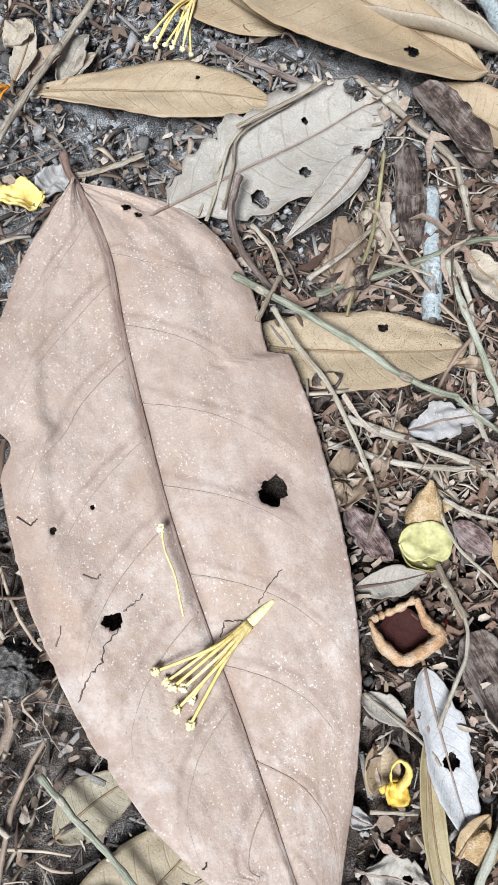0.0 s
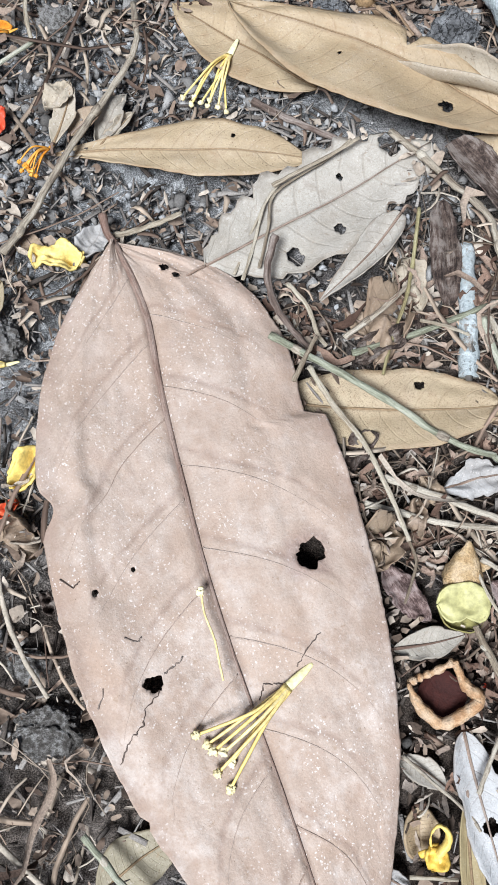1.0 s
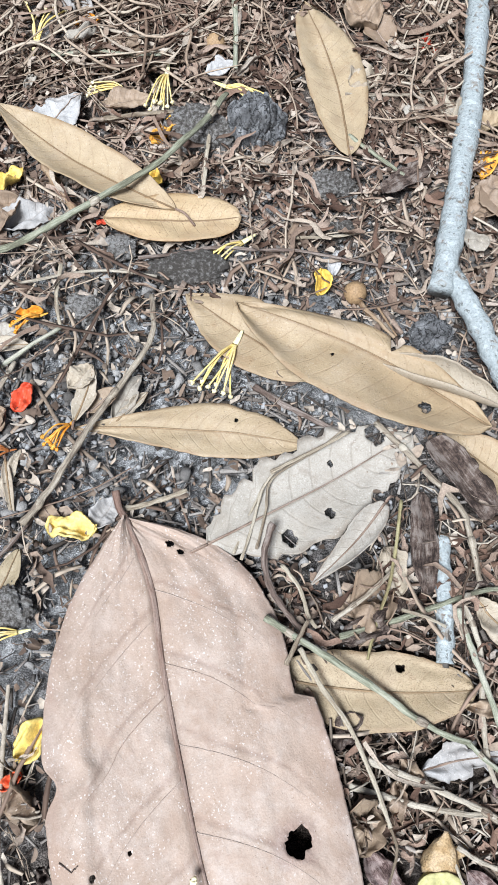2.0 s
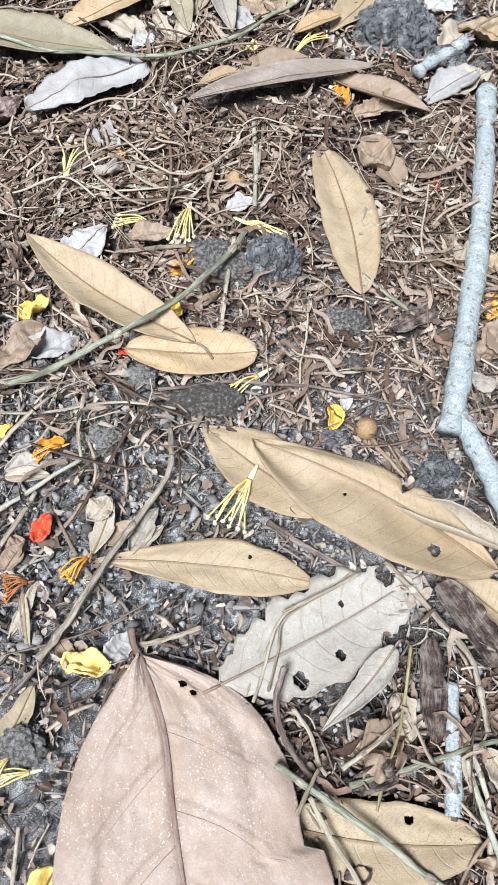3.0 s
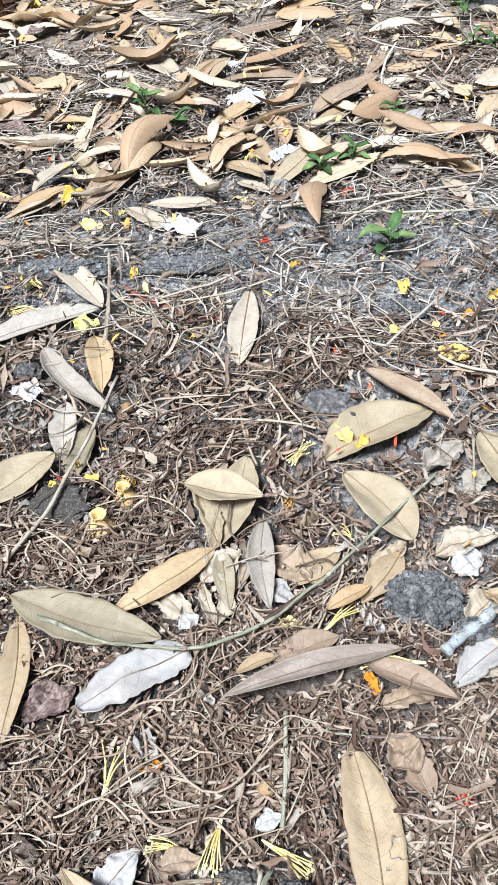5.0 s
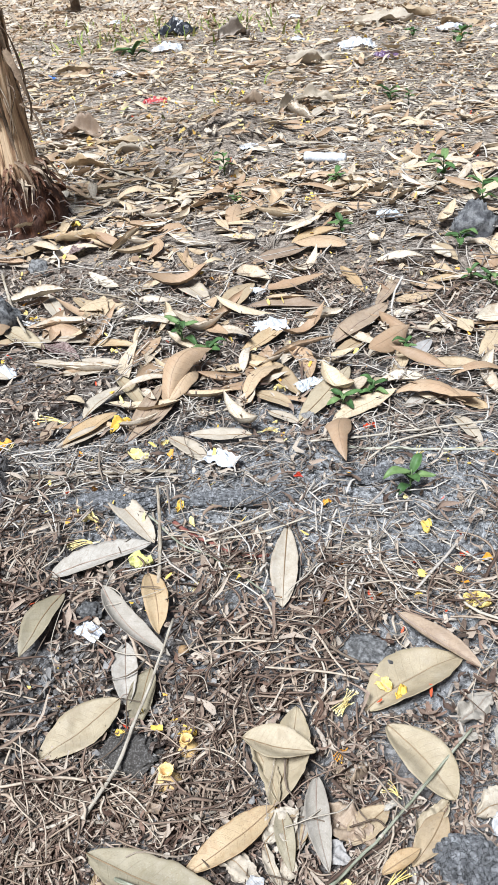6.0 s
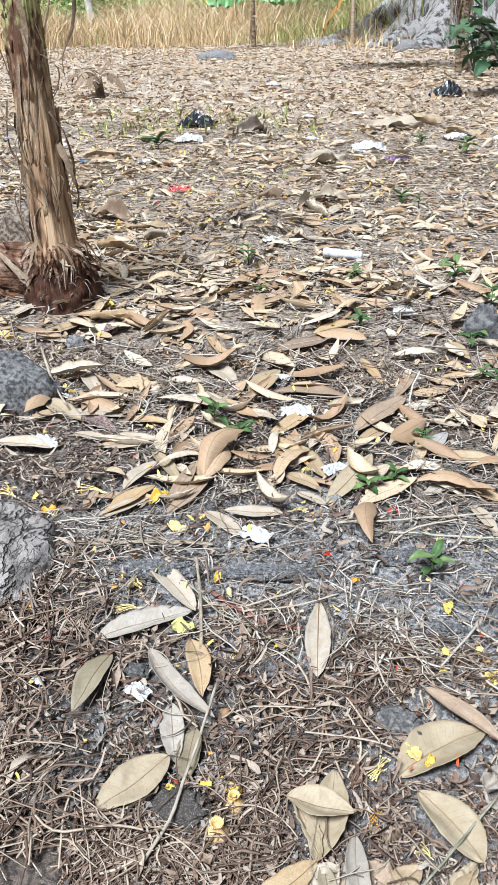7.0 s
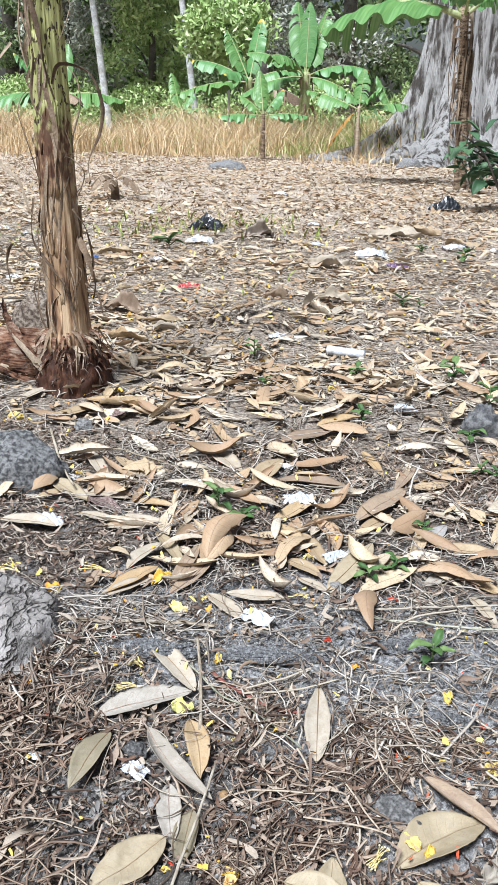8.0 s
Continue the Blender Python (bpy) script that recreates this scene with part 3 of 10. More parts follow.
def big_trunk():
    g = Graph("grey_tree_bark")
    where = g.node("TexCoord").outputs["Object"]
    flow = g.node("Mapping", {"Vector": where, "Scale": (1, 1, 0.12)}).outputs[0]
    streak = g.noise(flow, 13, 5, 0.65, 0.2)
    fine = g.noise(flow, 60, 4, 0.7)
    patch = g.noise(where, 2.5, 4, 0.6)
    # The dark end of the ramp puts furrow shade into the bark colour.
    colour = g.ramp(g.span(streak, 0.34, 0.62), [(0.12, 0.105, 0.094), (0.31, 0.292, 0.275), (0.50, 0.483, 0.465), (0.66, 0.645, 0.63)])
    colour = g.mix(g.math("MULTIPLY", g.span(patch, 0.52, 0.7), 0.7), colour, (0.58, 0.565, 0.55))
    colour = g.mix(0.6, colour, g.ramp(fine, [(0.4, 0.4, 0.4), (1, 1, 1)]), "MULTIPLY")
    return g.finish(colour, 0.9, g.math("ADD", streak, g.math("MULTIPLY", fine, 0.5)), 1.0, 0.12, 0.15)


M["big_trunk"] = big_trunk()


def banana_leaf_material():
    g = Graph("banana_leaf")
    uv = g.node("SeparateXYZ", {0: g.node("TexCoord").outputs["UV"]})
    side = g.math("ABSOLUTE", g.math("SUBTRACT", g.math("MULTIPLY", uv.outputs[1], 2.0), 1.0))
    where = g.node("TexCoord").outputs["Object"]
    stripe = g.node("TexNoise", {"Vector": g.node("CombineXYZ", {0: g.math("MULTIPLY", uv.outputs[0], 60.0), 1: side, 2: 0.0}).outputs[0], "Scale": 1.0, "Detail": 2.0}).outputs[0]
    own = g.node("ObjectInfo").outputs["Random"]
    colour = g.mix(g.span(stripe, 0.35, 0.65), (0.075, 0.175, 0.045), (0.15, 0.28, 0.085))
    colour = g.mix(g.math("MULTIPLY", own, 0.45), colour, (0.07, 0.22, 0.09))
    colour = g.mix(g.span(side, 0.0, 0.07, 1.0, 0.0), colour, (0.34, 0.42, 0.17))
    tip = g.math("MULTIPLY", g.math("GREATER_THAN", own, 0.7), g.span(g.math("ADD", uv.outputs[0], g.math("MULTIPLY", g.noise(where, 9, 3), 0.2)), 1.03, 1.1))
    colour = g.mix(tip, colour, (0.60, 0.36, 0.06))
    m = g.finish(colour, 0.45, stripe, 0.3, 0.004, 0.4)
    g.shader.inputs["Subsurface Weight"].default_value = 0.0
    return m


M["banana"] = banana_leaf_material()
M["banana_dry"] = earthy("banana_dry_leaf", [(0.10, 0.066, 0.043), (0.28, 0.20, 0.135), (0.46, 0.37, 0.275)], 45, 0.8, 0.6, 0.003, True, 0.55, 5.0)
M["dry_trunk"] = fibrous("dry_banana_trunk", [(0.07, 0.045, 0.03), (0.25, 0.175, 0.115), (0.40, 0.30, 0.205), (0.54, 0.44, 0.33)])
M["banana_rust"] = earthy("banana_rust_leaf", [(0.36, 0.18, 0.05), (0.52, 0.32, 0.10)], 12, 0.8, 0.6, 0.003)
M["banana_stalk"] = earthy("banana_stalk", [(0.30, 0.36, 0.14), (0.42, 0.46, 0.24)], 12, 0.6, 0.3)
M["cut_log"] = streaky("rotting_log", [(0.035, 0.016, 0.011), (0.15, 0.072, 0.043), (0.24, 0.13, 0.085), (0.40, 0.30, 0.23)], 60)
M["old_log"] = earthy("old_log", [(0.09, 0.066, 0.05), (0.22, 0.172, 0.135), (0.38, 0.32, 0.265)], 110, 0.85, 0.8, 0.004, False)


# ---- geometry helpers ----
def finish_mesh(name, bm, material, smooth=True):
    me = bpy.data.meshes.new(name)
    bm.to_mesh(me)
    bm.free()
    me.materials.append(material)
    if smooth:
        me.polygons.foreach_set("use_smooth", [True] * len(me.polygons))
    return me


def part(name, bm, material, parent, label="", smooth=True):
    ob = new(name, finish_mesh(name, bm, material, smooth))
    ob.parent = parent
    return tagged(ob, label)


def thicken(bm, depth):
    """Give a sheet its thickness: a second skin below, joined along the rims."""
    bm.normal_update()
    uv = bm.loops.layers.uv.active
    top = bm.faces[:]
    rim = [e for e in bm.edges if len(e.link_faces) == 1]
    low = {v: bm.verts.new(v.co - v.normal * depth) for v in bm.verts[:]}
    for f in top:
        g = bm.faces.new([low[v] for v in reversed(f.verts)])
        if uv:
            for a, q in zip(g.loops, reversed(f.loops[:])):
                a[uv].uv = q[uv].uv
    for e in rim:
        a, q = e.link_loops[0].vert, e.link_loops[0].link_loop_next.vert
        g = bm.faces.new((q, a, low[a], low[q]))
        if uv:
            here, there = e.link_loops[0][uv].uv.copy(), e.link_loops[0].link_loop_next[uv].uv.copy()
            for loop, value in zip(g.loops, (there, here, here, there)):
                loop[uv].uv = value


def trim_hole(bm, cx, cy, r, seed):
    """Round the stepped rim of an eaten hole to an uneven outline."""
    for v in bm.verts:
        d = math.hypot(v.co.x - cx, v.co.y - cy)
        if 0 < d < r * 1.6 + 0.0006 and any(len(e.link_faces) == 1 for e in v.link_edges):
            a = math.atan2(v.co.y - cy, v.co.x - cx)
            want = r * (0.92 + 0.45 * noise.noise(Vector((math.cos(a) * 1.5, math.sin(a) * 1.5, seed))) + 0.25 * noise.noise(Vector((math.cos(a) * 3.4, math.sin(a) * 3.4, seed))))
            v.co.x, v.co.y = cx + math.cos(a) * want, cy + math.sin(a) * want


def bulk(name, verts, faces, material, smooth=False, uv=None):
    """One mesh from arrays of corners; faces all have the same number of corners."""
    me = bpy.data.meshes.new(name)
    faces = np.asarray(faces, dtype=np.int32)
    me.vertices.add(len(verts))
    me.vertices.foreach_set("co", np.asarray(verts, dtype=np.float32).ravel())
    k = faces.shape[1]
    me.loops.add(faces.size)
    me.loops.foreach_set("vertex_index", faces.ravel())
    me.polygons.add(len(faces))
    me.polygons.foreach_set("loop_start", np.arange(0, faces.size, k, dtype=np.int32))
    me.update(calc_edges=True)
    me.materials.append(material)
    if smooth:
        me.polygons.foreach_set("use_smooth", [True] * len(faces))
    if uv is not None:
        layer = me.uv_layers.new(name="UVMap")
        layer.data.foreach_set("uv", np.asarray(uv, dtype=np.float32)[faces.ravel()].ravel())
    me.validate()
    return new(name, me)


WAVES = [(rng.uniform(0, 6.28), rng.uniform(0, 6.28), 10 ** rng.uniform(1.5, 2.5)) for _ in range(26)]
MOUNDS = ((-0.40, 2.45, 0.15, 0.085), (0.02, 2.0, 0.25, 0.02), (-0.12, 0.62, 0.10, 0.008), (0.08, 0.62, 0.12, 0.006), (-0.72, 1.83, 0.18, 0.02), (-0.3, 0.9, 0.1, 0.012))


def height(x, y):
    """Height of the ground: fine unevenness and a few low mounds."""
    x, y = np.asarray(x, dtype=float), np.asarray(y, dtype=float)
    h = np.zeros_like(x)
    for turn, shift, k in WAVES:
        h = h + np.sin(k * (x * math.cos(turn) + y * math.sin(turn)) + shift) * 0.03 / k ** 0.9
    for mx, my, r, top in MOUNDS:
        h = h + top * np.exp(-((x - mx) ** 2 + (y - my) ** 2) / r ** 2)
    return h


def band(y, a, b, soft=0.03):
    return 1 / (1 + np.exp(np.clip(-(y - a) / soft, -60, 60))) * 1 / (1 + np.exp(np.clip((y - b) / soft, -60, 60)))


def lay(ob, x, y, turn=0.0, z=0.0, rx=0.0, ry=0.0):
    ob.matrix_basis = pose(x, y, float(height(x, y)) + z, rx, ry, turn)
    return ob


def tube(bm, points, radii, sides=8, flat=1.0, cap=True, rough=0.0):
    """A tube along points with its radii; flat squeezes it upright."""
    pts = [Vector(p) for p in points]
    rings = []
    for k, p in enumerate(pts):
        ahead = (pts[min(k + 1, len(pts) - 1)] - pts[max(k - 1, 0)]).normalized()
        up = Vector((0, 0, 1)) if abs(ahead.z) < 0.9 else Vector((0, 1, 0))
        across = ahead.cross(up).normalized()
        up = across.cross(ahead)
        ring = []
        for j in range(sides):
            a = 2 * math.pi * j / sides
            r = radii[k] * (1 + rnd.uniform(-rough, rough))
            ring.append(bm.verts.new(p + across * math.cos(a) * r + up * math.sin(a) * r * flat))
        rings.append(ring)
    uv = bm.loops.layers.uv.verify()
    run = 0.0
    for k, (a, b) in enumerate(zip(rings, rings[1:])):
        step = (pts[k + 1] - pts[k]).length
        for j in range(sides):
            f = bm.faces.new((a[j], a[(j + 1) % sides], b[(j + 1) % sides], b[j]))
            for loop, value in zip(f.loops, ((run, j / sides), (run, (j + 1) / sides), (run + step, (j + 1) / sides), (run + step, j / sides))):
                loop[uv].uv = value
        run += step
    if cap:
        bm.faces.new(rings[0][::-1])
        bm.faces.new(rings[-1])
    return bm


def smooth_line(points, steps=6):
    """A smooth line through the points."""
    p = [Vector(q) for q in points]
    if len(p) < 3:
        return [p[0].lerp(p[-1], k / steps) for k in range(steps + 1)]
    out = []
    for k in range(len(p) - 1):
        a, b, c, d = p[max(k - 1, 0)], p[k], p[k + 1], p[min(k + 2, len(p) - 1)]
        for j in range(steps):
            u = j / steps
            out.append(0.5 * (2 * b + (c - a) * u + (2 * a - 5 * b + 4 * c - d) * u * u + (3 * b - a - 3 * c + d) * u ** 3))
    out.append(p[-1])
    return out


def blade_mesh(name, L, W, material, fold=0.15, curl=0.25, bend=0.06, rag=0.0, holes=(), half=1.0, full=0.66, peak=0.92, n=28, m=10, seed=0, thick=0.00035, wave=0.03, left=1.0, right=1.0, nicks=(), tail=0.0, bow=None):
    """A leaf blade from its base at the origin along x. curl rolls the margins up, fold makes a V, rag eats the margin away."""
    bm = bmesh.new()
    uv = bm.loops.layers.uv.new("UVMap")
    off = Vector((seed * 3.7, seed * 1.3, seed * 0.7))

    def place(s, v):
        w = W / 2 * max(0.0, math.sin(math.pi * s ** peak)) ** full + W * 0.012
        w *= 1 - tail * max(0.0, (s - 0.75) / 0.25) ** 2
        side = left if v < 0 else right
        w *= side
        if v > 0:
            w *= half
        edge = 1 - rag * 0.8 * max(0.0, noise.noise(Vector((s * L * 90, 9 * (v > 0), 0)) + off) + 0.15) * abs(v)
        edge -= rag * 0.25 * abs(noise.noise(Vector((s * L * 420, 5 * (v > 0), 3)) + off)) * abs(v)
        edge -= rag * 0.45 * abs(v) * (0.5 + 0.5 * noise.cell(Vector((s * L * 260, 7 * (v > 0), 0)) + off)) ** 2
        for ns, nv, depth, breadth in nicks:
            if (v > 0) == (nv > 0):
                edge -= depth * max(0.0, 1 - abs(s - ns) / breadth) * abs(v)
        w *= max(edge, 0.1)
        a = abs(v)
        angle = curl * a
        if curl > 0.02:
            y = w * math.sin(angle) / curl
            z = w * (1 - math.cos(angle)) / curl
        else:
            y, z = w * a, 0.0
        z += fold * w * a
        z += L * bend * (math.sin(math.pi * s) - 0.4 * math.sin(2.3 * math.pi * s + seed))
        z += W * wave * noise.noise(Vector((s * 3.2, v * 1.5, 0)) + off) * 2
        z += W * wave * 0.5 * noise.noise(Vector((s * 11, v * 3, 4)) + off)
        drift = L * 0.03 * math.sin(2.6 * s + seed) if bow is None else L * bow * math.sin(math.pi * s)
        return Vector((s * L, math.copysign(y, v) + drift, z))

    grid = [[bm.verts.new(place(i / n, 2 * j / m - 1)) for j in range(m + 1)] for i in range(n + 1)]
    for i in range(n):
        for j in range(m):
            f = bm.faces.new((grid[i][j], grid[i + 1][j], grid[i + 1][j + 1], grid[i][j + 1]))
            for loop, (a, b) in zip(f.loops, ((i, j), (i + 1, j), (i + 1, j + 1), (i, j + 1))):
                loop[uv].uv = (a / n, b / m)
    for hs, hv, hr in holes:
        c = place(hs, hv)
        cell = max(L / n, W / m)
        near = [f for f in bm.faces if math.hypot(f.calc_center_median().x - c.x, f.calc_center_median().y - c.y) < hr * 1.6 + cell]
        edges = list({e for f in near for e in f.edges})
        if edges:
            bmesh.ops.subdivide_edges(bm, edges=edges, cuts=max(1, min(6, int(cell / hr * 4))), use_grid_fill=True)
        eaten = [f for f in bm.faces if math.hypot(f.calc_center_median().x - c.x, f.calc_center_median().y - c.y) < hr * 0.95]
        bmesh.ops.delete(bm, geom=eaten, context="FACES")
        bmesh.ops.delete(bm, geom=[v for v in bm.verts if not v.link_faces], context="VERTS")
        trim_hole(bm, c.x, c.y, hr, seed)
    line = [place(k / 14, 0.0) for k in range(15)]
    if thick:
        thicken(bm, thick)
    return finish_mesh(name, bm, material), line


LABELS = {"tan": "dry tan fallen leaf lying on the soil", "speckled": "tan leaf speckled with brown dots, under a green stem", "olive": "dull olive-tan fallen leaf on the litter",
          "drab": "dull grey-olive fallen leaf on the litter", "orange": "orange-tan dry leaf lying on the litter", "pale": "pale straw-coloured dry leaf on the ground", "grey": "weathered grey leaf with a ragged eaten margin",
          "white": "bleached whitish leaf scrap with torn edges", "brown": "brown curled dry leaf on the ground", "dark": "dark grey-brown curled leaf on dry stems",
          "purple": "dark purple-brown leaf scrap on the soil", "bark": "rough brown flake of bark on the soil", "strip": "narrow olive-brown dry leaf strip"}
leaf_count = [0]
FOOT = []


def fallen_leaf(x, y, turn, L, W, kind, z=0.004, stalk="rib", group="fallen leaves", **shape):
    """A fallen leaf with its blade, midrib and short stalk."""
    leaf_count[0] += 1
    seed = leaf_count[0]
    near = y < 0.8
    if kind == "bark":
        shape.setdefault("full", 0.3)
    if y > 1.0:
        # the carpet: no leaf longer or broader than the kind grows
        L = min(L, 0.15)
        W = min(W, 0.34 * L)
        kind = rnd.choice(("tan", "orange", "olive", "pale", "tan")) if kind == "tan" else kind
    FOOT.append((x, y, radians(turn), L, W))
    shape.setdefault("bend", rnd.uniform(-0.005, 0.028))
    shape.setdefault("rag", 0.10)
    shape.setdefault("bow", rnd.uniform(-0.05, 0.05))
    shape.setdefault("wave", 0.12 if shape["rag"] >= 0.5 else 0.035)
    shape.setdefault("curl", rnd.uniform(0.15, 0.55))
    shape.setdefault("full", rnd.uniform(0.66, 0.85))
    me, line = blade_mesh("blade", L, W, LEAF[kind], n=38 if near else 18, m=14 if near else 8, seed=seed, **shape)
    name = "bark_flake" if kind == "bark" else ("leaf_scrap" if shape.get("rag", 0) >= 0.5 else "fallen_leaf")
    root = tagged(new(name), LABELS[kind], "bark" if kind == "bark" else "leaf", group)
    mx, my = x + L / 2 * math.cos(radians(turn)), y + L / 2 * math.sin(radians(turn))
    root.matrix_basis = pose(x, y, float(height(mx, my)) + z, rnd.uniform(-4, 4), rnd.uniform(-2, 2), turn)
    blade = new("blade", me)
    blade.parent = root
    if kind not in ("bark", "purple") and (stalk or L > 0.03):
        r = 0.00042 if near else 0.0007
        bm = bmesh.new()
        tube(bm, [p + Vector((0, 0, 0.0002)) for p in line], [r * (1.15 - 0.9 * k / 14) for k in range(15)], 6, 0.7)
        part("midrib", bm, M["rib"] if kind in ("brown", "dark", "grey", "white") else M["rib_pale"], root)
        bm = bmesh.new()
        tube(bm, smooth_line([line[0], line[0] + Vector((-0.05 * L, 0, 0.001)), line[0] + Vector((-0.11 * L, 0.01 * L, -0.002))], 4), [r * 1.3] * 9, 6)
        part("stalk", bm, M["red"] if stalk == "red" else M["rib"], root)
    return root


# ---- ground ----
def graded(inner_a, inner_b, step, far_a, far_b, growth=1.09):
    """Lines close together over the inner stretch and ever wider outwards."""
    mid = list(np.arange(inner_a, inner_b, step))
    lo, hi, d = [], [], step
    v = mid[0]
    while v > far_a:
        d *= growth
        v -= d
        lo.append(v)
    v, d = mid[-1], step
    while v < far_b:
        d *= growth
        v += d
        hi.append(v)
    return np.array(lo[::-1] + mid + hi)


gx = graded(-0.12, 0.30, 0.0035, -400, 400, 1.1)
gy = graded(0.02, 0.62, 0.0035, -300, 900, 1.1)
GX, GY = np.meshgrid(gx, gy, indexing="ij")
near_scale = np.exp(-np.maximum(np.hypot(GX, GY - 1.0) - 3.0, 0) / 6.0)
grit = sum(np.sin(GX * k * math.cos(a) + GY * k * math.sin(a) + p) for a, p, k in [(rng.uniform(0, 6.28), rng.uniform(0, 6.28), rng.uniform(300, 900)) for _ in range(14)])
GZ = height(GX, GY) * near_scale + 0.0004 * grit * band(GY, 0.0, 0.64) * band(GX, -0.14, 0.32) - 0.001 - 0.0028 * band(GY, -0.1, 1.7, 0.1) * band(GX, -0.9, 0.8, 0.1)
gi = np.arange(GX.size).reshape(GX.shape)
gf = np.stack([gi[:-1, :-1], gi[1:, :-1], gi[1:, 1:], gi[:-1, 1:]], -1).reshape(-1, 4)
ground = bulk("ground", np.stack([GX, GY, GZ], -1).reshape(-1, 3), gf, M["ground"], True)
tagged(ground, "grey-brown ashy soil with leaf mould", "ground", kind="structure")


# ---- fine litter ----
def strands(name, xy, length, radius, material, rings=5, sides=3, curl=0.25, lift=0.006, droop=0.004, over=False):
    """Many dry stalks, each a thin bent tube of its own."""
    n = len(xy)
    turn = rng.uniform(0, 2 * np.pi, n)
    u = np.linspace(-0.5, 0.5, rings)[None, :]
    bow = rng.normal(0, curl, n)[:, None]
    wig = rng.normal(0, curl * 0.10, n)[:, None]
    along = u * length[:, None]
    side = (bow * (u ** 2 - 0.1) + wig * np.sin(u * 6 + bow * 9)) * length[:, None]
    x = xy[:, :1] + along * np.cos(turn)[:, None] - side * np.sin(turn)[:, None]
    y = xy[:, 1:] + along * np.sin(turn)[:, None] + side * np.cos(turn)[:, None]
    if xy[:, 1].min() < 1.5 and not over:
        ends = np.minimum(np.minimum(bare(x[:, 0], y[:, 0]), bare(x[:, -1], y[:, -1])), np.minimum(bare(x[:, rings // 4], y[:, rings // 4]), bare(x[:, -1 - rings // 4], y[:, -1 - rings // 4])))
        keep = ends > 0.5
        xy, turn, x, y, along, length, radius = xy[keep], turn[keep], x[keep], y[keep], along[keep], length[keep], radius[keep]
        n = len(xy)
    tilt = rng.normal(0, 0.10, n)[:, None]
    z = height(x, y) * 0.6 + height(xy[:, 0], xy[:, 1])[:, None] * 0.4 + (rng.uniform(0, lift, n))[:, None] + tilt * along - droop * (2 * u) ** 2 * rng.uniform(0, 1, n)[:, None]
    z = np.maximum(z, height(x, y) - 0.001)
    r = radius[:, None] * (1 - 0.5 * np.abs(u) * rng.uniform(0.3, 1.4, n)[:, None])
    dx, dy = np.gradient(x, axis=1), np.gradient(y, axis=1)
    d = np.hypot(dx, dy) + 1e-9
    nx, ny = -dy / d, dx / d
    verts = np.zeros((n, rings, sides, 3))
    for j in range(sides):
        a = 2 * np.pi * j / sides + 0.5
        verts[:, :, j, 0] = x + nx * np.cos(a) * r
        verts[:, :, j, 1] = y + ny * np.cos(a) * r
        verts[:, :, j, 2] = z + np.sin(a) * r * 0.8
    idx = np.arange(n * rings * sides).reshape(n, rings, sides)
    faces = [np.stack([idx[:, k, j], idx[:, k, (j + 1) % sides], idx[:, k + 1, (j + 1) % sides], idx[:, k + 1, j]], -1).reshape(-1, 4) for k in range(rings - 1) for j in range(sides)]
    return bulk(name, verts.reshape(-1, 3), np.concatenate(faces), material, True)


def shreds(name, xy, length, width, material, rings=7, lift=0.01):
    """Many shrivelled strips of leaf, each folded, curled and twisted."""
    n = len(xy)
    turn = rng.uniform(0, 2 * np.pi, n)[:, None]
    u = np.linspace(-0.5, 0.5, rings)[None, :]
    bow = rng.normal(0, 0.7, n)[:, None]
    along = u * length[:, None] * (1 - 0.25 * np.abs(bow) * np.abs(u))
    side = (bow * (u ** 2 - 0.1) + rng.normal(0, 0.10, n)[:, None] * np.sin(u * 8 + bow * 5)) * length[:, None]
    cx = xy[:, :1] + along * np.cos(turn) - side * np.sin(turn)
    cy = xy[:, 1:] + along * np.sin(turn) + side * np.cos(turn)
    keep = np.minimum(bare(cx[:, 0], cy[:, 0]), bare(cx[:, -1], cy[:, -1])) > 0.5
    xy, turn, cx, cy, along, length, width, bow = xy[keep], turn[keep], cx[keep], cy[keep], along[keep], length[keep], width[keep], bow[keep]
    n = len(xy)
    rise = rng.normal(0, 0.25, n)[:, None] * along + np.abs(rng.normal(0, 0.5, n))[:, None] * u ** 2 * length[:, None]
    cz = height(cx, cy) + rng.uniform(0.001, lift, n)[:, None] + rise
    roll = rng.uniform(-1.2, 1.2, n)[:, None] + rng.normal(0, 3.4, n)[:, None] * u
    fold = rng.uniform(0.2, 1.1, n)[:, None]
    w = width[:, None] * (1 - 1.7 * u ** 2) * rng.uniform(0.35, 1.4, (n, rings))
    dx, dy = np.gradient(cx, axis=1), np.gradient(cy, axis=1)
    d = np.hypot(dx, dy) + 1e-9
    verts = np.zeros((n, rings, 3, 3))
    for j, (a, b) in enumerate(((-1, 1), (0, 0), (1, 1))):
        off, up = a * w, b * w * fold
        sx, sz = off * np.cos(roll) - up * np.sin(roll), off * np.sin(roll) + up * np.cos(roll)
        verts[:, :, j, 0] = cx - dy / d * sx
        verts[:, :, j, 1] = cy + dx / d * sx
        verts[:, :, j, 2] = np.maximum(cz + sz, height(cx, cy) - 0.0005)
    idx = np.arange(n * rings * 3).reshape(n, rings, 3)
    faces = [np.stack([idx[:, k, j], idx[:, k, j + 1], idx[:, k + 1, j + 1], idx[:, k + 1, j]], -1) for k in range(rings - 1) for j in (0, 1)]
    return bulk(name, verts.reshape(-1, 3), np.concatenate(faces), material, False)


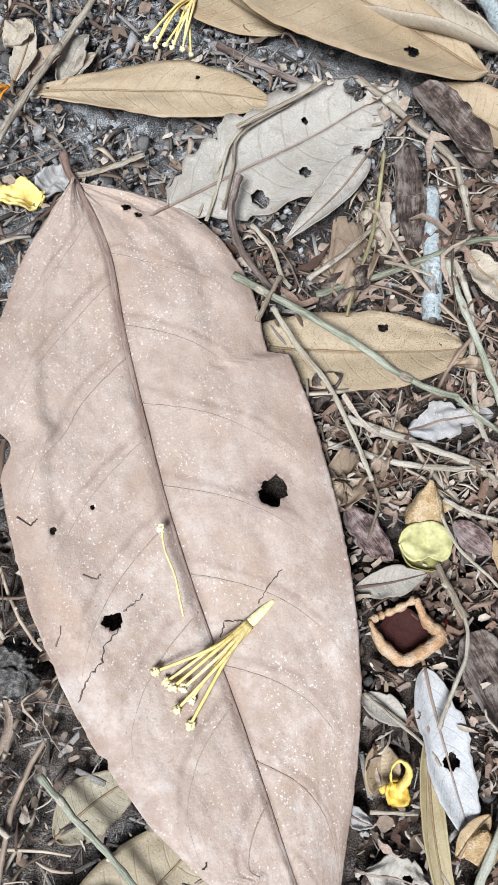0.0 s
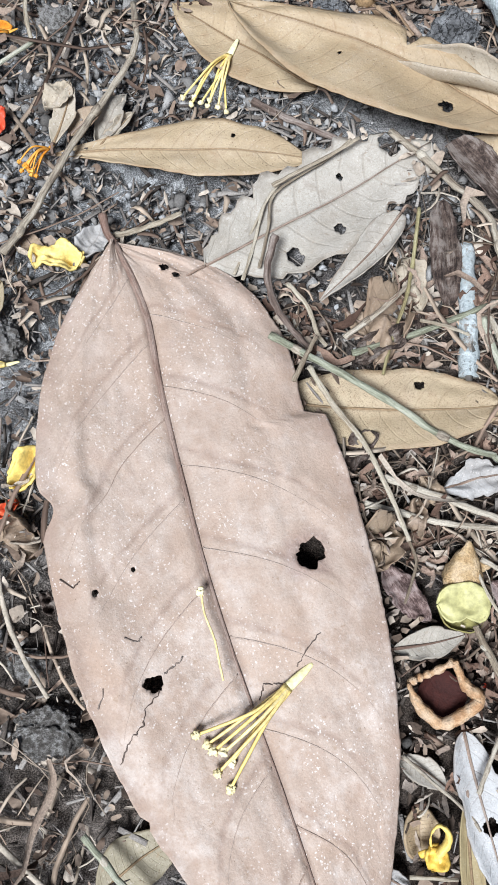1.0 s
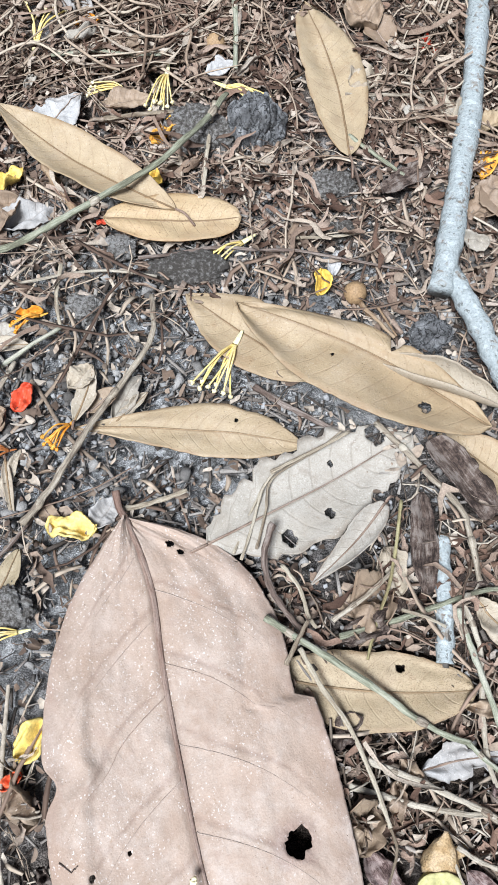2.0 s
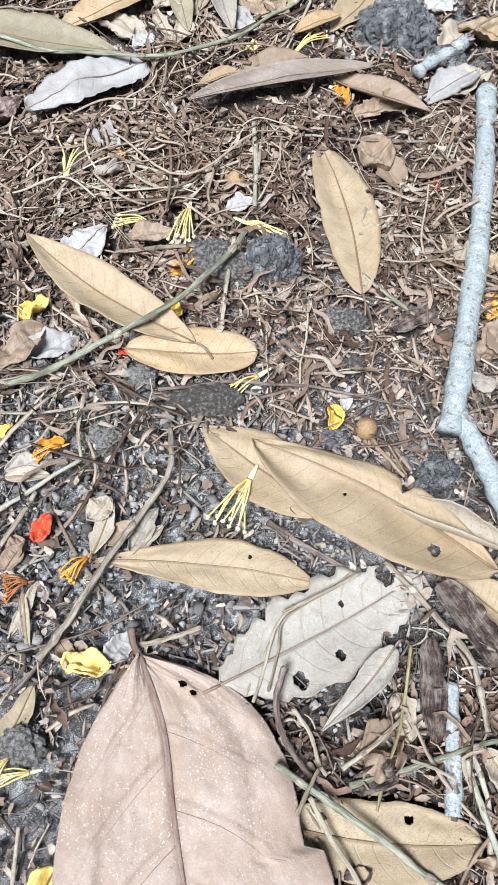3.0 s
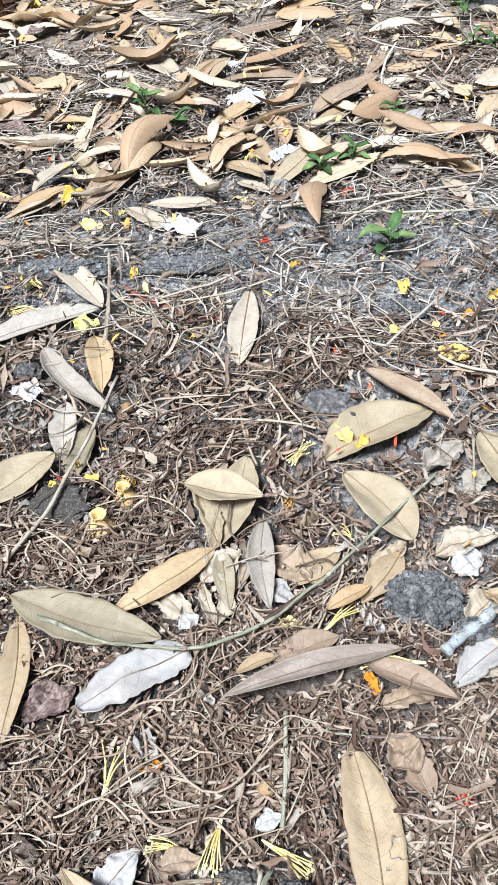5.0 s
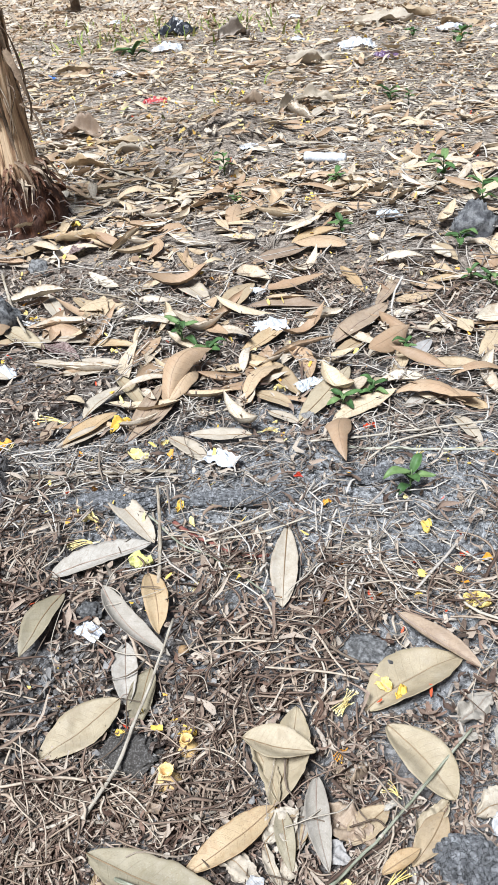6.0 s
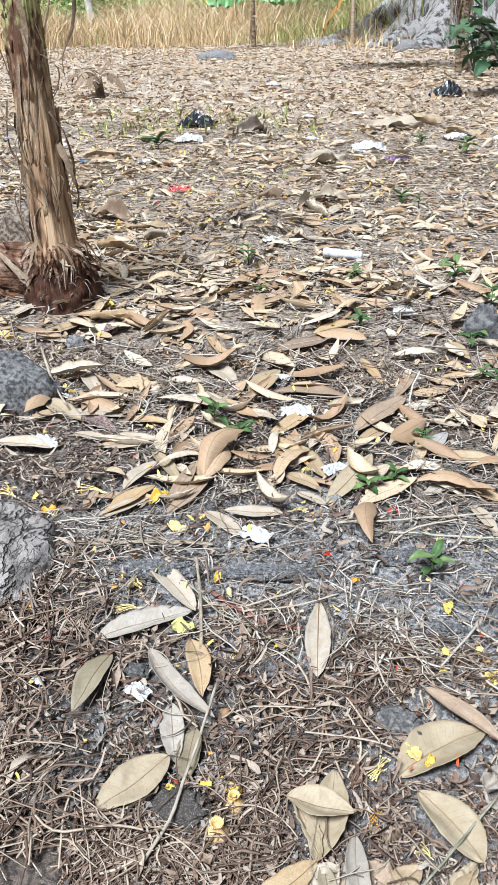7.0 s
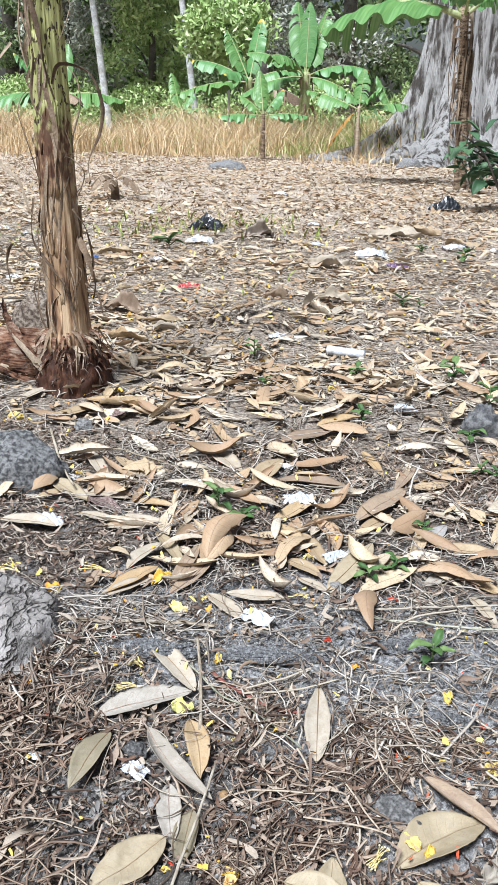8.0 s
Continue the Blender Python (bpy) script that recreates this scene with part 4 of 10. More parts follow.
def flakes(name, xy, size, material, corners=7, tilt=0.35, lift=0.004, aspect=(0.35, 1.0), crumple=0.25):
    """Many small torn leaf bits, each an uneven bent scrap of its own."""
    n = len(xy)
    turn = rng.uniform(0, 2 * np.pi, n)[:, None]
    a = (np.arange(corners) / corners * 2 * np.pi)[None, :] + rng.uniform(-0.25, 0.25, (n, corners))
    rad = size[:, None] * rng.uniform(0.55, 1.1, (n, corners))
    asp = rng.uniform(aspect[0], aspect[1], n)[:, None]
    px, py = np.cos(a) * rad, np.sin(a) * rad * asp
    px = np.concatenate([np.zeros((n, 1)), px], 1)
    py = np.concatenate([np.zeros((n, 1)), py], 1)
    roll = rng.normal(0, crumple, n)[:, None] * py ** 2 / size[:, None] * 2.5
    pz = roll + px * rng.normal(0, tilt, n)[:, None] + py * rng.normal(0, tilt, n)[:, None] + rng.normal(0, 0.08, px.shape) * size[:, None]
    x = xy[:, :1] + px * np.cos(turn) - py * np.sin(turn)
    y = xy[:, 1:] + px * np.sin(turn) + py * np.cos(turn)
    z = height(xy[:, 0], xy[:, 1])[:, None] + rng.uniform(0.0005, lift, n)[:, None] + pz
    z = np.maximum(z, height(x, y) - 0.0015)
    verts = np.stack([x, y, z], -1)
    k = corners + 1
    idx = np.arange(n * k).reshape(n, k)
    faces = [np.stack([idx[:, 0], idx[:, 1 + j], idx[:, 1 + (j + 1) % corners]], -1) for j in range(corners)]
    return bulk(name, verts.reshape(-1, 3), np.concatenate(faces), material, False)


def chips(name, xy, length, material, breadth=0.28, thick=0.12):
    """Many husk and wood slivers, each a little tapered block."""
    n = len(xy)
    turn = rng.uniform(0, 2 * np.pi, n)
    tilt = rng.normal(0, 0.25, n)
    L = length
    W = L * rng.uniform(0.5, 1.3, n) * breadth
    T = L * rng.uniform(0.5, 1.5, n) * thick
    cx = np.array([-0.5, -0.5, -0.5, -0.5, 0.5, 0.5, 0.5, 0.5])
    cy = np.array([-0.5, 0.5, 0.35, -0.35, -0.5, 0.5, 0.35, -0.35])
    cz = np.array([0, 0, 1, 1, 0, 0, 1, 1])
    taper = np.where(cx[None, :] > 0, rng.uniform(0.2, 1.0, n)[:, None], rng.uniform(0.5, 1, n)[:, None])
    px = cx[None, :] * L[:, None]
    py = cy[None, :] * W[:, None] * taper
    pz = cz[None, :] * T[:, None] + px * np.sin(tilt)[:, None]
    x = xy[:, :1] + px * np.cos(turn)[:, None] - py * np.sin(turn)[:, None]
    y = xy[:, 1:] + px * np.sin(turn)[:, None] + py * np.cos(turn)[:, None]
    z = height(xy[:, 0], xy[:, 1])[:, None] + pz + rng.uniform(-0.0005, 0.002, n)[:, None]
    idx = np.arange(n * 8).reshape(n, 8)
    quads = ((0, 3, 2, 1), (4, 5, 6, 7), (3, 7, 6, 2), (0, 1, 5, 4), (1, 2, 6, 5), (0, 4, 7, 3))
    faces = np.concatenate([idx[:, list(q)] for q in quads])
    return bulk(name, np.stack([x, y, z], -1).reshape(-1, 3), faces, material, False)


PHI = (1 + 5 ** 0.5) / 2
ICO = np.array([(-1, PHI, 0), (1, PHI, 0), (-1, -PHI, 0), (1, -PHI, 0), (0, -1, PHI), (0, 1, PHI), (0, -1, -PHI), (0, 1, -PHI), (PHI, 0, -1), (PHI, 0, 1), (-PHI, 0, -1), (-PHI, 0, 1)]) / 1.9
ICO_FACES = np.array([(0, 11, 5), (0, 5, 1), (0, 1, 7), (0, 7, 10), (0, 10, 11), (1, 5, 9), (5, 11, 4), (11, 10, 2), (10, 7, 6), (7, 1, 8), (3, 9, 4), (3, 4, 2), (3, 2, 6), (3, 6, 8), (3, 8, 9), (4, 9, 5), (2, 4, 11), (6, 2, 10), (8, 6, 7), (9, 8, 1)])


def crumbs(name, xy, size, material):
    """Many crumbs of soil, each an uneven lump."""
    n = len(xy)
    body = ICO[None] * rng.uniform(0.4, 1.35, (n, 12, 1)) * size[:, None, None] * rng.uniform(0.6, 1.2, (n, 1, 3))
    verts = body + np.stack([xy[:, 0], xy[:, 1], height(xy[:, 0], xy[:, 1]) + size * 0.15], -1)[:, None]
    faces = (np.arange(n) * 12)[:, None, None] + ICO_FACES[None]
    return bulk(name, verts.reshape(-1, 3), faces.reshape(-1, 3), material, False)


def scatter(n, x0, x1, y0, y1, thin=None):
    """Even random places in a box; thin(x, y) gives the share that stays."""
    xy = np.stack([rng.uniform(x0, x1, n), rng.uniform(y0, y1, n)], -1)
    if thin is not None:
        xy = xy[rng.uniform(0, 1, n) < thin(xy[:, 0], xy[:, 1])]
    return xy


def clump(x, y, k=26.0, shift=0.0):
    """Soft random patches between 0 and 1."""
    v = np.sin(x * k + 1.3 * np.sin(y * k * 0.7 + shift) + shift) + np.sin(y * k * 1.1 + 1.7 * np.sin(x * k * 0.6 - shift)) + np.sin((x + y) * k * 0.47 + shift * 2)
    return np.clip(0.5 + v * 0.28, 0, 1)


def wedge(y):
    """Half the breadth that the path looks over, at that distance."""
    return 0.22 + 0.36 * y


def off_leaf(x, y):
    """0 where the big leaf lies."""
    c, s = math.cos(radians(-67.7)), math.sin(radians(-67.7))
    u = (x - 0.0812) * c + (y - 0.2568) * s - 0.110
    v = -(x - 0.0812) * s + (y - 0.2568) * c
    return ((u / 0.106) ** 2 + (v / 0.036) ** 2 > 1) * 1.0


def dusty(x, y):
    """Small where the ground lies bare under pale ash."""
    return 1 - 0.85 * np.minimum(1, np.exp(-((x - 0.24) ** 2 + (y - 0.92) ** 2) / 0.035) + 0.6 * np.exp(-((x + 0.02) ** 2 / 0.05 + (y - 1.02) ** 2 / 0.008)))


def crumbled(x, y):
    """1 on the patch of grey crumbled soil, 0 away from it."""
    return np.exp(-((x + 0.13) ** 2 / 0.016 + (y - 0.70) ** 2 / 0.007))


def in_view(x, y):
    return (np.abs(x - (0.13 - 0.22 * y)) < wedge(y)) * 1.0


def stuff(ob, label, category):
    return tagged(ob, label, category, kind="stuff")


# ---- the big leaf ----
BIG_L = 0.2205
BIG_HOLES = ((0.503, 0.0250, 0.0044), (0.593, -0.0243, 0.0026), (0.469, -0.0325, 0.0011), (0.455, -0.0214, 0.0008), (0.062, 0.0122, 0.0014), (0.080, 0.0150, 0.0012))


def big_place(s, v):
    """A place on the big leaf: s along it from the base, v across it from margin to margin."""
    a = abs(v)
    if v > 0:
        edge = 0.0446 * (1 - math.exp(-s / 0.088)) * (1 - s ** 4.1)
        edge *= 1 - 0.13 * max(0.0, 1 - max(0.0, 0.336 - s) / 0.16) * (s < 0.336) * min(1.0, (0.336 - s) / 0.012 + 0.25)
        edge -= 0.0006 * max(0.0, math.sin(s * 46)) * (0.1 < s < 0.33)
    else:
        edge = 0.0474 * (1 - math.exp(-s / 0.160)) * (1 - s ** 4.7)
        edge -= 0.0040 * math.exp(-((s - 0.352) / 0.022) ** 2)
        edge -= 0.0042 * max(0.0, 1 - abs(s - 0.903) / 0.010) + 0.0012 * max(0.0, 1 - abs(s - 0.735) / 0.008)
    edge += 0.0005 * noise.noise(Vector((s * 30, 3 * (v > 0), 0))) + 0.00025 * noise.noise(Vector((s * 130, 3 * (v > 0), 4)))
    edge = max(edge, 0.0006)
    rib = 0.0027 * math.exp(-((s - 0.12) / 0.10) ** 2) - 0.0027 * math.exp(-((s - 0.52) / 0.21) ** 2) + 0.006 * max(0.0, s - 0.9)
    rib *= min(1.0, s / 0.05)
    y = rib + (math.copysign(edge + 0.02 * max(0.0, s - 0.9) * (1 if v > 0 else -1), v) - rib) * a
    side = math.fmod(s * 9 - 0.9 * a - 0.8 * a ** 3 + (0.4 if v > 0 else 0.0) + 9, 1.0)
    z = 0.0062 * math.sin(math.pi * s) + 0.004 * a ** 1.5 * (1 if v < 0 else 0.4) - 0.003 * a ** 4
    z += (0.00022 if v > 0 else 0.00030) * math.sin(2 * math.pi * side) * (1 - 0.5 * a) * min(1, 3 * a) * (1 - s ** 4)
    if v < 0:
        z += 0.0016 * math.exp(-((a - 0.72 - 0.35 * (s - 0.35)) / 0.07) ** 2) * math.exp(-((s - 0.36) / 0.16) ** 2)
    else:
        # a long shallow crease runs down the broad half
        z -= 0.0007 * math.exp(-((a - 0.62 + 0.5 * (s - 0.3)) / 0.05) ** 2) * math.exp(-((s - 0.35) / 0.2) ** 2)
    rough = 1 - max(0.0, s) ** 5
    z += 0.0026 * noise.noise(Vector((s * 4, v * 1.2, 2))) + rough * 0.0009 * noise.noise(Vector((s * 14, v * 5, 7))) + rough * 0.00025 * noise.noise(Vector((s * 45, v * 15, 3)))
    z -= 0.0010 * math.exp(-(a / 0.05) ** 2)
    return Vector((s * BIG_L, y, z))


def big_leaf():
    root = tagged(new("large_leaf"), "large pinkish-brown dry leaf with insect holes and pale dust", "leaf")
    root.matrix_basis = pose(0.0812, 0.2568, 0.0070, 0, 0, -67.7)
    n, m = 230, 130
    bm = bmesh.new()
    uv = bm.loops.layers.uv.new("UVMap")
    grid = [[bm.verts.new(big_place(i / n, 2 * j / m - 1)) for j in range(m + 1)] for i in range(n + 1)]
    for i in range(n):
        for j in range(m):
            q = grid[i][j].co.lerp(grid[i + 1][j + 1].co, 0.5)
            if any(math.hypot(q.x - hs * BIG_L, q.y - hv) < hr * 0.95 for hs, hv, hr in BIG_HOLES):
                continue
            f = bm.faces.new((grid[i][j], grid[i + 1][j], grid[i + 1][j + 1], grid[i][j + 1]))
            for loop, (a, b) in zip(f.loops, ((i, j), (i + 1, j), (i + 1, j + 1), (i, j + 1))):
                loop[uv].uv = (a / n, b / m)
    bmesh.ops.delete(bm, geom=[v for v in bm.verts if not v.link_faces], context="VERTS")
    for hs, hv, hr in BIG_HOLES:
        trim_hole(bm, hs * BIG_L, hv, hr, hs * 9)
    thicken(bm, 0.0004)
    part("blade", bm, LEAF["big"], root, "pinkish-brown blade with holes and dust")
    bm = bmesh.new()
    line = [big_place(k / 40, 0.0) + Vector((0, 0, 0.0005)) for k in range(41)]
    tube(bm, line, [0.00125 * (1 - k / 41) ** 1.7 + 0.00012 for k in range(41)], 10, 0.55, rough=0.08)
    part("midrib", bm, M["big_rib"], root, "raised brown midrib")
    bm = bmesh.new()
    tube(bm, smooth_line([line[0], line[0] + Vector((-0.004, -0.0012, 0.001)), line[0] + Vector((-0.0095, -0.0008, 0.003))], 5), [0.00125, 0.00125, 0.0012, 0.0012, 0.0012, 0.0012, 0.00125, 0.0013, 0.0014, 0.0015, 0.0013], 10, rough=0.06)
    part("stalk", bm, M["big_rib"], root, "short dark brown stalk")
    for k in range(9):
        for sgn in (-1, 1):
            s0 = (k + 0.5 - (0.4 if sgn > 0 else 0.0)) / 9
            if not 0.03 < s0 < 0.86:
                continue
            bm = bmesh.new()
            pts = [big_place(min(s0 + (0.9 * (0.86 * q) + 0.8 * (0.86 * q) ** 3) / 9, 0.99), sgn * max(0.02, 0.86 * q)) + Vector((0, 0, 0.00002)) for q in [k / 30 for k in range(31)]]
            tube(bm, pts, [(0.00030 if sgn > 0 else 0.00024) * (1 - 0.85 * k / 30) for k in range(31)], 5, 0.6, rough=0.2)
            part("side_vein", bm, M["big_vein"], root)
    for pts in (((0.665, -0.95), (0.65, -0.86), (0.64, -0.78), (0.632, -0.70), (0.617, -0.66), (0.60, -0.50)), ((0.648, 0.06), (0.632, 0.12), (0.638, 0.22), (0.645, 0.34)), ((0.625, 0.36), (0.61, 0.46), (0.595, 0.58)),
                ((0.585, -0.46), (0.58, -0.38), (0.572, -0.30)), ((0.60, -0.93), (0.575, -0.84)), ((0.44, -0.93), (0.455, -0.86), (0.448, -0.80)), ((0.532, -0.62), (0.54, -0.56), (0.535, -0.52)), ((0.875, -0.9), (0.868, -0.8))):
        bm = bmesh.new()
        line = []
        for (sa, va), (sb, vb) in zip(pts, pts[1:]):
            for q in range(6):
                u = q / 6
                jog = rnd.uniform(-0.0013, 0.0013)
                line.append(big_place(sa + (sb - sa) * u + jog, va + (vb - va) * u + jog * 4) + Vector((0, 0, 0.00022)))
        tube(bm, line, [0.00019 * rnd.uniform(0.4, 1.4) for _ in line], 5, 0.5)
        part("crack", bm, M["dark_stalk"], root, "dark hairline crack")


big_leaf()

# ---- single leaves ----
fallen_leaf(0.1414, 0.3191, 147, 0.0621, 0.0289, "tan", z=0.004, full=0.8)
fallen_leaf(0.2065, 0.303, 157, 0.1042, 0.0519, "tan", z=0.010, left=0.36, right=0.98, full=0.72, fold=0.08, curl=0.35, holes=((0.23, 0.42, 0.0026), (0.6, 0.3, 0.0008)), nicks=((0.42, -1, 0.7, 0.03),), rag=0.06)
fallen_leaf(0.2114, 0.311, 163, 0.0514, 0.0192, "pale", curl=1.9, z=0.009, fold=0.3)
fallen_leaf(0.2193, 0.2773, 143, 0.0388, 0.0184, "tan", z=0.003, full=0.75)
fallen_leaf(0.0572, 0.2898, 1, 0.083, 0.022, "tan", z=0.005, peak=1.45, full=0.75, fold=0.04, curl=0.1, rag=0.12, holes=((0.7, 0.45, 0.0009),))
fallen_leaf(0.1105, 0.2501, 36, 0.0843, 0.040, "grey", rag=0.5, z=0.006, full=0.5, wave=0.025, fold=0.03, curl=0.1, bend=0.004, holes=((0.5, -0.5, 0.002), (0.62, 0.3, 0.0012), (0.3, -0.6, 0.003), (0.86, 0.55, 0.004)))
fallen_leaf(0.137, 0.2097, 2, 0.0641, 0.0257, "speckled", holes=((0.62, 0.6, 0.0016),), fold=0.08, curl=0.1, z=0.003, full=0.5)
fallen_leaf(0.0804, 0.3901, 151, 0.0961, 0.0255, "tan", curl=0.6, z=0.011, bow=0.05, full=0.85, fold=0.1)
fallen_leaf(0.0516, 0.3839, 7, 0.0564, 0.0233, "orange", fold=0.04, curl=0.2, rag=0.02, z=0.009, full=0.42, peak=1.2, bow=-0.03)
fallen_leaf(0.15, 0.4248, 105, 0.0987, 0.0275, "tan", fold=0.12, curl=0.15, bend=0.0, z=0.008, stalk="rib", full=0.55, peak=1.0, nicks=((0.96, 1, 0.6, 0.05),))
fallen_leaf(0.1481, 0.5745, -155, 0.1017, 0.0164, "dark", curl=0.9, z=0.007, bow=-0.03, full=0.7, bend=0.0)
fallen_leaf(0.1261, 0.5672, -17, 0.0551, 0.018, "brown", curl=0.9, z=0.006)
fallen_leaf(0.029, 0.6310, -133, 0.0746, 0.0235, "orange", curl=0.5, z=0.009, full=0.72, bow=0.04)
fallen_leaf(0.0302, 0.5577, -141, 0.0685, 0.0293, "white", rag=0.35, fold=0.1, z=0.004, full=0.35, wave=0.08)
fallen_leaf(-0.0919, 0.582, -11, 0.1064, 0.0335, "drab", z=0.004, full=0.8, bow=-0.04)
fallen_leaf(0.0278, 0.6305, 86, 0.0835, 0.0331, "olive", z=0.004, full=0.75)
fallen_leaf(-0.0013, 0.6761, -4, 0.0549, 0.0284, "olive", fold=0.35, z=0.013, full=0.8, rag=0.1, curl=0.4)
fallen_leaf(0.0032, 0.6792, -58, 0.0541, 0.017, "olive", rag=0.5, z=0.008, curl=0.5)
fallen_leaf(0.055, 0.6596, -77, 0.0703, 0.019, "grey", curl=0.7, z=0.006, bow=-0.05, full=0.75)
fallen_leaf(0.0332, 0.6311, -72, 0.0454, 0.0139, "drab", curl=0.5, z=0.004, full=0.7)
fallen_leaf(0.0498, 0.6308, -105, 0.0323, 0.0189, "tan", z=0.002, full=0.7)
fallen_leaf(0.085, 0.7242, 41, 0.1009, 0.0466, "olive", z=0.004, full=0.75)
fallen_leaf(0.1026, 0.7077, -49, 0.0737, 0.0357, "olive", z=0.005, full=0.6, peak=1.1, rag=0.05)
fallen_leaf(0.1439, 0.6446, -117, 0.0457, 0.0205, "tan", curl=0.6, z=0.004)
fallen_leaf(0.106, 0.6451, -129, 0.0404, 0.0231, "tan", z=0.004, rag=0.25)
fallen_leaf(0.104, 0.5944, 40, 0.031, 0.012, "orange", curl=0.8, z=0.008)
fallen_leaf(0.0788, 0.5591, 30, 0.0395, 0.0193, "brown", z=0.004, rag=0.15)
fallen_leaf(0.0792, 0.5609, -148, 0.024, 0.0106, "tan", z=0.004, curl=0.9)
fallen_leaf(0.1936, 0.765, -57, 0.0992, 0.0375, "olive", curl=0.4, z=0.005, bow=-0.05)
fallen_leaf(0.2282, 0.6855, -80, 0.086, 0.0218, "tan", curl=0.3, z=0.005)
fallen_leaf(0.1063, 0.8314, -38, 0.0894, 0.0221, "brown", curl=1.2, z=0.006, rag=0.1)
fallen_leaf(-0.0059, 0.9353, -84, 0.1137, 0.0271, "pale", curl=0.4, z=0.006, full=0.6, peak=1.2)
fallen_leaf(-0.128, 0.8529, -67, 0.0793, 0.0242, "orange", curl=0.4, z=0.008, full=0.7, nicks=((0.95, 1, 0.7, 0.1),))
fallen_leaf(-0.1634, 0.8248, -40, 0.1096, 0.0242, "grey", curl=1.0, z=0.010, bow=-0.08)
fallen_leaf(-0.1245, 0.7691, -71, 0.0683, 0.0226, "grey", z=0.005, full=0.7)
fallen_leaf(-0.0953, 0.7451, -85, 0.0597, 0.0228, "drab", z=0.006, full=0.7)
fallen_leaf(-0.1079, 0.7055, -127, 0.0765, 0.0381, "olive", z=0.007, full=0.75, bow=0.03)
fallen_leaf(-0.2085, 0.9689, -45, 0.1058, 0.0287, "pale", rag=0.15, full=0.6)
fallen_leaf(-0.2248, 0.8404, 32, 0.1029, 0.0335, "grey", rag=0.2, full=0.6)
fallen_leaf(-0.202, 0.8207, -96, 0.0822, 0.0286, "drab", z=0.008, curl=0.5)
fallen_leaf(-0.0102, 0.4057, -95, 0.053, 0.0152, "tan", z=0.004)
fallen_leaf(-0.0832, 0.5722, -74, 0.088, 0.0192, "tan", z=0.004)
fallen_leaf(-0.0317, 0.5312, -134, 0.0326, 0.0274, "purple", rag=0.5)
fallen_leaf(0.0993, 0.0416, 45, 0.056, 0.0278, "olive", z=0.0, full=0.7, fold=0.02, curl=0.05, bend=0.0)
fallen_leaf(0.1497, 0.0459, 100, 0.026, 0.0138, "olive", z=0.0, full=0.7, fold=0.02, curl=0.05, bend=-0.01)
fallen_leaf(0.09, 0.0422, 35, 0.0305, 0.0145, "pale", rag=0.3, z=0.005, full=0.6)
fallen_leaf(0.0972, 0.0723, 41, 0.0253, 0.0155, "drab", z=0.001, rag=0.2, full=0.6, fold=0.03, curl=0.1, bend=0.0)
fallen_leaf(0.1678, 0.1635, -50, 0.0197, 0.0121, "purple", rag=0.5, z=0.004)
fallen_leaf(0.1709, 0.1404, 15, 0.0197, 0.0096, "grey", rag=0.4, z=0.004, curl=0.5)
fallen_leaf(0.1895, 0.1208, -73, 0.0427, 0.0136, "white", rag=0.35, z=0.003, full=0.55, holes=((0.55, 0.1, 0.0022),))
fallen_leaf(0.1907, 0.1039, -81, 0.0461, 0.0062, "strip", z=0.006, rag=0.1, curl=0.6, full=0.4)
fallen_leaf(0.1977, 0.0763, 52, 0.0132, 0.0069, "orange", curl=0.7, z=0.006, rag=0.3)
fallen_leaf(0.1759, 0.0706, -10, 0.0176, 0.0143, "grey", rag=0.65, z=0.004, holes=((0.62, 0.1, 0.0012),))
fallen_leaf(0.169, 0.0849, -22, 0.0096, 0.006, "white", rag=0.6, z=0.002)
fallen_leaf(0.1735, 0.113, -28, 0.0144, 0.0083, "grey", rag=0.4, z=0.002, curl=0.5)
fallen_leaf(0.2008, 0.1306, -59, 0.0294, 0.0151, "bark", rag=0.35, z=0.004, curl=0.5)
fallen_leaf(0.1974, 0.1603, -40, 0.0133, 0.0086, "purple", rag=0.4, z=0.005)
fallen_leaf(0.2089, 0.157, -66, 0.0154, 0.0084, "orange", rag=0.3, z=0.005)
fallen_leaf(0.2009, 0.2402, -55, 0.0208, 0.0126, "pale", rag=0.6, z=0.004)
fallen_leaf(0.1846, 0.1863, 15, 0.0259, 0.0135, "white", rag=0.75, z=0.003)
fallen_leaf(0.1695, 0.2704, -127, 0.0392, 0.0115, "grey", curl=1.0, z=0.008, rag=0.2, peak=0.62, full=0.9)
fallen_leaf(0.1844, 0.2951, -54, 0.0345, 0.0138, "bark", rag=0.3, z=0.007, curl=0.6)
fallen_leaf(0.1817, 0.2754, -86, 0.0358, 0.0099, "bark", rag=0.5, z=0.004)
fallen_leaf(0.1541, 0.2382, -36, 0.0114, 0.0087, "brown", rag=0.5, z=0.004)
fallen_leaf(0.1753, 0.0581, 72, 0.0157, 0.0078, "bark", rag=0.4, z=0.002)
fallen_leaf(0.0415, 0.2205, 75, 0.0225, 0.0098, "olive", rag=0.4, z=0.004)
fallen_leaf(0.0575, 0.2907, 82, 0.0224, 0.0087, "pale", rag=0.4, z=0.004)
fallen_leaf(0.0618, 0.2958, 50, 0.0135, 0.0091, "brown", curl=0.8, rag=0.2, z=0.004)
fallen_leaf(0.0683, 0.2899, 54, 0.0217, 0.0071, "pale", rag=0.5, z=0.004, curl=1.0)
fallen_leaf(0.0178, 0.3168, 12, 0.0172, 0.0073, "pale", curl=0.9, z=0.006, rag=0.1)
fallen_leaf(0.0262, 0.2811, 70, 0.0124, 0.0089, "brown", z=0.004, rag=0.3, curl=0.7)
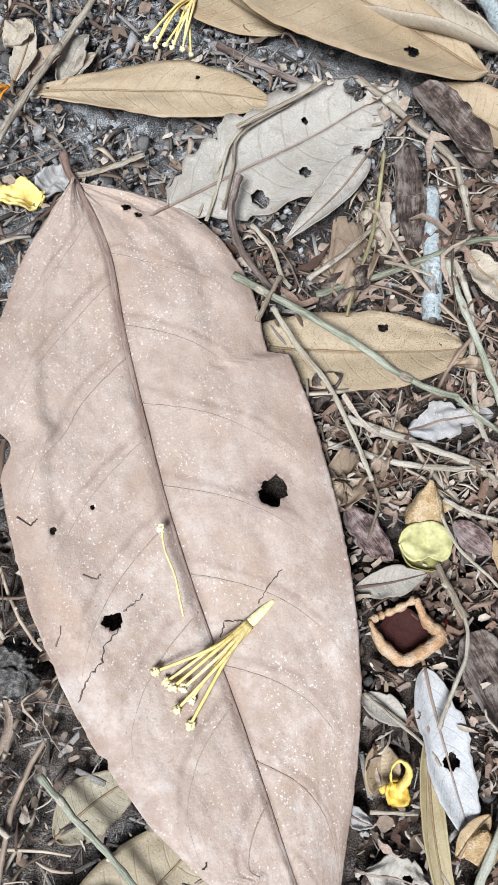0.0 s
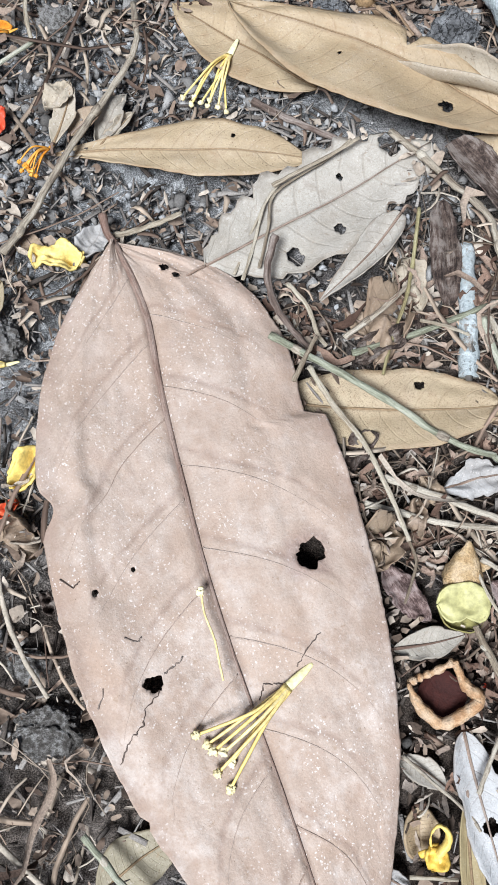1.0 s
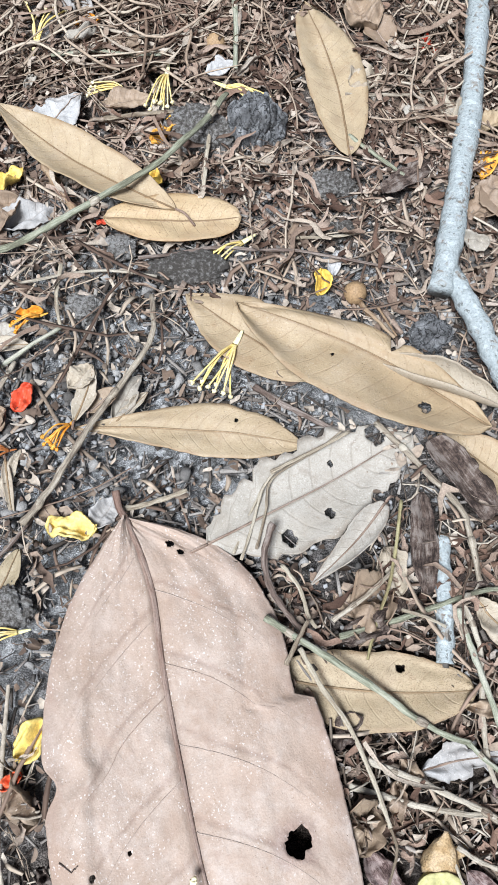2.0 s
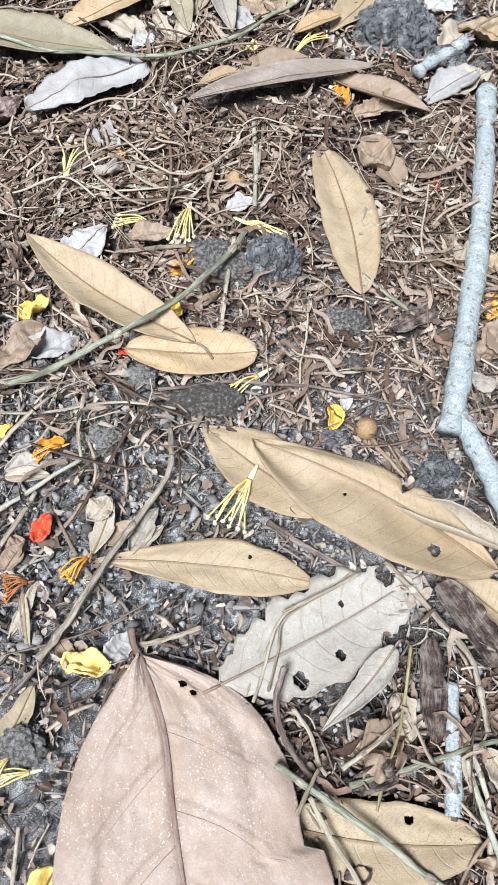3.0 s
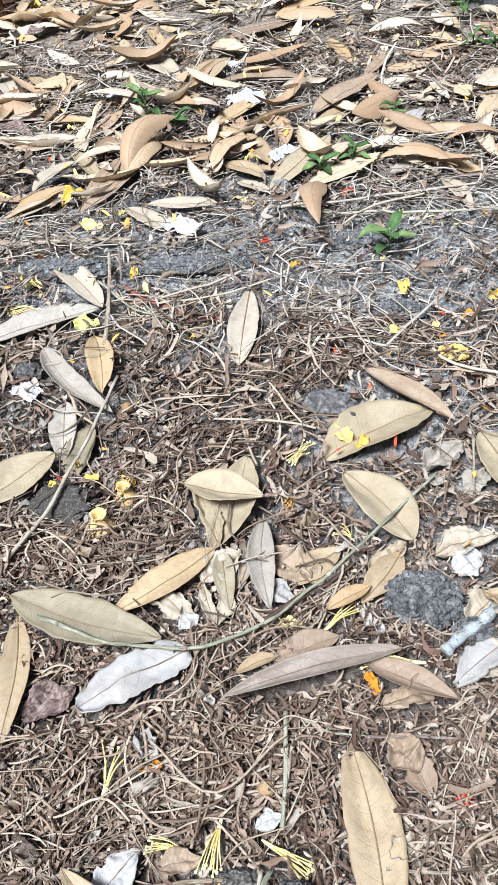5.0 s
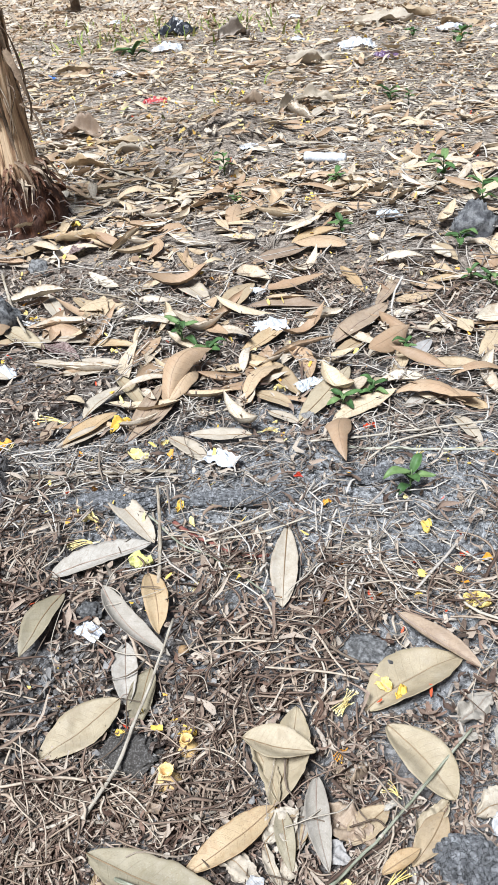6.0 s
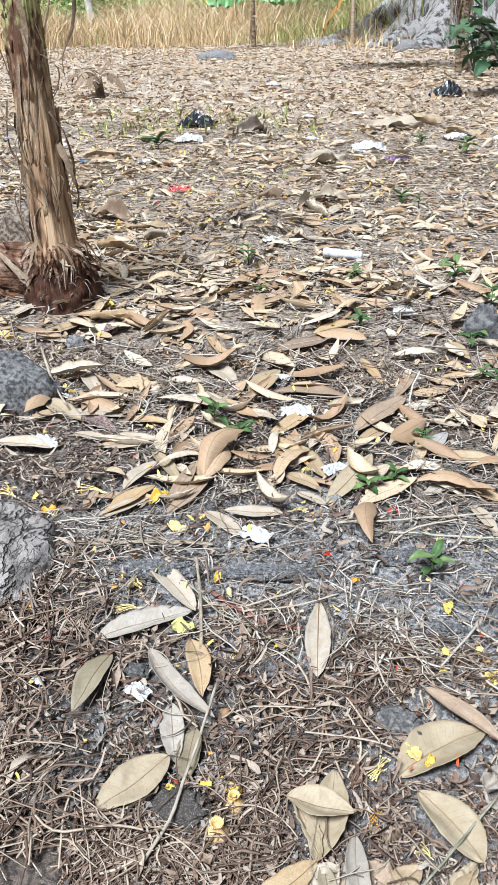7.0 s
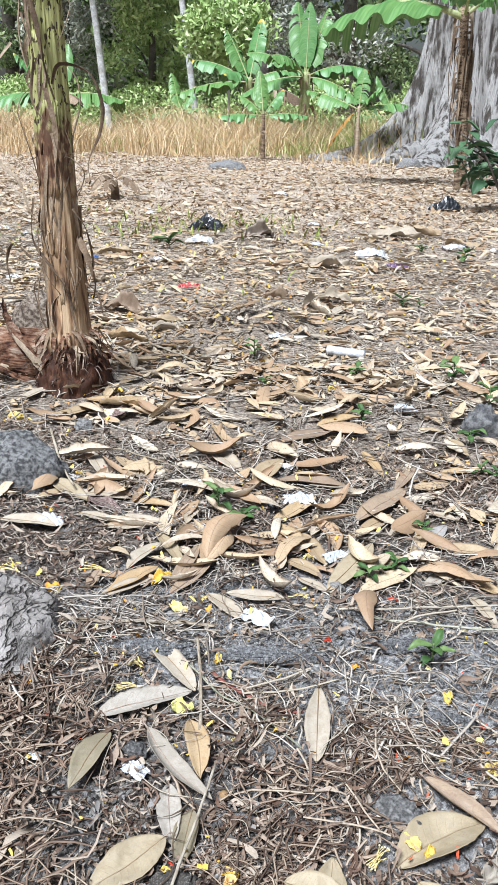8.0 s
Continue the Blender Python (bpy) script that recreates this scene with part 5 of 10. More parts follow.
fallen_leaf(0.0602, 0.2505, 135, 0.0148, 0.0075, "brown", z=0.003, rag=0.3)
fallen_leaf(0.0351, 0.2748, -71, 0.0218, 0.0043, "pale", z=0.004, rag=0.4, curl=1.0)
fallen_leaf(0.2051, 0.5907, -132, 0.0415, 0.0191, "white", rag=0.35, z=0.006, thick=0.002, curl=0.7)
fallen_leaf(0.1667, 0.4984, 118, 0.0276, 0.0176, "brown", rag=0.3, z=0.004, curl=0.5)
fallen_leaf(0.2084, 0.4203, -59, 0.028, 0.0235, "brown", rag=0.3, z=0.004)
fallen_leaf(0.0118, 0.4272, 55, 0.0312, 0.0227, "white", rag=0.6, curl=0.5, z=0.004, stalk="")
fallen_leaf(0.0091, 0.3759, 33, 0.0249, 0.0181, "white", rag=0.6, curl=0.5, z=0.004, stalk="")
fallen_leaf(0.0651, 0.606, -10, 0.0185, 0.0193, "white", rag=0.6, curl=0.5, z=0.004, stalk="")
fallen_leaf(0.175, 0.6327, 39, 0.0222, 0.023, "white", rag=0.6, curl=0.5, z=0.004, stalk="")
fallen_leaf(0.0414, 0.5764, 79, 0.0242, 0.014, "pale", rag=0.6, curl=0.5, z=0.004, stalk="")
fallen_leaf(0.1465, 0.3697, 82, 0.0131, 0.0063, "white", rag=0.6, curl=0.5, z=0.004, stalk="")
fallen_leaf(0.02, 0.5718, 46, 0.0142, 0.0125, "white", rag=0.6, curl=0.5, z=0.004, stalk="")
fallen_leaf(0.1834, 0.6, 52, 0.0302, 0.0233, "pale", rag=0.6, curl=0.5, z=0.004, stalk="")
fallen_leaf(0.1786, 0.5676, 33, 0.0406, 0.0251, "pale", rag=0.6, curl=0.5, z=0.004, stalk="")
fallen_leaf(0.0831, 0.4704, 29, 0.0162, 0.0127, "white", rag=0.6, curl=0.5, z=0.004, stalk="")
fallen_leaf(0.0843, 0.631, -51, 0.0246, 0.0167, "brown", rag=0.6, curl=0.5, z=0.004, stalk="")
fallen_leaf(0.1258, 0.6271, 51, 0.0335, 0.0174, "olive", rag=0.6, curl=0.5, z=0.004, stalk="")
fallen_leaf(0.0503, 0.6035, 83, 0.0457, 0.0143, "grey", rag=0.6, curl=0.5, z=0.004, stalk="")
fallen_leaf(0.0265, 0.6048, 52, 0.0321, 0.0274, "pale", rag=0.6, curl=0.5, z=0.004, stalk="")
fallen_leaf(0.0394, 0.4454, 17, 0.0234, 0.0142, "brown", rag=0.6, curl=0.5, z=0.004, stalk="")
fallen_leaf(-0.0014, 0.3685, 50, 0.0268, 0.0206, "brown", rag=0.6, curl=0.5, z=0.004, stalk="")
fallen_leaf(0.0169, 0.3203, 27, 0.0185, 0.0115, "grey", rag=0.6, curl=0.5, z=0.004, stalk="")
fallen_leaf(0.0702, 0.2534, 66, 0.0137, 0.0124, "white", rag=0.6, curl=0.5, z=0.004, stalk="")
fallen_leaf(0.0703, 0.2947, 69, 0.0208, 0.0104, "grey", rag=0.6, curl=0.5, z=0.004, stalk="")
fallen_leaf(0.0236, 0.2885, 37, 0.0091, 0.0116, "brown", rag=0.6, curl=0.5, z=0.004, stalk="")
fallen_leaf(0.0529, 0.3037, 57, 0.0123, 0.0118, "pale", rag=0.6, curl=0.5, z=0.004, stalk="")
fallen_leaf(0.1651, 0.4075, 40, 0.0268, 0.0123, "bark", rag=0.6, curl=0.5, z=0.004, stalk="")
fallen_leaf(0.2018, 0.3977, 58, 0.028, 0.02, "brown", rag=0.6, curl=0.5, z=0.004, stalk="")
fallen_leaf(0.2048, 0.4492, 29, 0.0192, 0.0156, "tan", rag=0.6, curl=0.5, z=0.004, stalk="")
fallen_leaf(0.0341, 0.2585, 77, 0.0217, 0.0056, "pale", rag=0.6, curl=0.5, z=0.004, stalk="")
fallen_leaf(0.0265, 0.6048, -62, 0.032, 0.0104, "pale", rag=0.6, curl=0.5, z=0.004, stalk="")
fallen_leaf(0.1597, 0.5098, 137, 0.021, 0.0264, "brown", rag=0.6, curl=0.5, z=0.004, stalk="")
fallen_leaf(0.1646, 0.6436, 29, 0.0435, 0.03, "pale", rag=0.6, curl=0.5, z=0.004, stalk="")
fallen_leaf(0.1935, 0.621, -11, 0.0322, 0.0308, "tan", rag=0.6, curl=0.5, z=0.004, stalk="")
fallen_leaf(0.1802, 0.6975, 59, 0.032, 0.0224, "grey", rag=0.6, curl=0.5, z=0.004, stalk="")
fallen_leaf(0.0594, 0.6359, -28, 0.0366, 0.0292, "brown", rag=0.6, curl=0.5, z=0.004, stalk="")
fallen_leaf(0.1389, 0.5404, 33, 0.039, 0.0195, "brown", rag=0.6, curl=0.5, z=0.004, stalk="")
fallen_leaf(-0.0052, 0.5959, -31, 0.0393, 0.0254, "pale", rag=0.6, curl=0.5, z=0.004, stalk="")
fallen_leaf(0.1561, 0.7198, 50, 0.0389, 0.0257, "grey", rag=0.6, curl=0.5, z=0.004, stalk="")
fallen_leaf(-0.07, 1.0968, -173, 0.0765, 0.0261, "pale", curl=0.22, fold=0.1, z=0.005)
fallen_leaf(-0.1721, 1.0866, -38, 0.0745, 0.0249, "pale", curl=0.17, fold=0.1, z=0.005)
fallen_leaf(-0.216, 1.0683, 73, 0.1076, 0.026, "brown", curl=0.44, fold=0.1, z=0.005)
fallen_leaf(-0.223, 1.0913, 85, 0.1129, 0.0218, "brown", curl=0.55, fold=0.1, z=0.005)
fallen_leaf(-0.2222, 1.1985, 6, 0.0651, 0.0385, "pale", curl=0.17, fold=0.1, z=0.005)
fallen_leaf(-0.2904, 1.1162, 74, 0.0849, 0.0268, "pale", curl=0.55, fold=0.1, z=0.005)
fallen_leaf(-0.2889, 1.2348, -51, 0.1113, 0.0207, "olive", curl=0.66, fold=0.1, z=0.005)
fallen_leaf(-0.2972, 1.0603, 59, 0.0874, 0.0363, "tan", curl=0.50, fold=0.1, z=0.005)
fallen_leaf(-0.3064, 1.0447, 48, 0.0898, 0.023, "pale", curl=0.22, fold=0.1, z=0.005)
fallen_leaf(-0.3272, 1.0671, 90, 0.0509, 0.0198, "brown", curl=0.28, fold=0.1, z=0.005)
fallen_leaf(-0.0191, 1.1276, 70, 0.1427, 0.0348, "tan", curl=0.17, fold=0.1, z=0.005)
fallen_leaf(0.0181, 1.1762, 42, 0.0856, 0.0469, "tan", curl=0.11, fold=0.1, z=0.005)
fallen_leaf(-0.1207, 1.2967, -52, 0.0886, 0.0403, "tan", curl=0.28, fold=0.1, z=0.005)
fallen_leaf(-0.0744, 1.2765, -60, 0.093, 0.0297, "tan", curl=0.28, fold=0.1, z=0.005)
fallen_leaf(-0.0907, 1.1968, -28, 0.0677, 0.0288, "tan", curl=0.17, fold=0.1, z=0.005)
fallen_leaf(-0.0623, 1.1575, -30, 0.0511, 0.0318, "pale", curl=0.17, fold=0.1, z=0.005)
fallen_leaf(-0.1443, 1.4549, -5, 0.1281, 0.0442, "brown", curl=0.55, fold=0.1, z=0.005)
fallen_leaf(0.1188, 1.2753, -0, 0.0895, 0.0469, "tan", curl=0.55, fold=0.1, z=0.005)
fallen_leaf(0.152, 1.2001, -25, 0.0664, 0.0395, "orange", curl=0.55, fold=0.1, z=0.005)
fallen_leaf(-0.2109, 1.3608, -17, 0.0798, 0.0472, "grey", curl=0.17, fold=0.1, z=0.005)
fallen_leaf(-0.1259, 1.3011, 62, 0.1181, 0.0299, "orange", curl=0.44, fold=0.1, z=0.005)
fallen_leaf(-0.1772, 1.4238, 77, 0.1204, 0.0445, "tan", curl=0.28, fold=0.1, z=0.005)
fallen_leaf(-0.1254, 1.5207, 1, 0.08, 0.0443, "tan", curl=0.22, fold=0.1, z=0.005)
fallen_leaf(0.0005, 1.3311, 62, 0.1754, 0.0428, "brown", curl=0.33, fold=0.1, z=0.005)
fallen_leaf(0.0076, 1.2959, 57, 0.0788, 0.03, "tan", curl=0.22, fold=0.1, z=0.005)
fallen_leaf(0.0533, 1.2978, 57, 0.1054, 0.0314, "pale", curl=0.22, fold=0.1, z=0.005)
fallen_leaf(0.0948, 1.273, 65, 0.0992, 0.026, "white", curl=0.33, fold=0.1, z=0.005)
fallen_leaf(0.1061, 1.3952, -19, 0.0544, 0.0388, "pale", curl=0.28, fold=0.1, z=0.005)
fallen_leaf(0.1036, 1.1743, 47, 0.0779, 0.0283, "grey", curl=0.28, fold=0.1, z=0.005)
fallen_leaf(0.1612, 1.153, -66, 0.075, 0.0182, "pale", curl=0.44, fold=0.1, z=0.005)
fallen_leaf(-0.5097, 1.2894, 42, 0.0655, 0.0539, "tan", curl=0.55, fold=0.1, z=0.005)
fallen_leaf(-0.5156, 1.3655, -34, 0.1167, 0.0353, "tan", curl=0.44, fold=0.1, z=0.005)
fallen_leaf(-0.5293, 1.2149, -3, 0.0946, 0.049, "pale", curl=0.55, fold=0.1, z=0.005)
fallen_leaf(-0.4204, 1.2601, -12, 0.0663, 0.0356, "tan", curl=0.44, fold=0.1, z=0.005)
fallen_leaf(-0.4611, 1.3333, 1, 0.0968, 0.0561, "pale", curl=0.28, fold=0.1, z=0.005)
fallen_leaf(-0.4346, 1.3287, -31, 0.0867, 0.0504, "purple", curl=0.17, fold=0.1, z=0.005)
fallen_leaf(-0.3604, 1.3105, 9, 0.0767, 0.0397, "orange", curl=0.55, fold=0.1, z=0.005)
fallen_leaf(-0.3578, 1.2652, -1, 0.0731, 0.0635, "tan", curl=0.17, fold=0.1, z=0.005)
fallen_leaf(-0.3696, 1.2249, 13, 0.0674, 0.0391, "tan", curl=0.17, fold=0.1, z=0.005)
fallen_leaf(-0.3023, 1.3496, 13, 0.0183, 0.0292, "brown", curl=0.22, fold=0.1, z=0.005)
fallen_leaf(-0.3725, 1.3999, 71, 0.0557, 0.0362, "tan", curl=0.39, fold=0.1, z=0.005)
fallen_leaf(-0.498, 1.4962, -55, 0.1317, 0.028, "pale", curl=0.28, fold=0.1, z=0.005)
fallen_leaf(-0.4437, 1.4825, -47, 0.0984, 0.026, "tan", curl=0.28, fold=0.1, z=0.005)
fallen_leaf(-0.2957, 1.5595, -42, 0.1155, 0.0439, "pale", curl=0.22, fold=0.1, z=0.005)
fallen_leaf(-0.3998, 1.687, -26, 0.0976, 0.0391, "tan", curl=0.22, fold=0.1, z=0.005)
fallen_leaf(-0.3144, 1.6753, -62, 0.1062, 0.0203, "orange", curl=0.44, fold=0.1, z=0.005)
fallen_leaf(-0.4389, 1.6607, 82, 0.0787, 0.036, "pale", curl=0.33, fold=0.1, z=0.005)
fallen_leaf(-0.4514, 1.8787, 24, 0.1165, 0.0362, "brown", curl=0.55, fold=0.1, z=0.005)
fallen_leaf(-0.6102, 1.7404, -6, 0.1054, 0.0516, "tan", curl=0.33, fold=0.1, z=0.005)
fallen_leaf(-0.6362, 1.6283, 54, 0.1052, 0.0483, "tan", curl=0.33, fold=0.1, z=0.005)
fallen_leaf(-0.7311, 1.6215, 31, 0.0557, 0.068, "tan", curl=0.33, fold=0.1, z=0.005)
fallen_leaf(-0.5156, 1.6583, 74, 0.0982, 0.0359, "purple", curl=0.33, fold=0.1, z=0.005)
fallen_leaf(-0.5739, 1.8477, 68, 0.0768, 0.0294, "tan", curl=0.50, fold=0.1, z=0.005)
fallen_leaf(-0.5915, 1.9521, 85, 0.1245, 0.0369, "pale", curl=0.17, fold=0.1, z=0.005)
fallen_leaf(-0.7291, 1.6922, 73, 0.0864, 0.0441, "pale", curl=0.28, fold=0.1, z=0.005)
fallen_leaf(-0.1679, 1.6194, 42, 0.1245, 0.0701, "brown", curl=0.17, fold=0.1, z=0.005)
fallen_leaf(-0.2559, 1.8107, 55, 0.0851, 0.0388, "pale", curl=0.33, fold=0.1, z=0.005)
fallen_leaf(-0.1097, 1.7099, 40, 0.1091, 0.0434, "orange", curl=0.55, fold=0.1, z=0.005)
fallen_leaf(-0.0131, 1.6146, -66, 0.1149, 0.0214, "tan", curl=0.44, fold=0.1, z=0.005)
fallen_leaf(0.0879, 1.7428, -2, 0.0545, 0.0501, "tan", curl=0.55, fold=0.1, z=0.005)
fallen_leaf(0.1418, 1.7101, -67, 0.0971, 0.0287, "tan", curl=0.22, fold=0.1, z=0.005)
fallen_leaf(0.1295, 1.5449, 22, 0.084, 0.0594, "tan", curl=0.22, fold=0.1, z=0.005)
fallen_leaf(0.0552, 1.4571, 75, 0.1187, 0.0218, "brown", curl=0.33, fold=0.1, z=0.005)
fallen_leaf(-0.8438, 2.1152, 74, 0.1673, 0.116, "tan", curl=0.22, fold=0.1, z=0.005)
fallen_leaf(0.0913, 1.9164, 55, 0.1177, 0.0386, "tan", curl=0.50, fold=0.1, z=0.005)
fallen_leaf(-0.7842, 2.4147, 152, 0.1548, 0.0951, "brown", curl=0.44, fold=0.1, z=0.005)
fallen_leaf(-0.2229, 2.3975, -29, 0.0861, 0.0795, "pale", curl=0.22, fold=0.1, z=0.005)
fallen_leaf(-0.1842, 2.6883, 73, 0.1394, 0.0754, "tan", curl=0.33, fold=0.1, z=0.005)
fallen_leaf(-0.1847, 2.4076, 89, 0.4044, 0.0299, "brown", curl=0.77, fold=0.1, z=0.005)
fallen_leaf(-0.825, 2.4764, 74, 0.132, 0.1214, "brown", curl=0.55, fold=0.1, z=0.005)
fallen_leaf(-0.7955, 2.3097, -13, 0.1305, 0.1253, "brown", curl=0.55, fold=0.1, z=0.005)
fallen_leaf(0.2358, 2.0528, 75, 0.2043, 0.0329, "brown", curl=0.55, fold=0.1, z=0.005)
fallen_leaf(-0.1788, 4.2594, 79, 0.5617, 0.069, "tan", curl=0.88, fold=0.1, z=0.005)
fallen_leaf(-0.0868, 4.3269, 78, 0.6904, 0.0818, "pale", curl=0.77, fold=0.1, z=0.005)
fallen_leaf(-0.1663, 4.64, -47, 0.2733, 0.1416, "brown", curl=0.88, fold=0.1, z=0.005)
fallen_leaf(-0.8532, 4.1869, 60, 0.3003, 0.2192, "brown", curl=0.77, fold=0.1, z=0.005)
fallen_leaf(-0.35, 3.3843, 79, 0.3736, 0.0651, "tan", curl=0.33, fold=0.1, z=0.005)


# ---- flowers ----
def stamen_cluster(x, y, turn, L, n=7, spread=26, shade="filament", z=0.0):
    """A bundle of stamens joined at the foot, with rounded anthers at the tips."""
    L *= 1.12
    root = tagged(new("stamen_cluster"), {"filament": "yellow bundle of fallen stamens with pale anthers", "orange": "orange withered bundle of fallen stamens", "rust": "rust-brown dried bundle of stamens"}[shade], "flower", "fallen flowers")
    top = 0.0125 if (x > 0.08 and y < 0.2 and y > 0.1) else 0.003
    lay(root, x, y, turn, top + z)
    FOOT.append((x, y, radians(turn), L, L * 0.4))
    mat_f = M[shade]
    bm = bmesh.new()
    tube(bm, smooth_line([(0, 0, 0.0012), (L * 0.12, 0, 0.0014), (L * 0.3, 0, 0.0016)], 4), [L * q for q in (0.014, 0.019, 0.024, 0.029, 0.033, 0.036, 0.038, 0.038, 0.034)], 10, 0.55)
    part("foot", bm, M["filament_base"] if shade == "filament" else mat_f, root)
    for k in range(n):
        a = radians(spread) * ((k + 0.5) / n - 0.5) * 2 * 0.6 + rnd.uniform(-0.04, 0.04)
        reach = L * rnd.uniform(0.82, 1.0)
        off = ((k + 0.5) / n - 0.5) * L * 0.06
        wob = rnd.uniform(-0.05, 0.05) * L
        zz = rnd.uniform(0.0006, 0.0035)
        pts = smooth_line([(L * 0.24, off, 0.0018), (L * 0.5, off + math.tan(a) * L * 0.24 + wob, 0.0022 + zz), (reach, off + math.tan(a) * (reach - L * 0.24), zz)], 5)
        bm = bmesh.new()
        r = max(L * 0.0135, 0.0003)
        tube(bm, pts, [r * (1.15 - 0.35 * q / len(pts)) for q in range(len(pts))], 6, rough=0.1)
        fil = part("filament", bm, mat_f, root)
        if L < 0.06:
            bm = bmesh.new()
            bmesh.ops.create_icosphere(bm, subdivisions=3 if y < 0.3 else 2, radius=r * 2.2)
            for v in bm.verts:
                v.co = v.co * (1 + 0.9 * noise.noise(v.co * 0.9 / r + Vector((k * 3.1, x * 70, 0)))) + pts[-1]
            part("anther", bm, M["anther"] if shade == "filament" else mat_f, fil)
    return root


def petal(x, y, size, turn=0, shade="yellow", z=0.002):
    """A fallen fleshy petal, cupped and crumpled."""
    if shade == "red":
        colour, label = M["petal_red"], "small bright red fallen petal"
    else:
        colour, label = M[shade], {"yellow": "fleshy yellow fallen petal, curled", "orange": "orange withered fallen petal", "lime": "pale yellow-green fallen petal"}[shade]
    me, _ = blade_mesh("petal", size * 1.1, size * 0.8, colour, fold=rnd.uniform(0.05, 0.35), curl=rnd.uniform(0.3, 0.95), bend=rnd.uniform(-0.05, 0.16), n=18, m=14, seed=rnd.randint(1, 900), thick=min(0.0010, size * 0.05), wave=0.26, full=0.38, rag=0.45, left=rnd.uniform(0.6, 1.1), right=rnd.uniform(0.6, 1.1))
    ob = tagged(new("petal", me), label, "petal", "fallen petals")
    a = radians(turn)
    lay(ob, x - size * 0.5 * math.cos(a), y - size * 0.5 * math.sin(a), turn, z + 0.002, rnd.uniform(-15, 15), rnd.uniform(-12, 6))
    return ob


def lathe(profile, sides=18, wobble=0.0, seed=0.0):
    """A turned body: profile gives radius and height."""
    bm = bmesh.new()
    rings = []
    for r, z in profile:
        ring = []
        for j in range(sides):
            a = 2 * math.pi * j / sides
            k = 1 + wobble * noise.noise(Vector((math.cos(a) * 1.7, math.sin(a) * 1.7, z * 60 + seed)))
            ring.append(bm.verts.new((math.cos(a) * r * k, math.sin(a) * r * k, z)))
        rings.append(ring)
    for a, b in zip(rings, rings[1:]):
        for j in range(sides):
            bm.faces.new((a[j], a[(j + 1) % sides], b[(j + 1) % sides], b[j]))
    bm.faces.new(rings[0][::-1])
    return bm, rings


def flower_cup(x, y, size, turn=0):
    root = tagged(new("flower_cup"), "orange-yellow fallen flower cup standing open on the soil", "flower", "fallen flowers")
    lay(root, x, y, turn, 0.001)
    r = size / 2
    bm, rings = lathe([(r * 0.5, 0), (r * 0.92, r * 0.06), (r * 1.05, r * 0.3), (r * 0.98, r * 0.6), (r * 0.72, r * 0.95), (r * 0.52, r * 1.25), (r * 0.46, r * 1.5), (r * 0.52, r * 1.75), (r * 0.62, r * 1.9), (r * 0.50, r * 1.82), (r * 0.36, r * 1.5), (r * 0.3, r * 1.0)], 24, 0.12, x * 50)
    bm.faces.new(rings[-1])
    part("cup", bm, M["cup"], root)
    for k in range(5):
        a = 2 * math.pi * k / 5 + 0.3
        bm = bmesh.new()
        tube(bm, smooth_line([(math.cos(a) * r * 0.5, math.sin(a) * r * 0.5, r * 1.68), (math.cos(a) * r * 0.6, math.sin(a) * r * 0.6, r * 1.84), (math.cos(a) * r * 0.64, math.sin(a) * r * 0.64, r * (1.9 + 0.12 * rnd.random()))], 3), [r * q for q in (0.18, 0.2, 0.19, 0.17, 0.15, 0.12, 0.07)], 8, 0.45)
        part("lobe", bm, M["cup"], root)


def round_bud(x, y, size, stalk=None):
    root = tagged(new("round_bud"), "round brown dry bud" + (" on a short stalk" if stalk is not None else " on the litter"), "bud")
    lay(root, x, y, 0, 0)
    r = size / 2
    bm, rings = lathe([(r * 0.25, 0), (r * 0.8, r * 0.3), (r, r * 0.9), (r * 0.8, r * 1.5), (r * 0.35, r * 1.85), (r * 0.12, r * 1.95)], 16, 0.12, x * 40)
    bm.faces.new(rings[-1])
    part("body", bm, M["bud"], root)
    if stalk is not None:
        a = radians(stalk)
        bm = bmesh.new()
        d = Vector((math.cos(a), math.sin(a), 0))
        tube(bm, [d * r * 0.7 + Vector((0, 0, r * 0.6)), d * r * 2.6 + Vector((0, 0, r * 0.5)), d * r * 4.6 + Vector((0, 0, r * 0.2))], [r * 0.28, r * 0.22, r * 0.26], 8)
        part("stalk", bm, M["bark_stick"], root)


stamen_cluster(0.149, 0.135, -133, 0.0325, n=7, spread=26)
stamen_cluster(0.1135, 0.3375, -108, 0.0275, n=9, spread=34)
stamen_cluster(0.114, 0.3853, -135, 0.0268, n=6, spread=24)
stamen_cluster(0.066, 0.4743, -91, 0.0267, n=10, spread=24)
stamen_cluster(0.0566, 0.4542, 177, 0.0226, n=8, spread=22)
stamen_cluster(0.0873, 0.4655, -25, 0.026, n=9, spread=24)
stamen_cluster(0.0047, 0.4698, 89, 0.0301, n=5, spread=44)
stamen_cluster(0.1623, 0.572, -173, 0.0334, n=6, spread=14)
stamen_cluster(0.1019, 0.5809, 49, 0.0265, n=5, spread=26)
stamen_cluster(0.0647, 0.7144, 68, 0.027, n=5, spread=24)
stamen_cluster(0.0578, 0.2928, -124, 0.0144, n=9, spread=30, shade="orange")
stamen_cluster(0.0393, 0.3345, -146, 0.0133, n=7, spread=30, shade="orange")
stamen_cluster(0.0384, 0.279, -158, 0.0104, n=9, spread=60, shade="rust")
stamen_cluster(0.0463, 0.2212, -119, 0.0123, n=6, spread=34)
stamen_cluster(0.0565, 0.2166, -160, 0.0155, n=6, spread=20)
stamen_cluster(0.1153, 0.6504, 148, 0.013, n=7, spread=50)
stamen_cluster(0.0767, 0.7274, -135, 0.0161, n=5, spread=30)
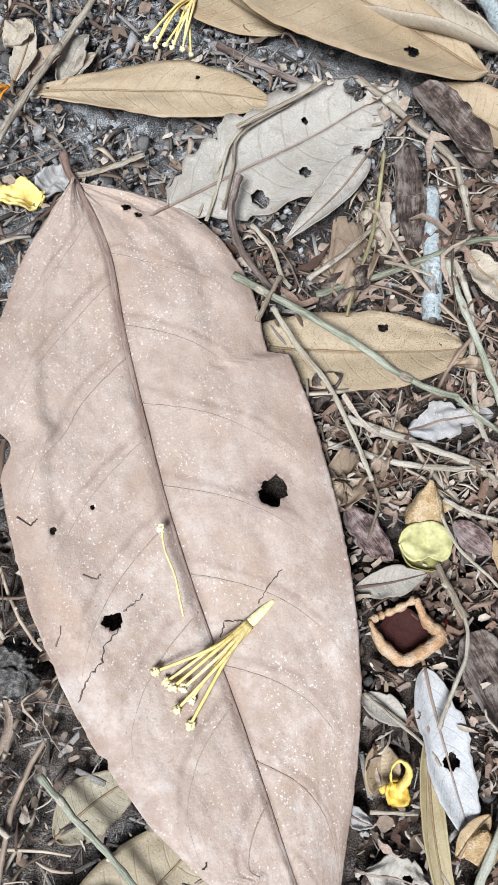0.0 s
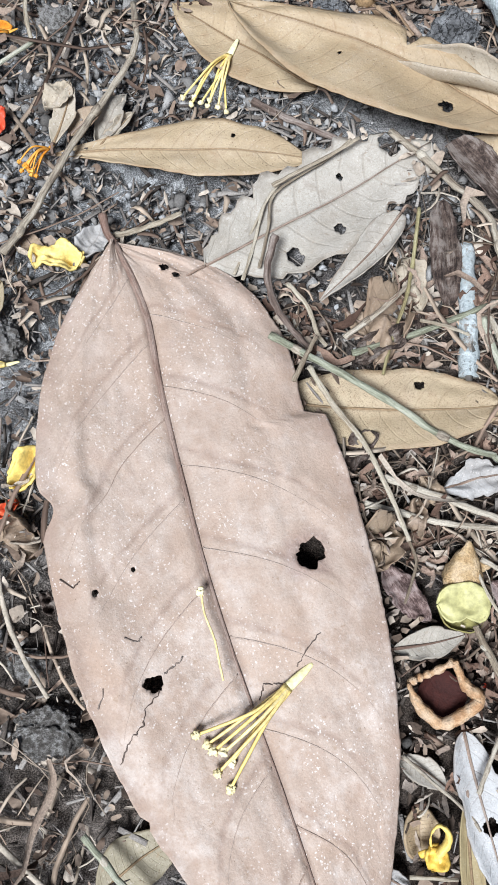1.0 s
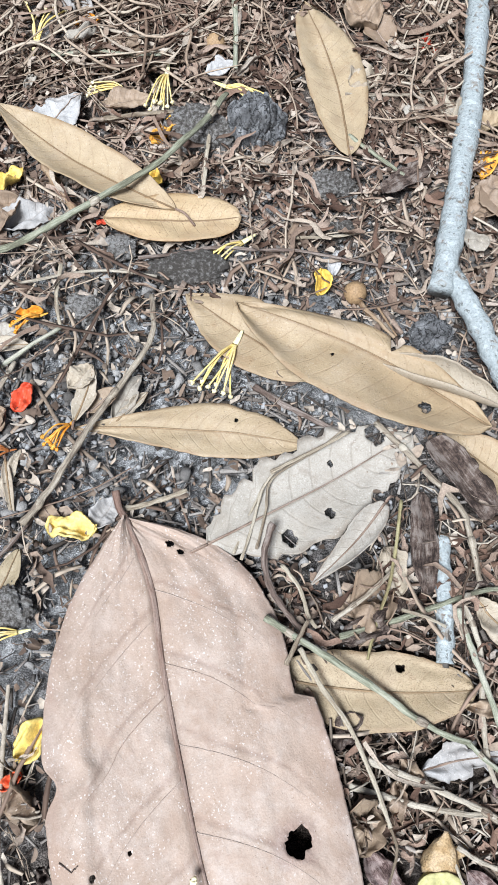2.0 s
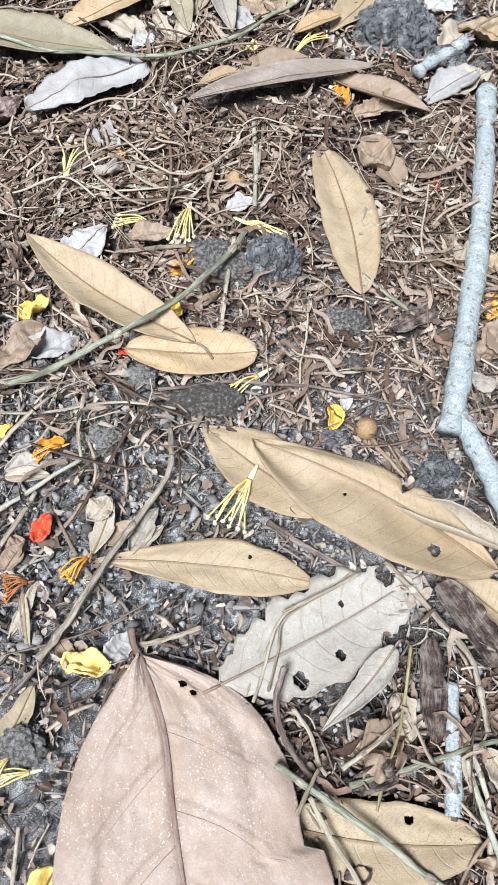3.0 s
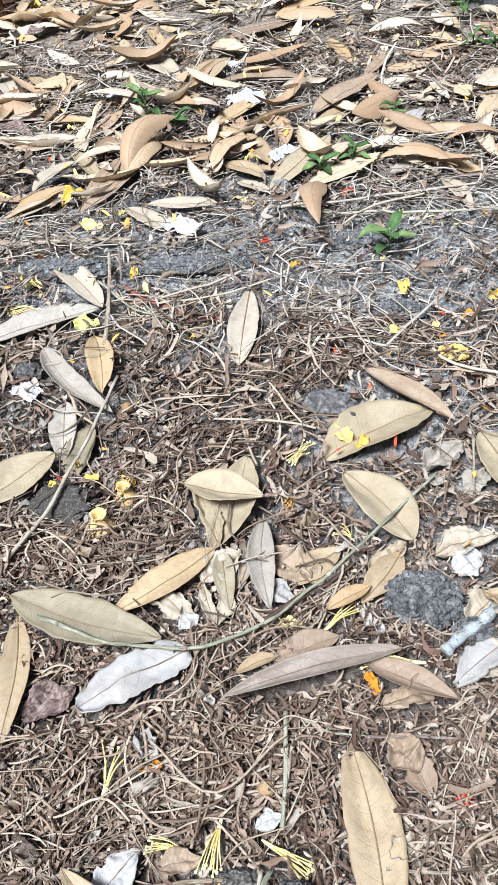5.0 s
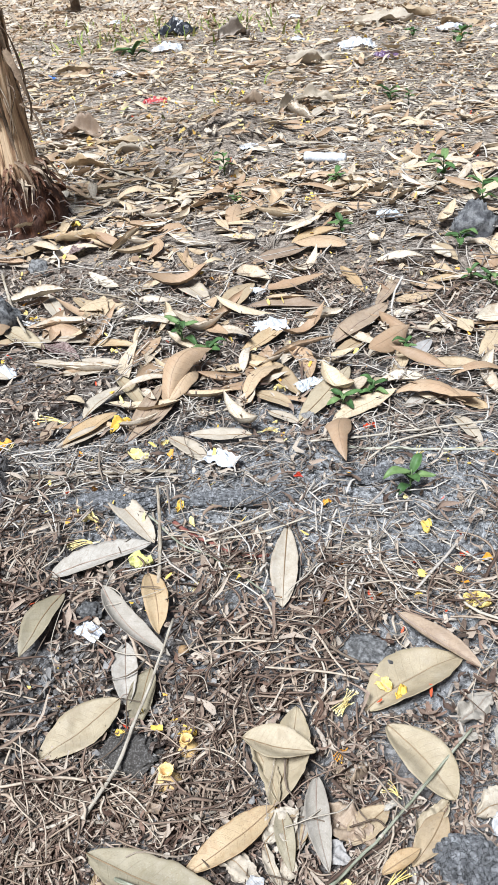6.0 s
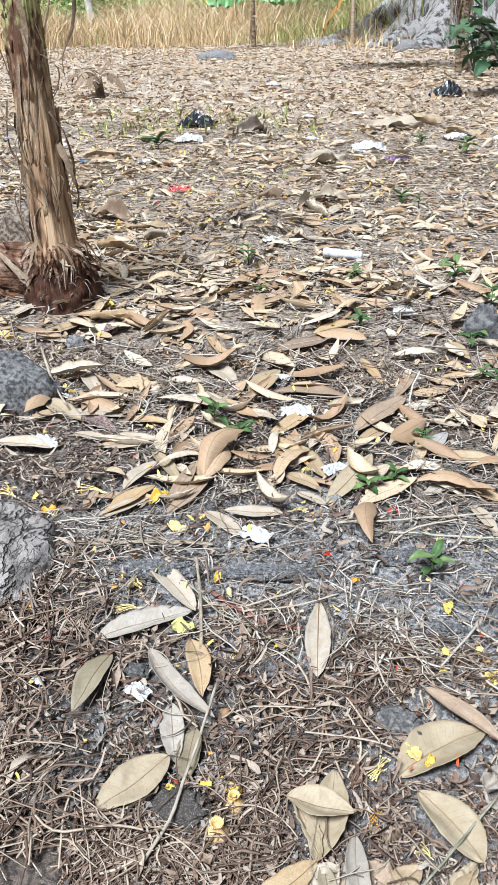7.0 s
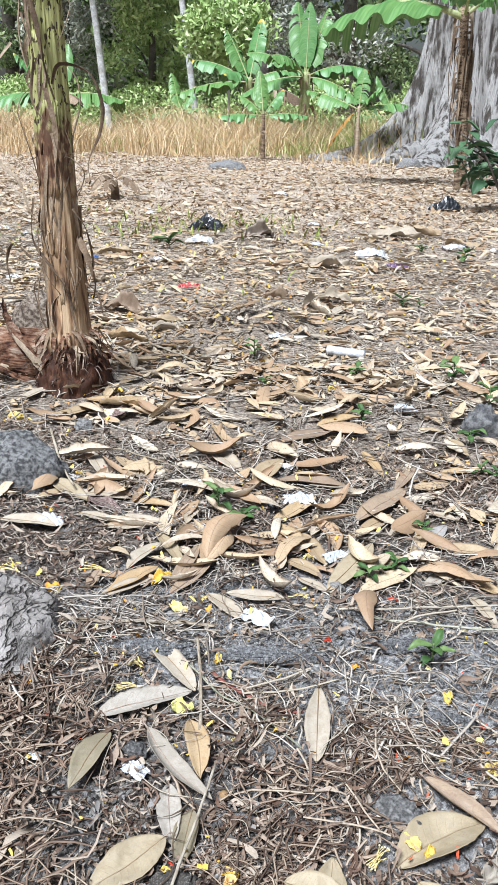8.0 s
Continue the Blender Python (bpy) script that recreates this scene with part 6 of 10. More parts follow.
stamen_cluster(0.0747, 0.6882, -119, 0.0136, n=5, spread=40, shade="orange")
stamen_cluster(-0.1909, 0.8937, -158, 0.0302, n=8, spread=26)
stamen_cluster(-0.0757, 0.8531, -97, 0.0168, n=7, spread=40)
stamen_cluster(0.1177, 1.0646, 63, 0.0227, n=6, spread=50)
stamen_cluster(0.1478, 1.0739, 23, 0.0258, n=5, spread=18)
stamen_cluster(-0.3564, 1.0712, -112, 0.025, n=8, spread=40)
stamen_cluster(-0.3087, 1.1115, 173, 0.0431, n=5, spread=20)
stamen_cluster(-0.4237, 1.0772, 159, 0.0388, n=7, spread=50)
stamen_cluster(-0.0686, 1.1101, 7, 0.0256, n=6, spread=14)
stamen_cluster(-0.0902, 1.1934, -95, 0.0239, n=6, spread=50, shade="orange")
stamen_cluster(0.0746, 0.7322, -123, 0.0195, n=5, spread=40)
petal(0.0643, 0.183, 0.013, turn=60)
petal(0.0626, 0.2513, 0.0147, turn=10)
petal(0.0081, 0.3996, 0.0133, turn=35)
petal(0.0681, 0.4065, 0.0119, turn=80)
petal(0.1424, 0.3659, 0.0102, turn=95)
petal(0.0113, 0.3373, 0.0079, turn=50)
petal(0.2072, 0.4269, 0.0138, turn=80, shade="orange")
petal(0.0832, 0.5858, 0.0111, turn=0)
petal(0.1341, 0.5525, 0.0126, turn=120, shade="orange")
petal(0.0686, 0.4357, 0.0156, turn=60, shade="orange")
petal(0.0257, 0.4896, 0.0104, turn=10, shade="orange")
petal(0.0363, 0.2987, 0.0104, turn=70, shade="red")
petal(0.0969, 0.7493, 0.0165, turn=150)
petal(0.111, 0.7414, 0.0140, turn=70)
petal(0.1818, 0.4972, 0.01, turn=20, shade="red")
petal(0.0518, 0.3829, 0.006, turn=20, shade="red")
petal(0.0598, 0.171, 0.0066, turn=40, shade="red")
petal(0.0317, 0.3334, 0.0092, turn=20, shade="orange")
petal(0.2121, 0.1535, 0.0065, turn=80, shade="orange")
petal(-0.125, 0.9594, 0.0141, turn=80)
petal(-0.1414, 0.8684, 0.0221, turn=0, shade="lime")
petal(-0.0988, 0.6767, 0.0082, turn=0)
petal(0.0418, 0.8368, 0.0114, turn=70, shade="orange")
petal(0.1324, 0.9518, 0.0135, turn=90)
petal(0.166, 0.9127, 0.008, turn=10, shade="red")
petal(0.1856, 0.9055, 0.0109, turn=0, shade="orange")
petal(0.2096, 0.9315, 0.0141, turn=0)
petal(0.1731, 0.8441, 0.0215, turn=0)
petal(-0.2088, 0.9168, 0.0159, turn=0)
petal(0.0504, 0.8875, 0.0099, turn=0,shade="orange")
petal(0.0297, 0.971, 0.0101, turn=40, shade="orange")
petal(-0.2535, 0.965, 0.0079, turn=0, shade="red")
petal(-0.2702, 0.8241, 0.008, turn=0, shade="red")
petal(-0.238, 1.102, 0.0254, turn=40)
petal(-0.3708, 1.05, 0.0219, turn=60, shade="orange")
petal(-0.1713, 1.0693, 0.0101, turn=60)
petal(-0.3119, 1.3057, 0.0142, turn=10)
petal(-0.4832, 1.4091, 0.0155, turn=10)
petal(-0.1985, 1.0474, 0.0213, turn=0)
petal(0.0649, 1.124, 0.0146, turn=0, shade="red")
petal(-0.0067, 1.0216, 0.0094, turn=0, shade="red")
petal(-0.0559, 1.2049, 0.0143, turn=0)
petal(0.0124, 1.1899, 0.0124, turn=0)
petal(0.0808, 1.1983, 0.0155, turn=0)
petal(-0.0474, 0.6821, 0.0137, turn=0)
petal(-0.7016, 1.6121, 0.0337, turn=0)
petal(-0.5385, 1.6865, 0.0231, turn=0)
petal(-0.5535, 1.7928, 0.0196, turn=0)
petal(-0.0558, 2.1614, 0.0197, turn=0)
petal(-0.1, 1.9268, 0.0253, turn=0)
petal(-0.4749, 2.0533, 0.0193, turn=0)
flower_cup(-0.0505, 0.6419, 0.018, turn=90)
flower_cup(-0.0432, 0.6712, 0.0157, turn=60)
round_bud(0.1565, 0.3629, 0.0097, stalk=-55)
round_bud(0.0854, 0.4901, 0.0098, stalk=None)
round_bud(-0.0711, 0.7647, 0.0099, stalk=None)


# ---- seed pods beside the big leaf ----
def roughen(bm, amount, scale, seed=0.0):
    """Lumpy relief along the normals."""
    bm.normal_update()
    for v in bm.verts:
        q = v.co * scale + Vector((seed, 0, 0))
        v.co += v.normal * amount * (noise.noise(q) + 0.6 * noise.noise(q * 2.7))


def pod_cone(x, y, size, flat=False):
    root = tagged(new("seed_pod"), "rough orange-brown conical pod piece", "seed pod", "seed pods")
    lay(root, x, y, 0, 0.002)
    FOOT.append((x - size * 0.5, y, 0.0, size, size))
    r = size * 0.56
    prof = [(r * 0.55, -0.02 * r), (r * 0.9, 0.0), (r, r * 0.12)] + [(r * (1 - 0.95 * q / 9) ** 0.85, r * (0.12 + (1.75 if not flat else 1.2) * q / 9)) for q in range(1, 10)]
    bm, rings = lathe(prof, 32, 0.12, x * 70)
    bm.faces.new(rings[-1])
    roughen(bm, r * 0.07, 5 / r, x * 9)
    for v in bm.verts:
        # the cone leans over, its tip away from the leaf
        a = radians(48)
        v.co = Vector((v.co.x * 0.92, v.co.y * math.cos(a) + v.co.z * math.sin(a) - r * 0.5, v.co.z * math.cos(a) - v.co.y * math.sin(a) * 0.5 + r * 0.45)) * 1.0
    part("body", bm, M["pod"], root)
    bm = bmesh.new()
    tube(bm, [(r * 0.6, 0, r * 0.4), (r * 1.0, r * 0.2, r * 0.4), (r * 1.25, r * 0.4, r * 0.25)], [r * 0.28, r * 0.26, r * 0.16], 10, 0.35, rough=0.2)
    part("stub", bm, M["pod"], root)


def pod_calyx(x, y, size):
    root = tagged(new("calyx"), "pale yellow-green fleshy flower calyx lying open", "calyx")
    FOOT.append((x - size * 0.5, y, 0.0, size, size))
    lay(root, x, y, 0, 0.003)
    r = size / 2
    bm, _ = lathe([(r * 0.3, 0), (r * 0.8, r * 0.12), (r * 0.98, r * 0.4), (r * 0.94, r * 0.5)], 24, 0.12, 3)
    part("underside", bm, M["calyx_under"], root, "olive-brown underside")
    me, _ = blade_mesh("inner_face", size * 0.98, size * 0.86, M["calyx"], fold=0.05, curl=0.35, bend=0.05, n=20, m=16, seed=4, thick=0.0006, wave=0.06, full=0.42, rag=0.2, nicks=((0.5, -1, 0.35, 0.25),))
    ob = new("inner_face", me)
    ob.parent = root
    ob.matrix_basis = pose(-r * 0.95, 0, r * 0.5, 0, 0, 4)


def pod_shell(x, y, size):
    root = tagged(new("pod_shell"), "open orange-brown pod shell with a dark hollow", "seed pod", "seed pods")
    lay(root, x, y, 0, 0.002)
    FOOT.append((x - size * 0.5, y, 0.0, size, size))
    r = size / 2
    rim = smooth_line([(-1.05 * r, 0.28 * r, 0.45 * r), (-0.72 * r, -0.30 * r, 0.34 * r), (-0.12 * r, -0.78 * r, 0.26 * r), (0.38 * r, -0.62 * r, 0.40 * r), (0.98 * r, -0.05 * r, 0.62 * r), (0.62 * r, 0.36 * r, 0.42 * r), (0.28 * r, 1.0 * r, 0.60 * r)], 8)
    bm = bmesh.new()
    wide = []
    for k in range(len(rim)):
        u = k / (len(rim) - 1)
        wide.append(r * (0.05 + 0.14 * min(1, u / 0.2) * min(1.0, (1.06 - u) / 0.3)) * (1 + 0.06 * math.sin(k * 1.3)))
    tube(bm, rim, wide, 14, 1.4)
    roughen(bm, r * 0.04, 6 / r, 2.0)
    part("shell", bm, M["pod_shell"], root)
    bm = bmesh.new()
    far = smooth_line([(0.28 * r, 0.98 * r, 0.5 * r), (-0.25 * r, 0.66 * r, 0.22 * r), (-0.7 * r, 0.46 * r, 0.22 * r), (-1.0 * r, 0.3 * r, 0.4 * r)], 6)
    tube(bm, far, [r * 0.11 * (1 + 0.3 * math.sin(k * 1.7)) for k in range(len(far))], 10, 1.6, rough=0.15)
    part("far_wall", bm, M["pod_shell"], root)
    bm, rings = lathe([(r * 0.1, -r * 0.06), (r * 0.45, -r * 0.03), (r * 0.66, r * 0.1), (r * 0.72, r * 0.26)], 24, 0.15, 2)
    part("hollow", bm, M["pod_dark"], root, "dark red-brown hollow, darkened further for its shade")


def pod_half(x, y, size):
    me, _ = blade_mesh("pod_husk", size, size * 0.85, LEAF["tan"], fold=0.1, curl=1.0, bend=-0.05, n=18, m=12, seed=9, thick=0.0006, wave=0.06, full=0.45, rag=0.2)
    ob = tagged(new("pod_husk", me), "cream-brown cupped pod husk", "seed pod", "seed pods")
    lay(ob, x - size * 0.1, y - size * 0.45, 95, 0.002)


def petal_loop(x, y, size):
    root = tagged(new("curled_petal"), "bright yellow petal curled into a loop", "petal")
    lay(root, x, y, 0, 0.004)
    r = size / 2
    FOOT.append((x - size * 0.5, y, 0.0, size, size * 1.2))
    bm = bmesh.new()
    pts = smooth_line([(-0.22 * r, -0.25 * r, 0.25 * r), (-0.34 * r, 0.2 * r, 0.6 * r), (-0.30 * r, 0.65 * r, 0.85 * r), (0.02 * r, 0.95 * r, 0.95 * r), (0.42 * r, 0.72 * r, 0.85 * r), (0.52 * r, 0.32 * r, 0.65 * r), (0.34 * r, -0.08 * r, 0.45 * r), (0.1 * r, -0.4 * r, 0.3 * r)], 5)
    n = len(pts)
    tube(bm, pts, [r * (0.05 + 0.27 * max(0.0, (k / n - 0.25)) ** 0.9) for k in range(n)], 12, 1.5)
    roughen(bm, r * 0.05, 3 / r, 1.0)
    part("loop", bm, M["yellow"], root)
    for k, (ax, ay, w) in enumerate(((-0.75, -0.55, 0.16), (0.35, -1.05, 0.14))):
        bm = bmesh.new()
        tube(bm, smooth_line([(0.1 * r, -0.3 * r, 0.3 * r), (ax * 0.6 * r, ay * 0.6 * r, 0.36 * r), (ax * r, ay * r, 0.2 * r)], 5), [w * r * q for q in (1.3, 1.2, 1.1, 1.0, 1.0, 0.95, 0.9, 0.95, 1.0, 1.05, 0.8)], 10, 0.55)
        roughen(bm, r * 0.05, 3 / r, 4.0 + k)
        part("lobe", bm, M["yellow"], root)
    me, _ = blade_mesh("limb", size * 0.55, size * 0.62, M["yellow"], fold=0.3, curl=0.8, bend=0.05, n=14, m=10, seed=31, thick=0.0008, wave=0.12, full=0.4, rag=0.4)
    ob = new("limb", me)
    ob.parent = root
    ob.matrix_basis = pose(r * 0.15, -r * 0.1, r * 0.2, 0, 0, -112)


def lone_stamen():
    root = tagged(new("stamen"), "single thin yellow stamen lying on the large leaf", "flower")
    line = smooth_line(LONE, 6)
    bm = bmesh.new()
    tube(bm, line, [0.0003] * len(line), 6)
    part("filament", bm, M["filament"], root)
    bm = bmesh.new()
    bmesh.ops.create_icosphere(bm, subdivisions=3, radius=0.0010)
    for v in bm.verts:
        v.co = v.co * (1 + 0.9 * noise.noise(v.co * 1700)) + line[0]
    part("anther", bm, M["anther"], root)


LONE = [(0.1188, 0.151, 0.0175), (0.1203, 0.1453, 0.0175), (0.1234, 0.1391, 0.0175), (0.1251, 0.1335, 0.0175), (0.1265, 0.1291, 0.0175)]
lone_stamen()
pod_cone(0.1899, 0.164, 0.0119)
pod_calyx(0.1895, 0.1533, 0.0148)
pod_shell(0.1838, 0.1294, 0.0177)
petal_loop(0.183, 0.0929, 0.0106)
pod_half(0.1812, 0.0941, 0.0127)
pod_cone(0.2037, 0.0809, 0.0094, flat=True)
petal(0.1937, 0.1315, 0.0036, turn=50, shade="red")


# ---- stems and twigs ----
STEM_LABELS = {"green_stem": "thin grey-green grass stem with nodes", "dry_stem": "thin dry grey-brown plant stem", "yellow_stem": "thin yellowish plant stem", "straw": "pale flattened dry straw",
               "dark_stalk": "thin dark brown dry stalk", "red_stalk": "dark red curled dry stalk", "bark_stick": "short brown stick lying on a leaf"}


def stem(points, radius, kind):
    """A stem along points, with a swollen node here and there."""
    root = tagged(new("plant_stem" if kind != "bark_stick" else "stick"), STEM_LABELS[kind], "stem", "plant stems")
    base = Vector(points[0])
    root.location = base
    line = [p - base + Vector((0, 0, 0.6 * float(height(p.x, p.y)))) for p in smooth_line(points, 6)]
    bm = bmesh.new()
    radius = max(radius * 0.8, 0.0005)
    line = [p + Vector((rnd.uniform(-1, 1), rnd.uniform(-1, 1), rnd.uniform(-0.5, 0.5))) * radius * 0.16 for p in line]
    tube(bm, line, [radius * (1 + 0.10 * math.sin(k * 1.9)) * (1 - 0.25 * k / len(line)) for k in range(len(line))], 10, 0.5 if kind == "straw" else 0.8, rough=0.10)
    part("stalk", bm, M[kind], root)
    if kind in ("green_stem", "dry_stem"):
        k = 4
        while k < len(line) - 2:
            bm = bmesh.new()
            d = (line[k + 1] - line[k]).normalized()
            tube(bm, [line[k] - d * radius * 1.6, line[k] - d * radius * 0.5, line[k] + d * radius * 0.6, line[k] + d * radius * 1.6], [radius * 0.85, radius * 1.14, radius * 1.08, radius * 0.8], 10, 0.85, rough=0.08)
            part("node", bm, M["dry_stem"], root)
            k += rnd.randint(11, 18)
    return root


stem([(0.1316, 0.2264, 0.012), (0.1464, 0.2191, 0.012), (0.1696, 0.2073, 0.011), (0.1851, 0.199, 0.01), (0.198, 0.1952, 0.009)], 0.0015, "green_stem")
stem([(0.1972, 0.1955, 0.009), (0.2038, 0.1904, 0.008), (0.213, 0.185, 0.006)], 0.0011, "green_stem")
stem([(0.1562, 0.2235, 0.009), (0.1724, 0.2296, 0.009), (0.1889, 0.2368, 0.009), (0.2022, 0.2422, 0.009), (0.2156, 0.2442, 0.009)], 0.0013, "green_stem")
stem([(0.1931, 0.2356, 0.009), (0.1975, 0.225, 0.009), (0.2037, 0.2096, 0.009), (0.2114, 0.1898, 0.009)], 0.0015, "green_stem")
stem([(0.166, 0.1876, 0.007), (0.1803, 0.1841, 0.007), (0.1946, 0.1794, 0.007), (0.2058, 0.1753, 0.007)], 0.0014, "dry_stem")
stem([(0.1609, 0.1801, 0.005), (0.1793, 0.1769, 0.005), (0.1967, 0.1755, 0.005), (0.2045, 0.1757, 0.005)], 0.0013, "dry_stem")
stem([(0.2045, 0.1757, 0.005), (0.21, 0.1728, 0.005), (0.217, 0.1701, 0.005)], 0.0011, "dry_stem")
stem([(0.1931, 0.2434, 0.005), (0.2016, 0.2254, 0.005), (0.2025, 0.2059, 0.005), (0.2046, 0.1906, 0.005), (0.2108, 0.1729, 0.005)], 0.0013, "dry_stem")
stem([(0.1657, 0.3028, 0.004), (0.1811, 0.2864, 0.006), (0.194, 0.2707, 0.008), (0.1973, 0.2598, 0.01), (0.2, 0.2448, 0.01)], 0.0016, "dry_stem")
stem([(0.1436, 0.2185, 0.009), (0.1504, 0.2085, 0.009), (0.1606, 0.1963, 0.009), (0.1694, 0.1804, 0.009), (0.1741, 0.1695, 0.009)], 0.0011, "straw")
stem([(0.1741, 0.1695, 0.009), (0.1761, 0.1633, 0.009), (0.1731, 0.1523, 0.009)], 0.0006, "straw")
stem([(0.1535, 0.2282, 0.009), (0.1639, 0.2372, 0.009), (0.1745, 0.2483, 0.009)], 0.0012, "dry_stem")
stem([(0.1743, 0.2709, 0.01), (0.173, 0.2542, 0.01), (0.1711, 0.2409, 0.01), (0.1674, 0.2278, 0.01), (0.1653, 0.217, 0.01)], 0.0008, "yellow_stem")
stem([(0.1316, 0.2569, 0.016), (0.1298, 0.2468, 0.014), (0.1331, 0.2358, 0.011), (0.1412, 0.227, 0.008), (0.1447, 0.2241, 0.007)], 0.0015, "dark_stalk")
stem([(0.1222, 0.2455, 0.009), (0.1247, 0.2572, 0.009), (0.1271, 0.2712, 0.009), (0.1325, 0.2807, 0.009)], 0.0007, "straw")
stem([(0.1194, 0.2478, 0.008), (0.1234, 0.2617, 0.008), (0.1277, 0.274, 0.008)], 0.0005, "straw")
stem([(0.127, 0.2497, 0.009), (0.1289, 0.2634, 0.009), (0.1302, 0.2754, 0.009), (0.1461, 0.2889, 0.009), (0.1529, 0.2956, 0.009)], 0.0005, "straw")
stem([(0.1103, 0.2536, 0.007), (0.1163, 0.2638, 0.007), (0.1259, 0.2746, 0.007)], 0.0005, "straw")
stem([(0.1293, 0.2769, 0.011), (0.141, 0.2849, 0.011), (0.1554, 0.2946, 0.011)], 0.001, "straw")
stem([(0.1358, 0.2452, 0.008), (0.1421, 0.2381, 0.008), (0.146, 0.2291, 0.008), (0.1487, 0.2257, 0.008)], 0.001, "straw")
stem([(0.1396, 0.2121, 0.013), (0.143, 0.221, 0.013), (0.1456, 0.2266, 0.013)], 0.001, "straw")
stem([(0.0798, 0.2609, 0.006), (0.0899, 0.2646, 0.006), (0.1007, 0.2698, 0.006)], 0.0014, "straw")
stem([(0.175, 0.2331, 0.013), (0.1824, 0.2313, 0.013), (0.1889, 0.2287, 0.013)], 0.0008, "straw")
stem([(0.0472, 0.2506, 0.008), (0.054, 0.2641, 0.008), (0.0625, 0.2869, 0.008), (0.0715, 0.307, 0.008), (0.0801, 0.3284, 0.008), (0.0769, 0.3471, 0.008)], 0.0017, "dry_stem")
stem([(0.0928, 0.0881, 0.008), (0.1028, 0.0791, 0.008), (0.1131, 0.071, 0.008), (0.1234, 0.0619, 0.008), (0.132, 0.0529, 0.008), (0.1363, 0.0485, 0.008)], 0.0012, "green_stem")
stem([(0.1923, 0.1064, 0.009), (0.1956, 0.1158, 0.009), (0.199, 0.1242, 0.009), (0.199, 0.1339, 0.009), (0.1934, 0.1428, 0.009)], 0.0008, "dry_stem")
stem([(0.199, 0.1339, 0.009), (0.1933, 0.1449, 0.009), (0.1919, 0.1477, 0.009)], 0.0013, "straw")
stem([(0.199, 0.0565, 0.009), (0.2029, 0.073, 0.009), (0.2088, 0.0856, 0.009), (0.2142, 0.0947, 0.009)], 0.0017, "green_stem")
stem([(0.187, 0.0814, 0.006), (0.1937, 0.0731, 0.006), (0.2003, 0.0638, 0.006)], 0.0005, "straw")
stem([(0.1762, 0.0853, 0.007), (0.1882, 0.0856, 0.007)], 0.0007, "straw")
stem([(0.1945, 0.1664, 0.006), (0.2033, 0.1623, 0.006), (0.2148, 0.1607, 0.006)], 0.001, "dry_stem")
stem([(0.1929, 0.163, 0.007), (0.198, 0.1528, 0.007), (0.2058, 0.1459, 0.007), (0.2128, 0.1391, 0.007)], 0.0004, "straw")
stem([(0.1741, 0.1134, 0.005), (0.1826, 0.1071, 0.005), (0.191, 0.1009, 0.005), (0.1937, 0.0971, 0.005)], 0.0005, "dry_stem")
stem([(-0.004, 0.3534, 0.006), (0.0114, 0.3601, 0.007), (0.0292, 0.3693, 0.01), (0.0484, 0.3855, 0.014), (0.0699, 0.4055, 0.016), (0.0868, 0.4305, 0.014), (0.0951, 0.4499, 0.012)], 0.002, "green_stem")
stem([(-0.065, 0.5654, 0.014), (-0.0409, 0.5596, 0.014), (-0.0173, 0.5539, 0.014), (0.0095, 0.5535, 0.014), (0.0385, 0.5574, 0.014), (0.0702, 0.5782, 0.014), (0.0872, 0.5987, 0.014), (0.1109, 0.6294, 0.014), (0.1393, 0.6716, 0.014), (0.164, 0.7083, 0.014)], 0.0016, "green_stem")
stem([(0.0894, 0.5293, 0.009), (0.0941, 0.4986, 0.009), (0.0968, 0.4699, 0.009)], 0.0017, "green_stem")
stem([(0.0129, 0.298, 0.008), (0.0254, 0.3089, 0.008), (0.0468, 0.3281, 0.008)], 0.0013, "green_stem")
stem([(0.0179, 0.2802, 0.007), (0.0248, 0.2943, 0.007), (0.031, 0.3125, 0.007)], 0.0015, "dry_stem")
stem([(0.0139, 0.4682, 0.008), (0.033, 0.4723, 0.008), (0.0624, 0.4757, 0.008)], 0.0011, "green_stem")
stem([(0.1493, 0.4367, 0.006), (0.1616, 0.4262, 0.006), (0.1735, 0.4174, 0.006)], 0.0013, "green_stem")
stem([(0.1482, 0.4325, 0.006), (0.1527, 0.4201, 0.006), (0.1565, 0.408, 0.006)], 0.001, "dark_stalk")
stem([(0.0215, 0.4104, 0.006), (0.0313, 0.396, 0.006), (0.04, 0.3857, 0.006)], 0.0025, "bark_stick")
stem([(0.0689, 0.3654, 0.006), (0.0923, 0.3727, 0.006), (0.1165, 0.3756, 0.006), (0.1459, 0.3764, 0.006), (0.174, 0.372, 0.006)], 0.001, "dark_stalk")
stem([(0.1307, 0.3828, 0.006), (0.1454, 0.386, 0.006), (0.1589, 0.3897, 0.006)], 0.001, "straw")
stem([(0.0426, 0.4371, 0.006), (0.0634, 0.4431, 0.006), (0.0822, 0.4459, 0.006)], 0.0016, "straw")
stem([(0.1466, 0.46, 0.008), (0.174, 0.4631, 0.008), (0.1989, 0.4716, 0.008)], 0.0011, "dry_stem")
stem([(0.0949, 0.5302, 0.007), (0.1138, 0.5224, 0.007), (0.1318, 0.5232, 0.007)], 0.0009, "green_stem")
stem([(0.1318, 0.5223, 0.007), (0.1616, 0.5279, 0.007), (0.1916, 0.5284, 0.007)], 0.0012, "dark_stalk")
stem([(0.0015, 0.3436, 0.007), (0.0271, 0.3464, 0.007), (0.0538, 0.3556, 0.007), (0.0775, 0.3576, 0.007)], 0.0009, "dry_stem")
stem([(0.0409, 0.3548, 0.009), (0.0421, 0.3391, 0.009), (0.046, 0.327, 0.009)], 0.0011, "straw")
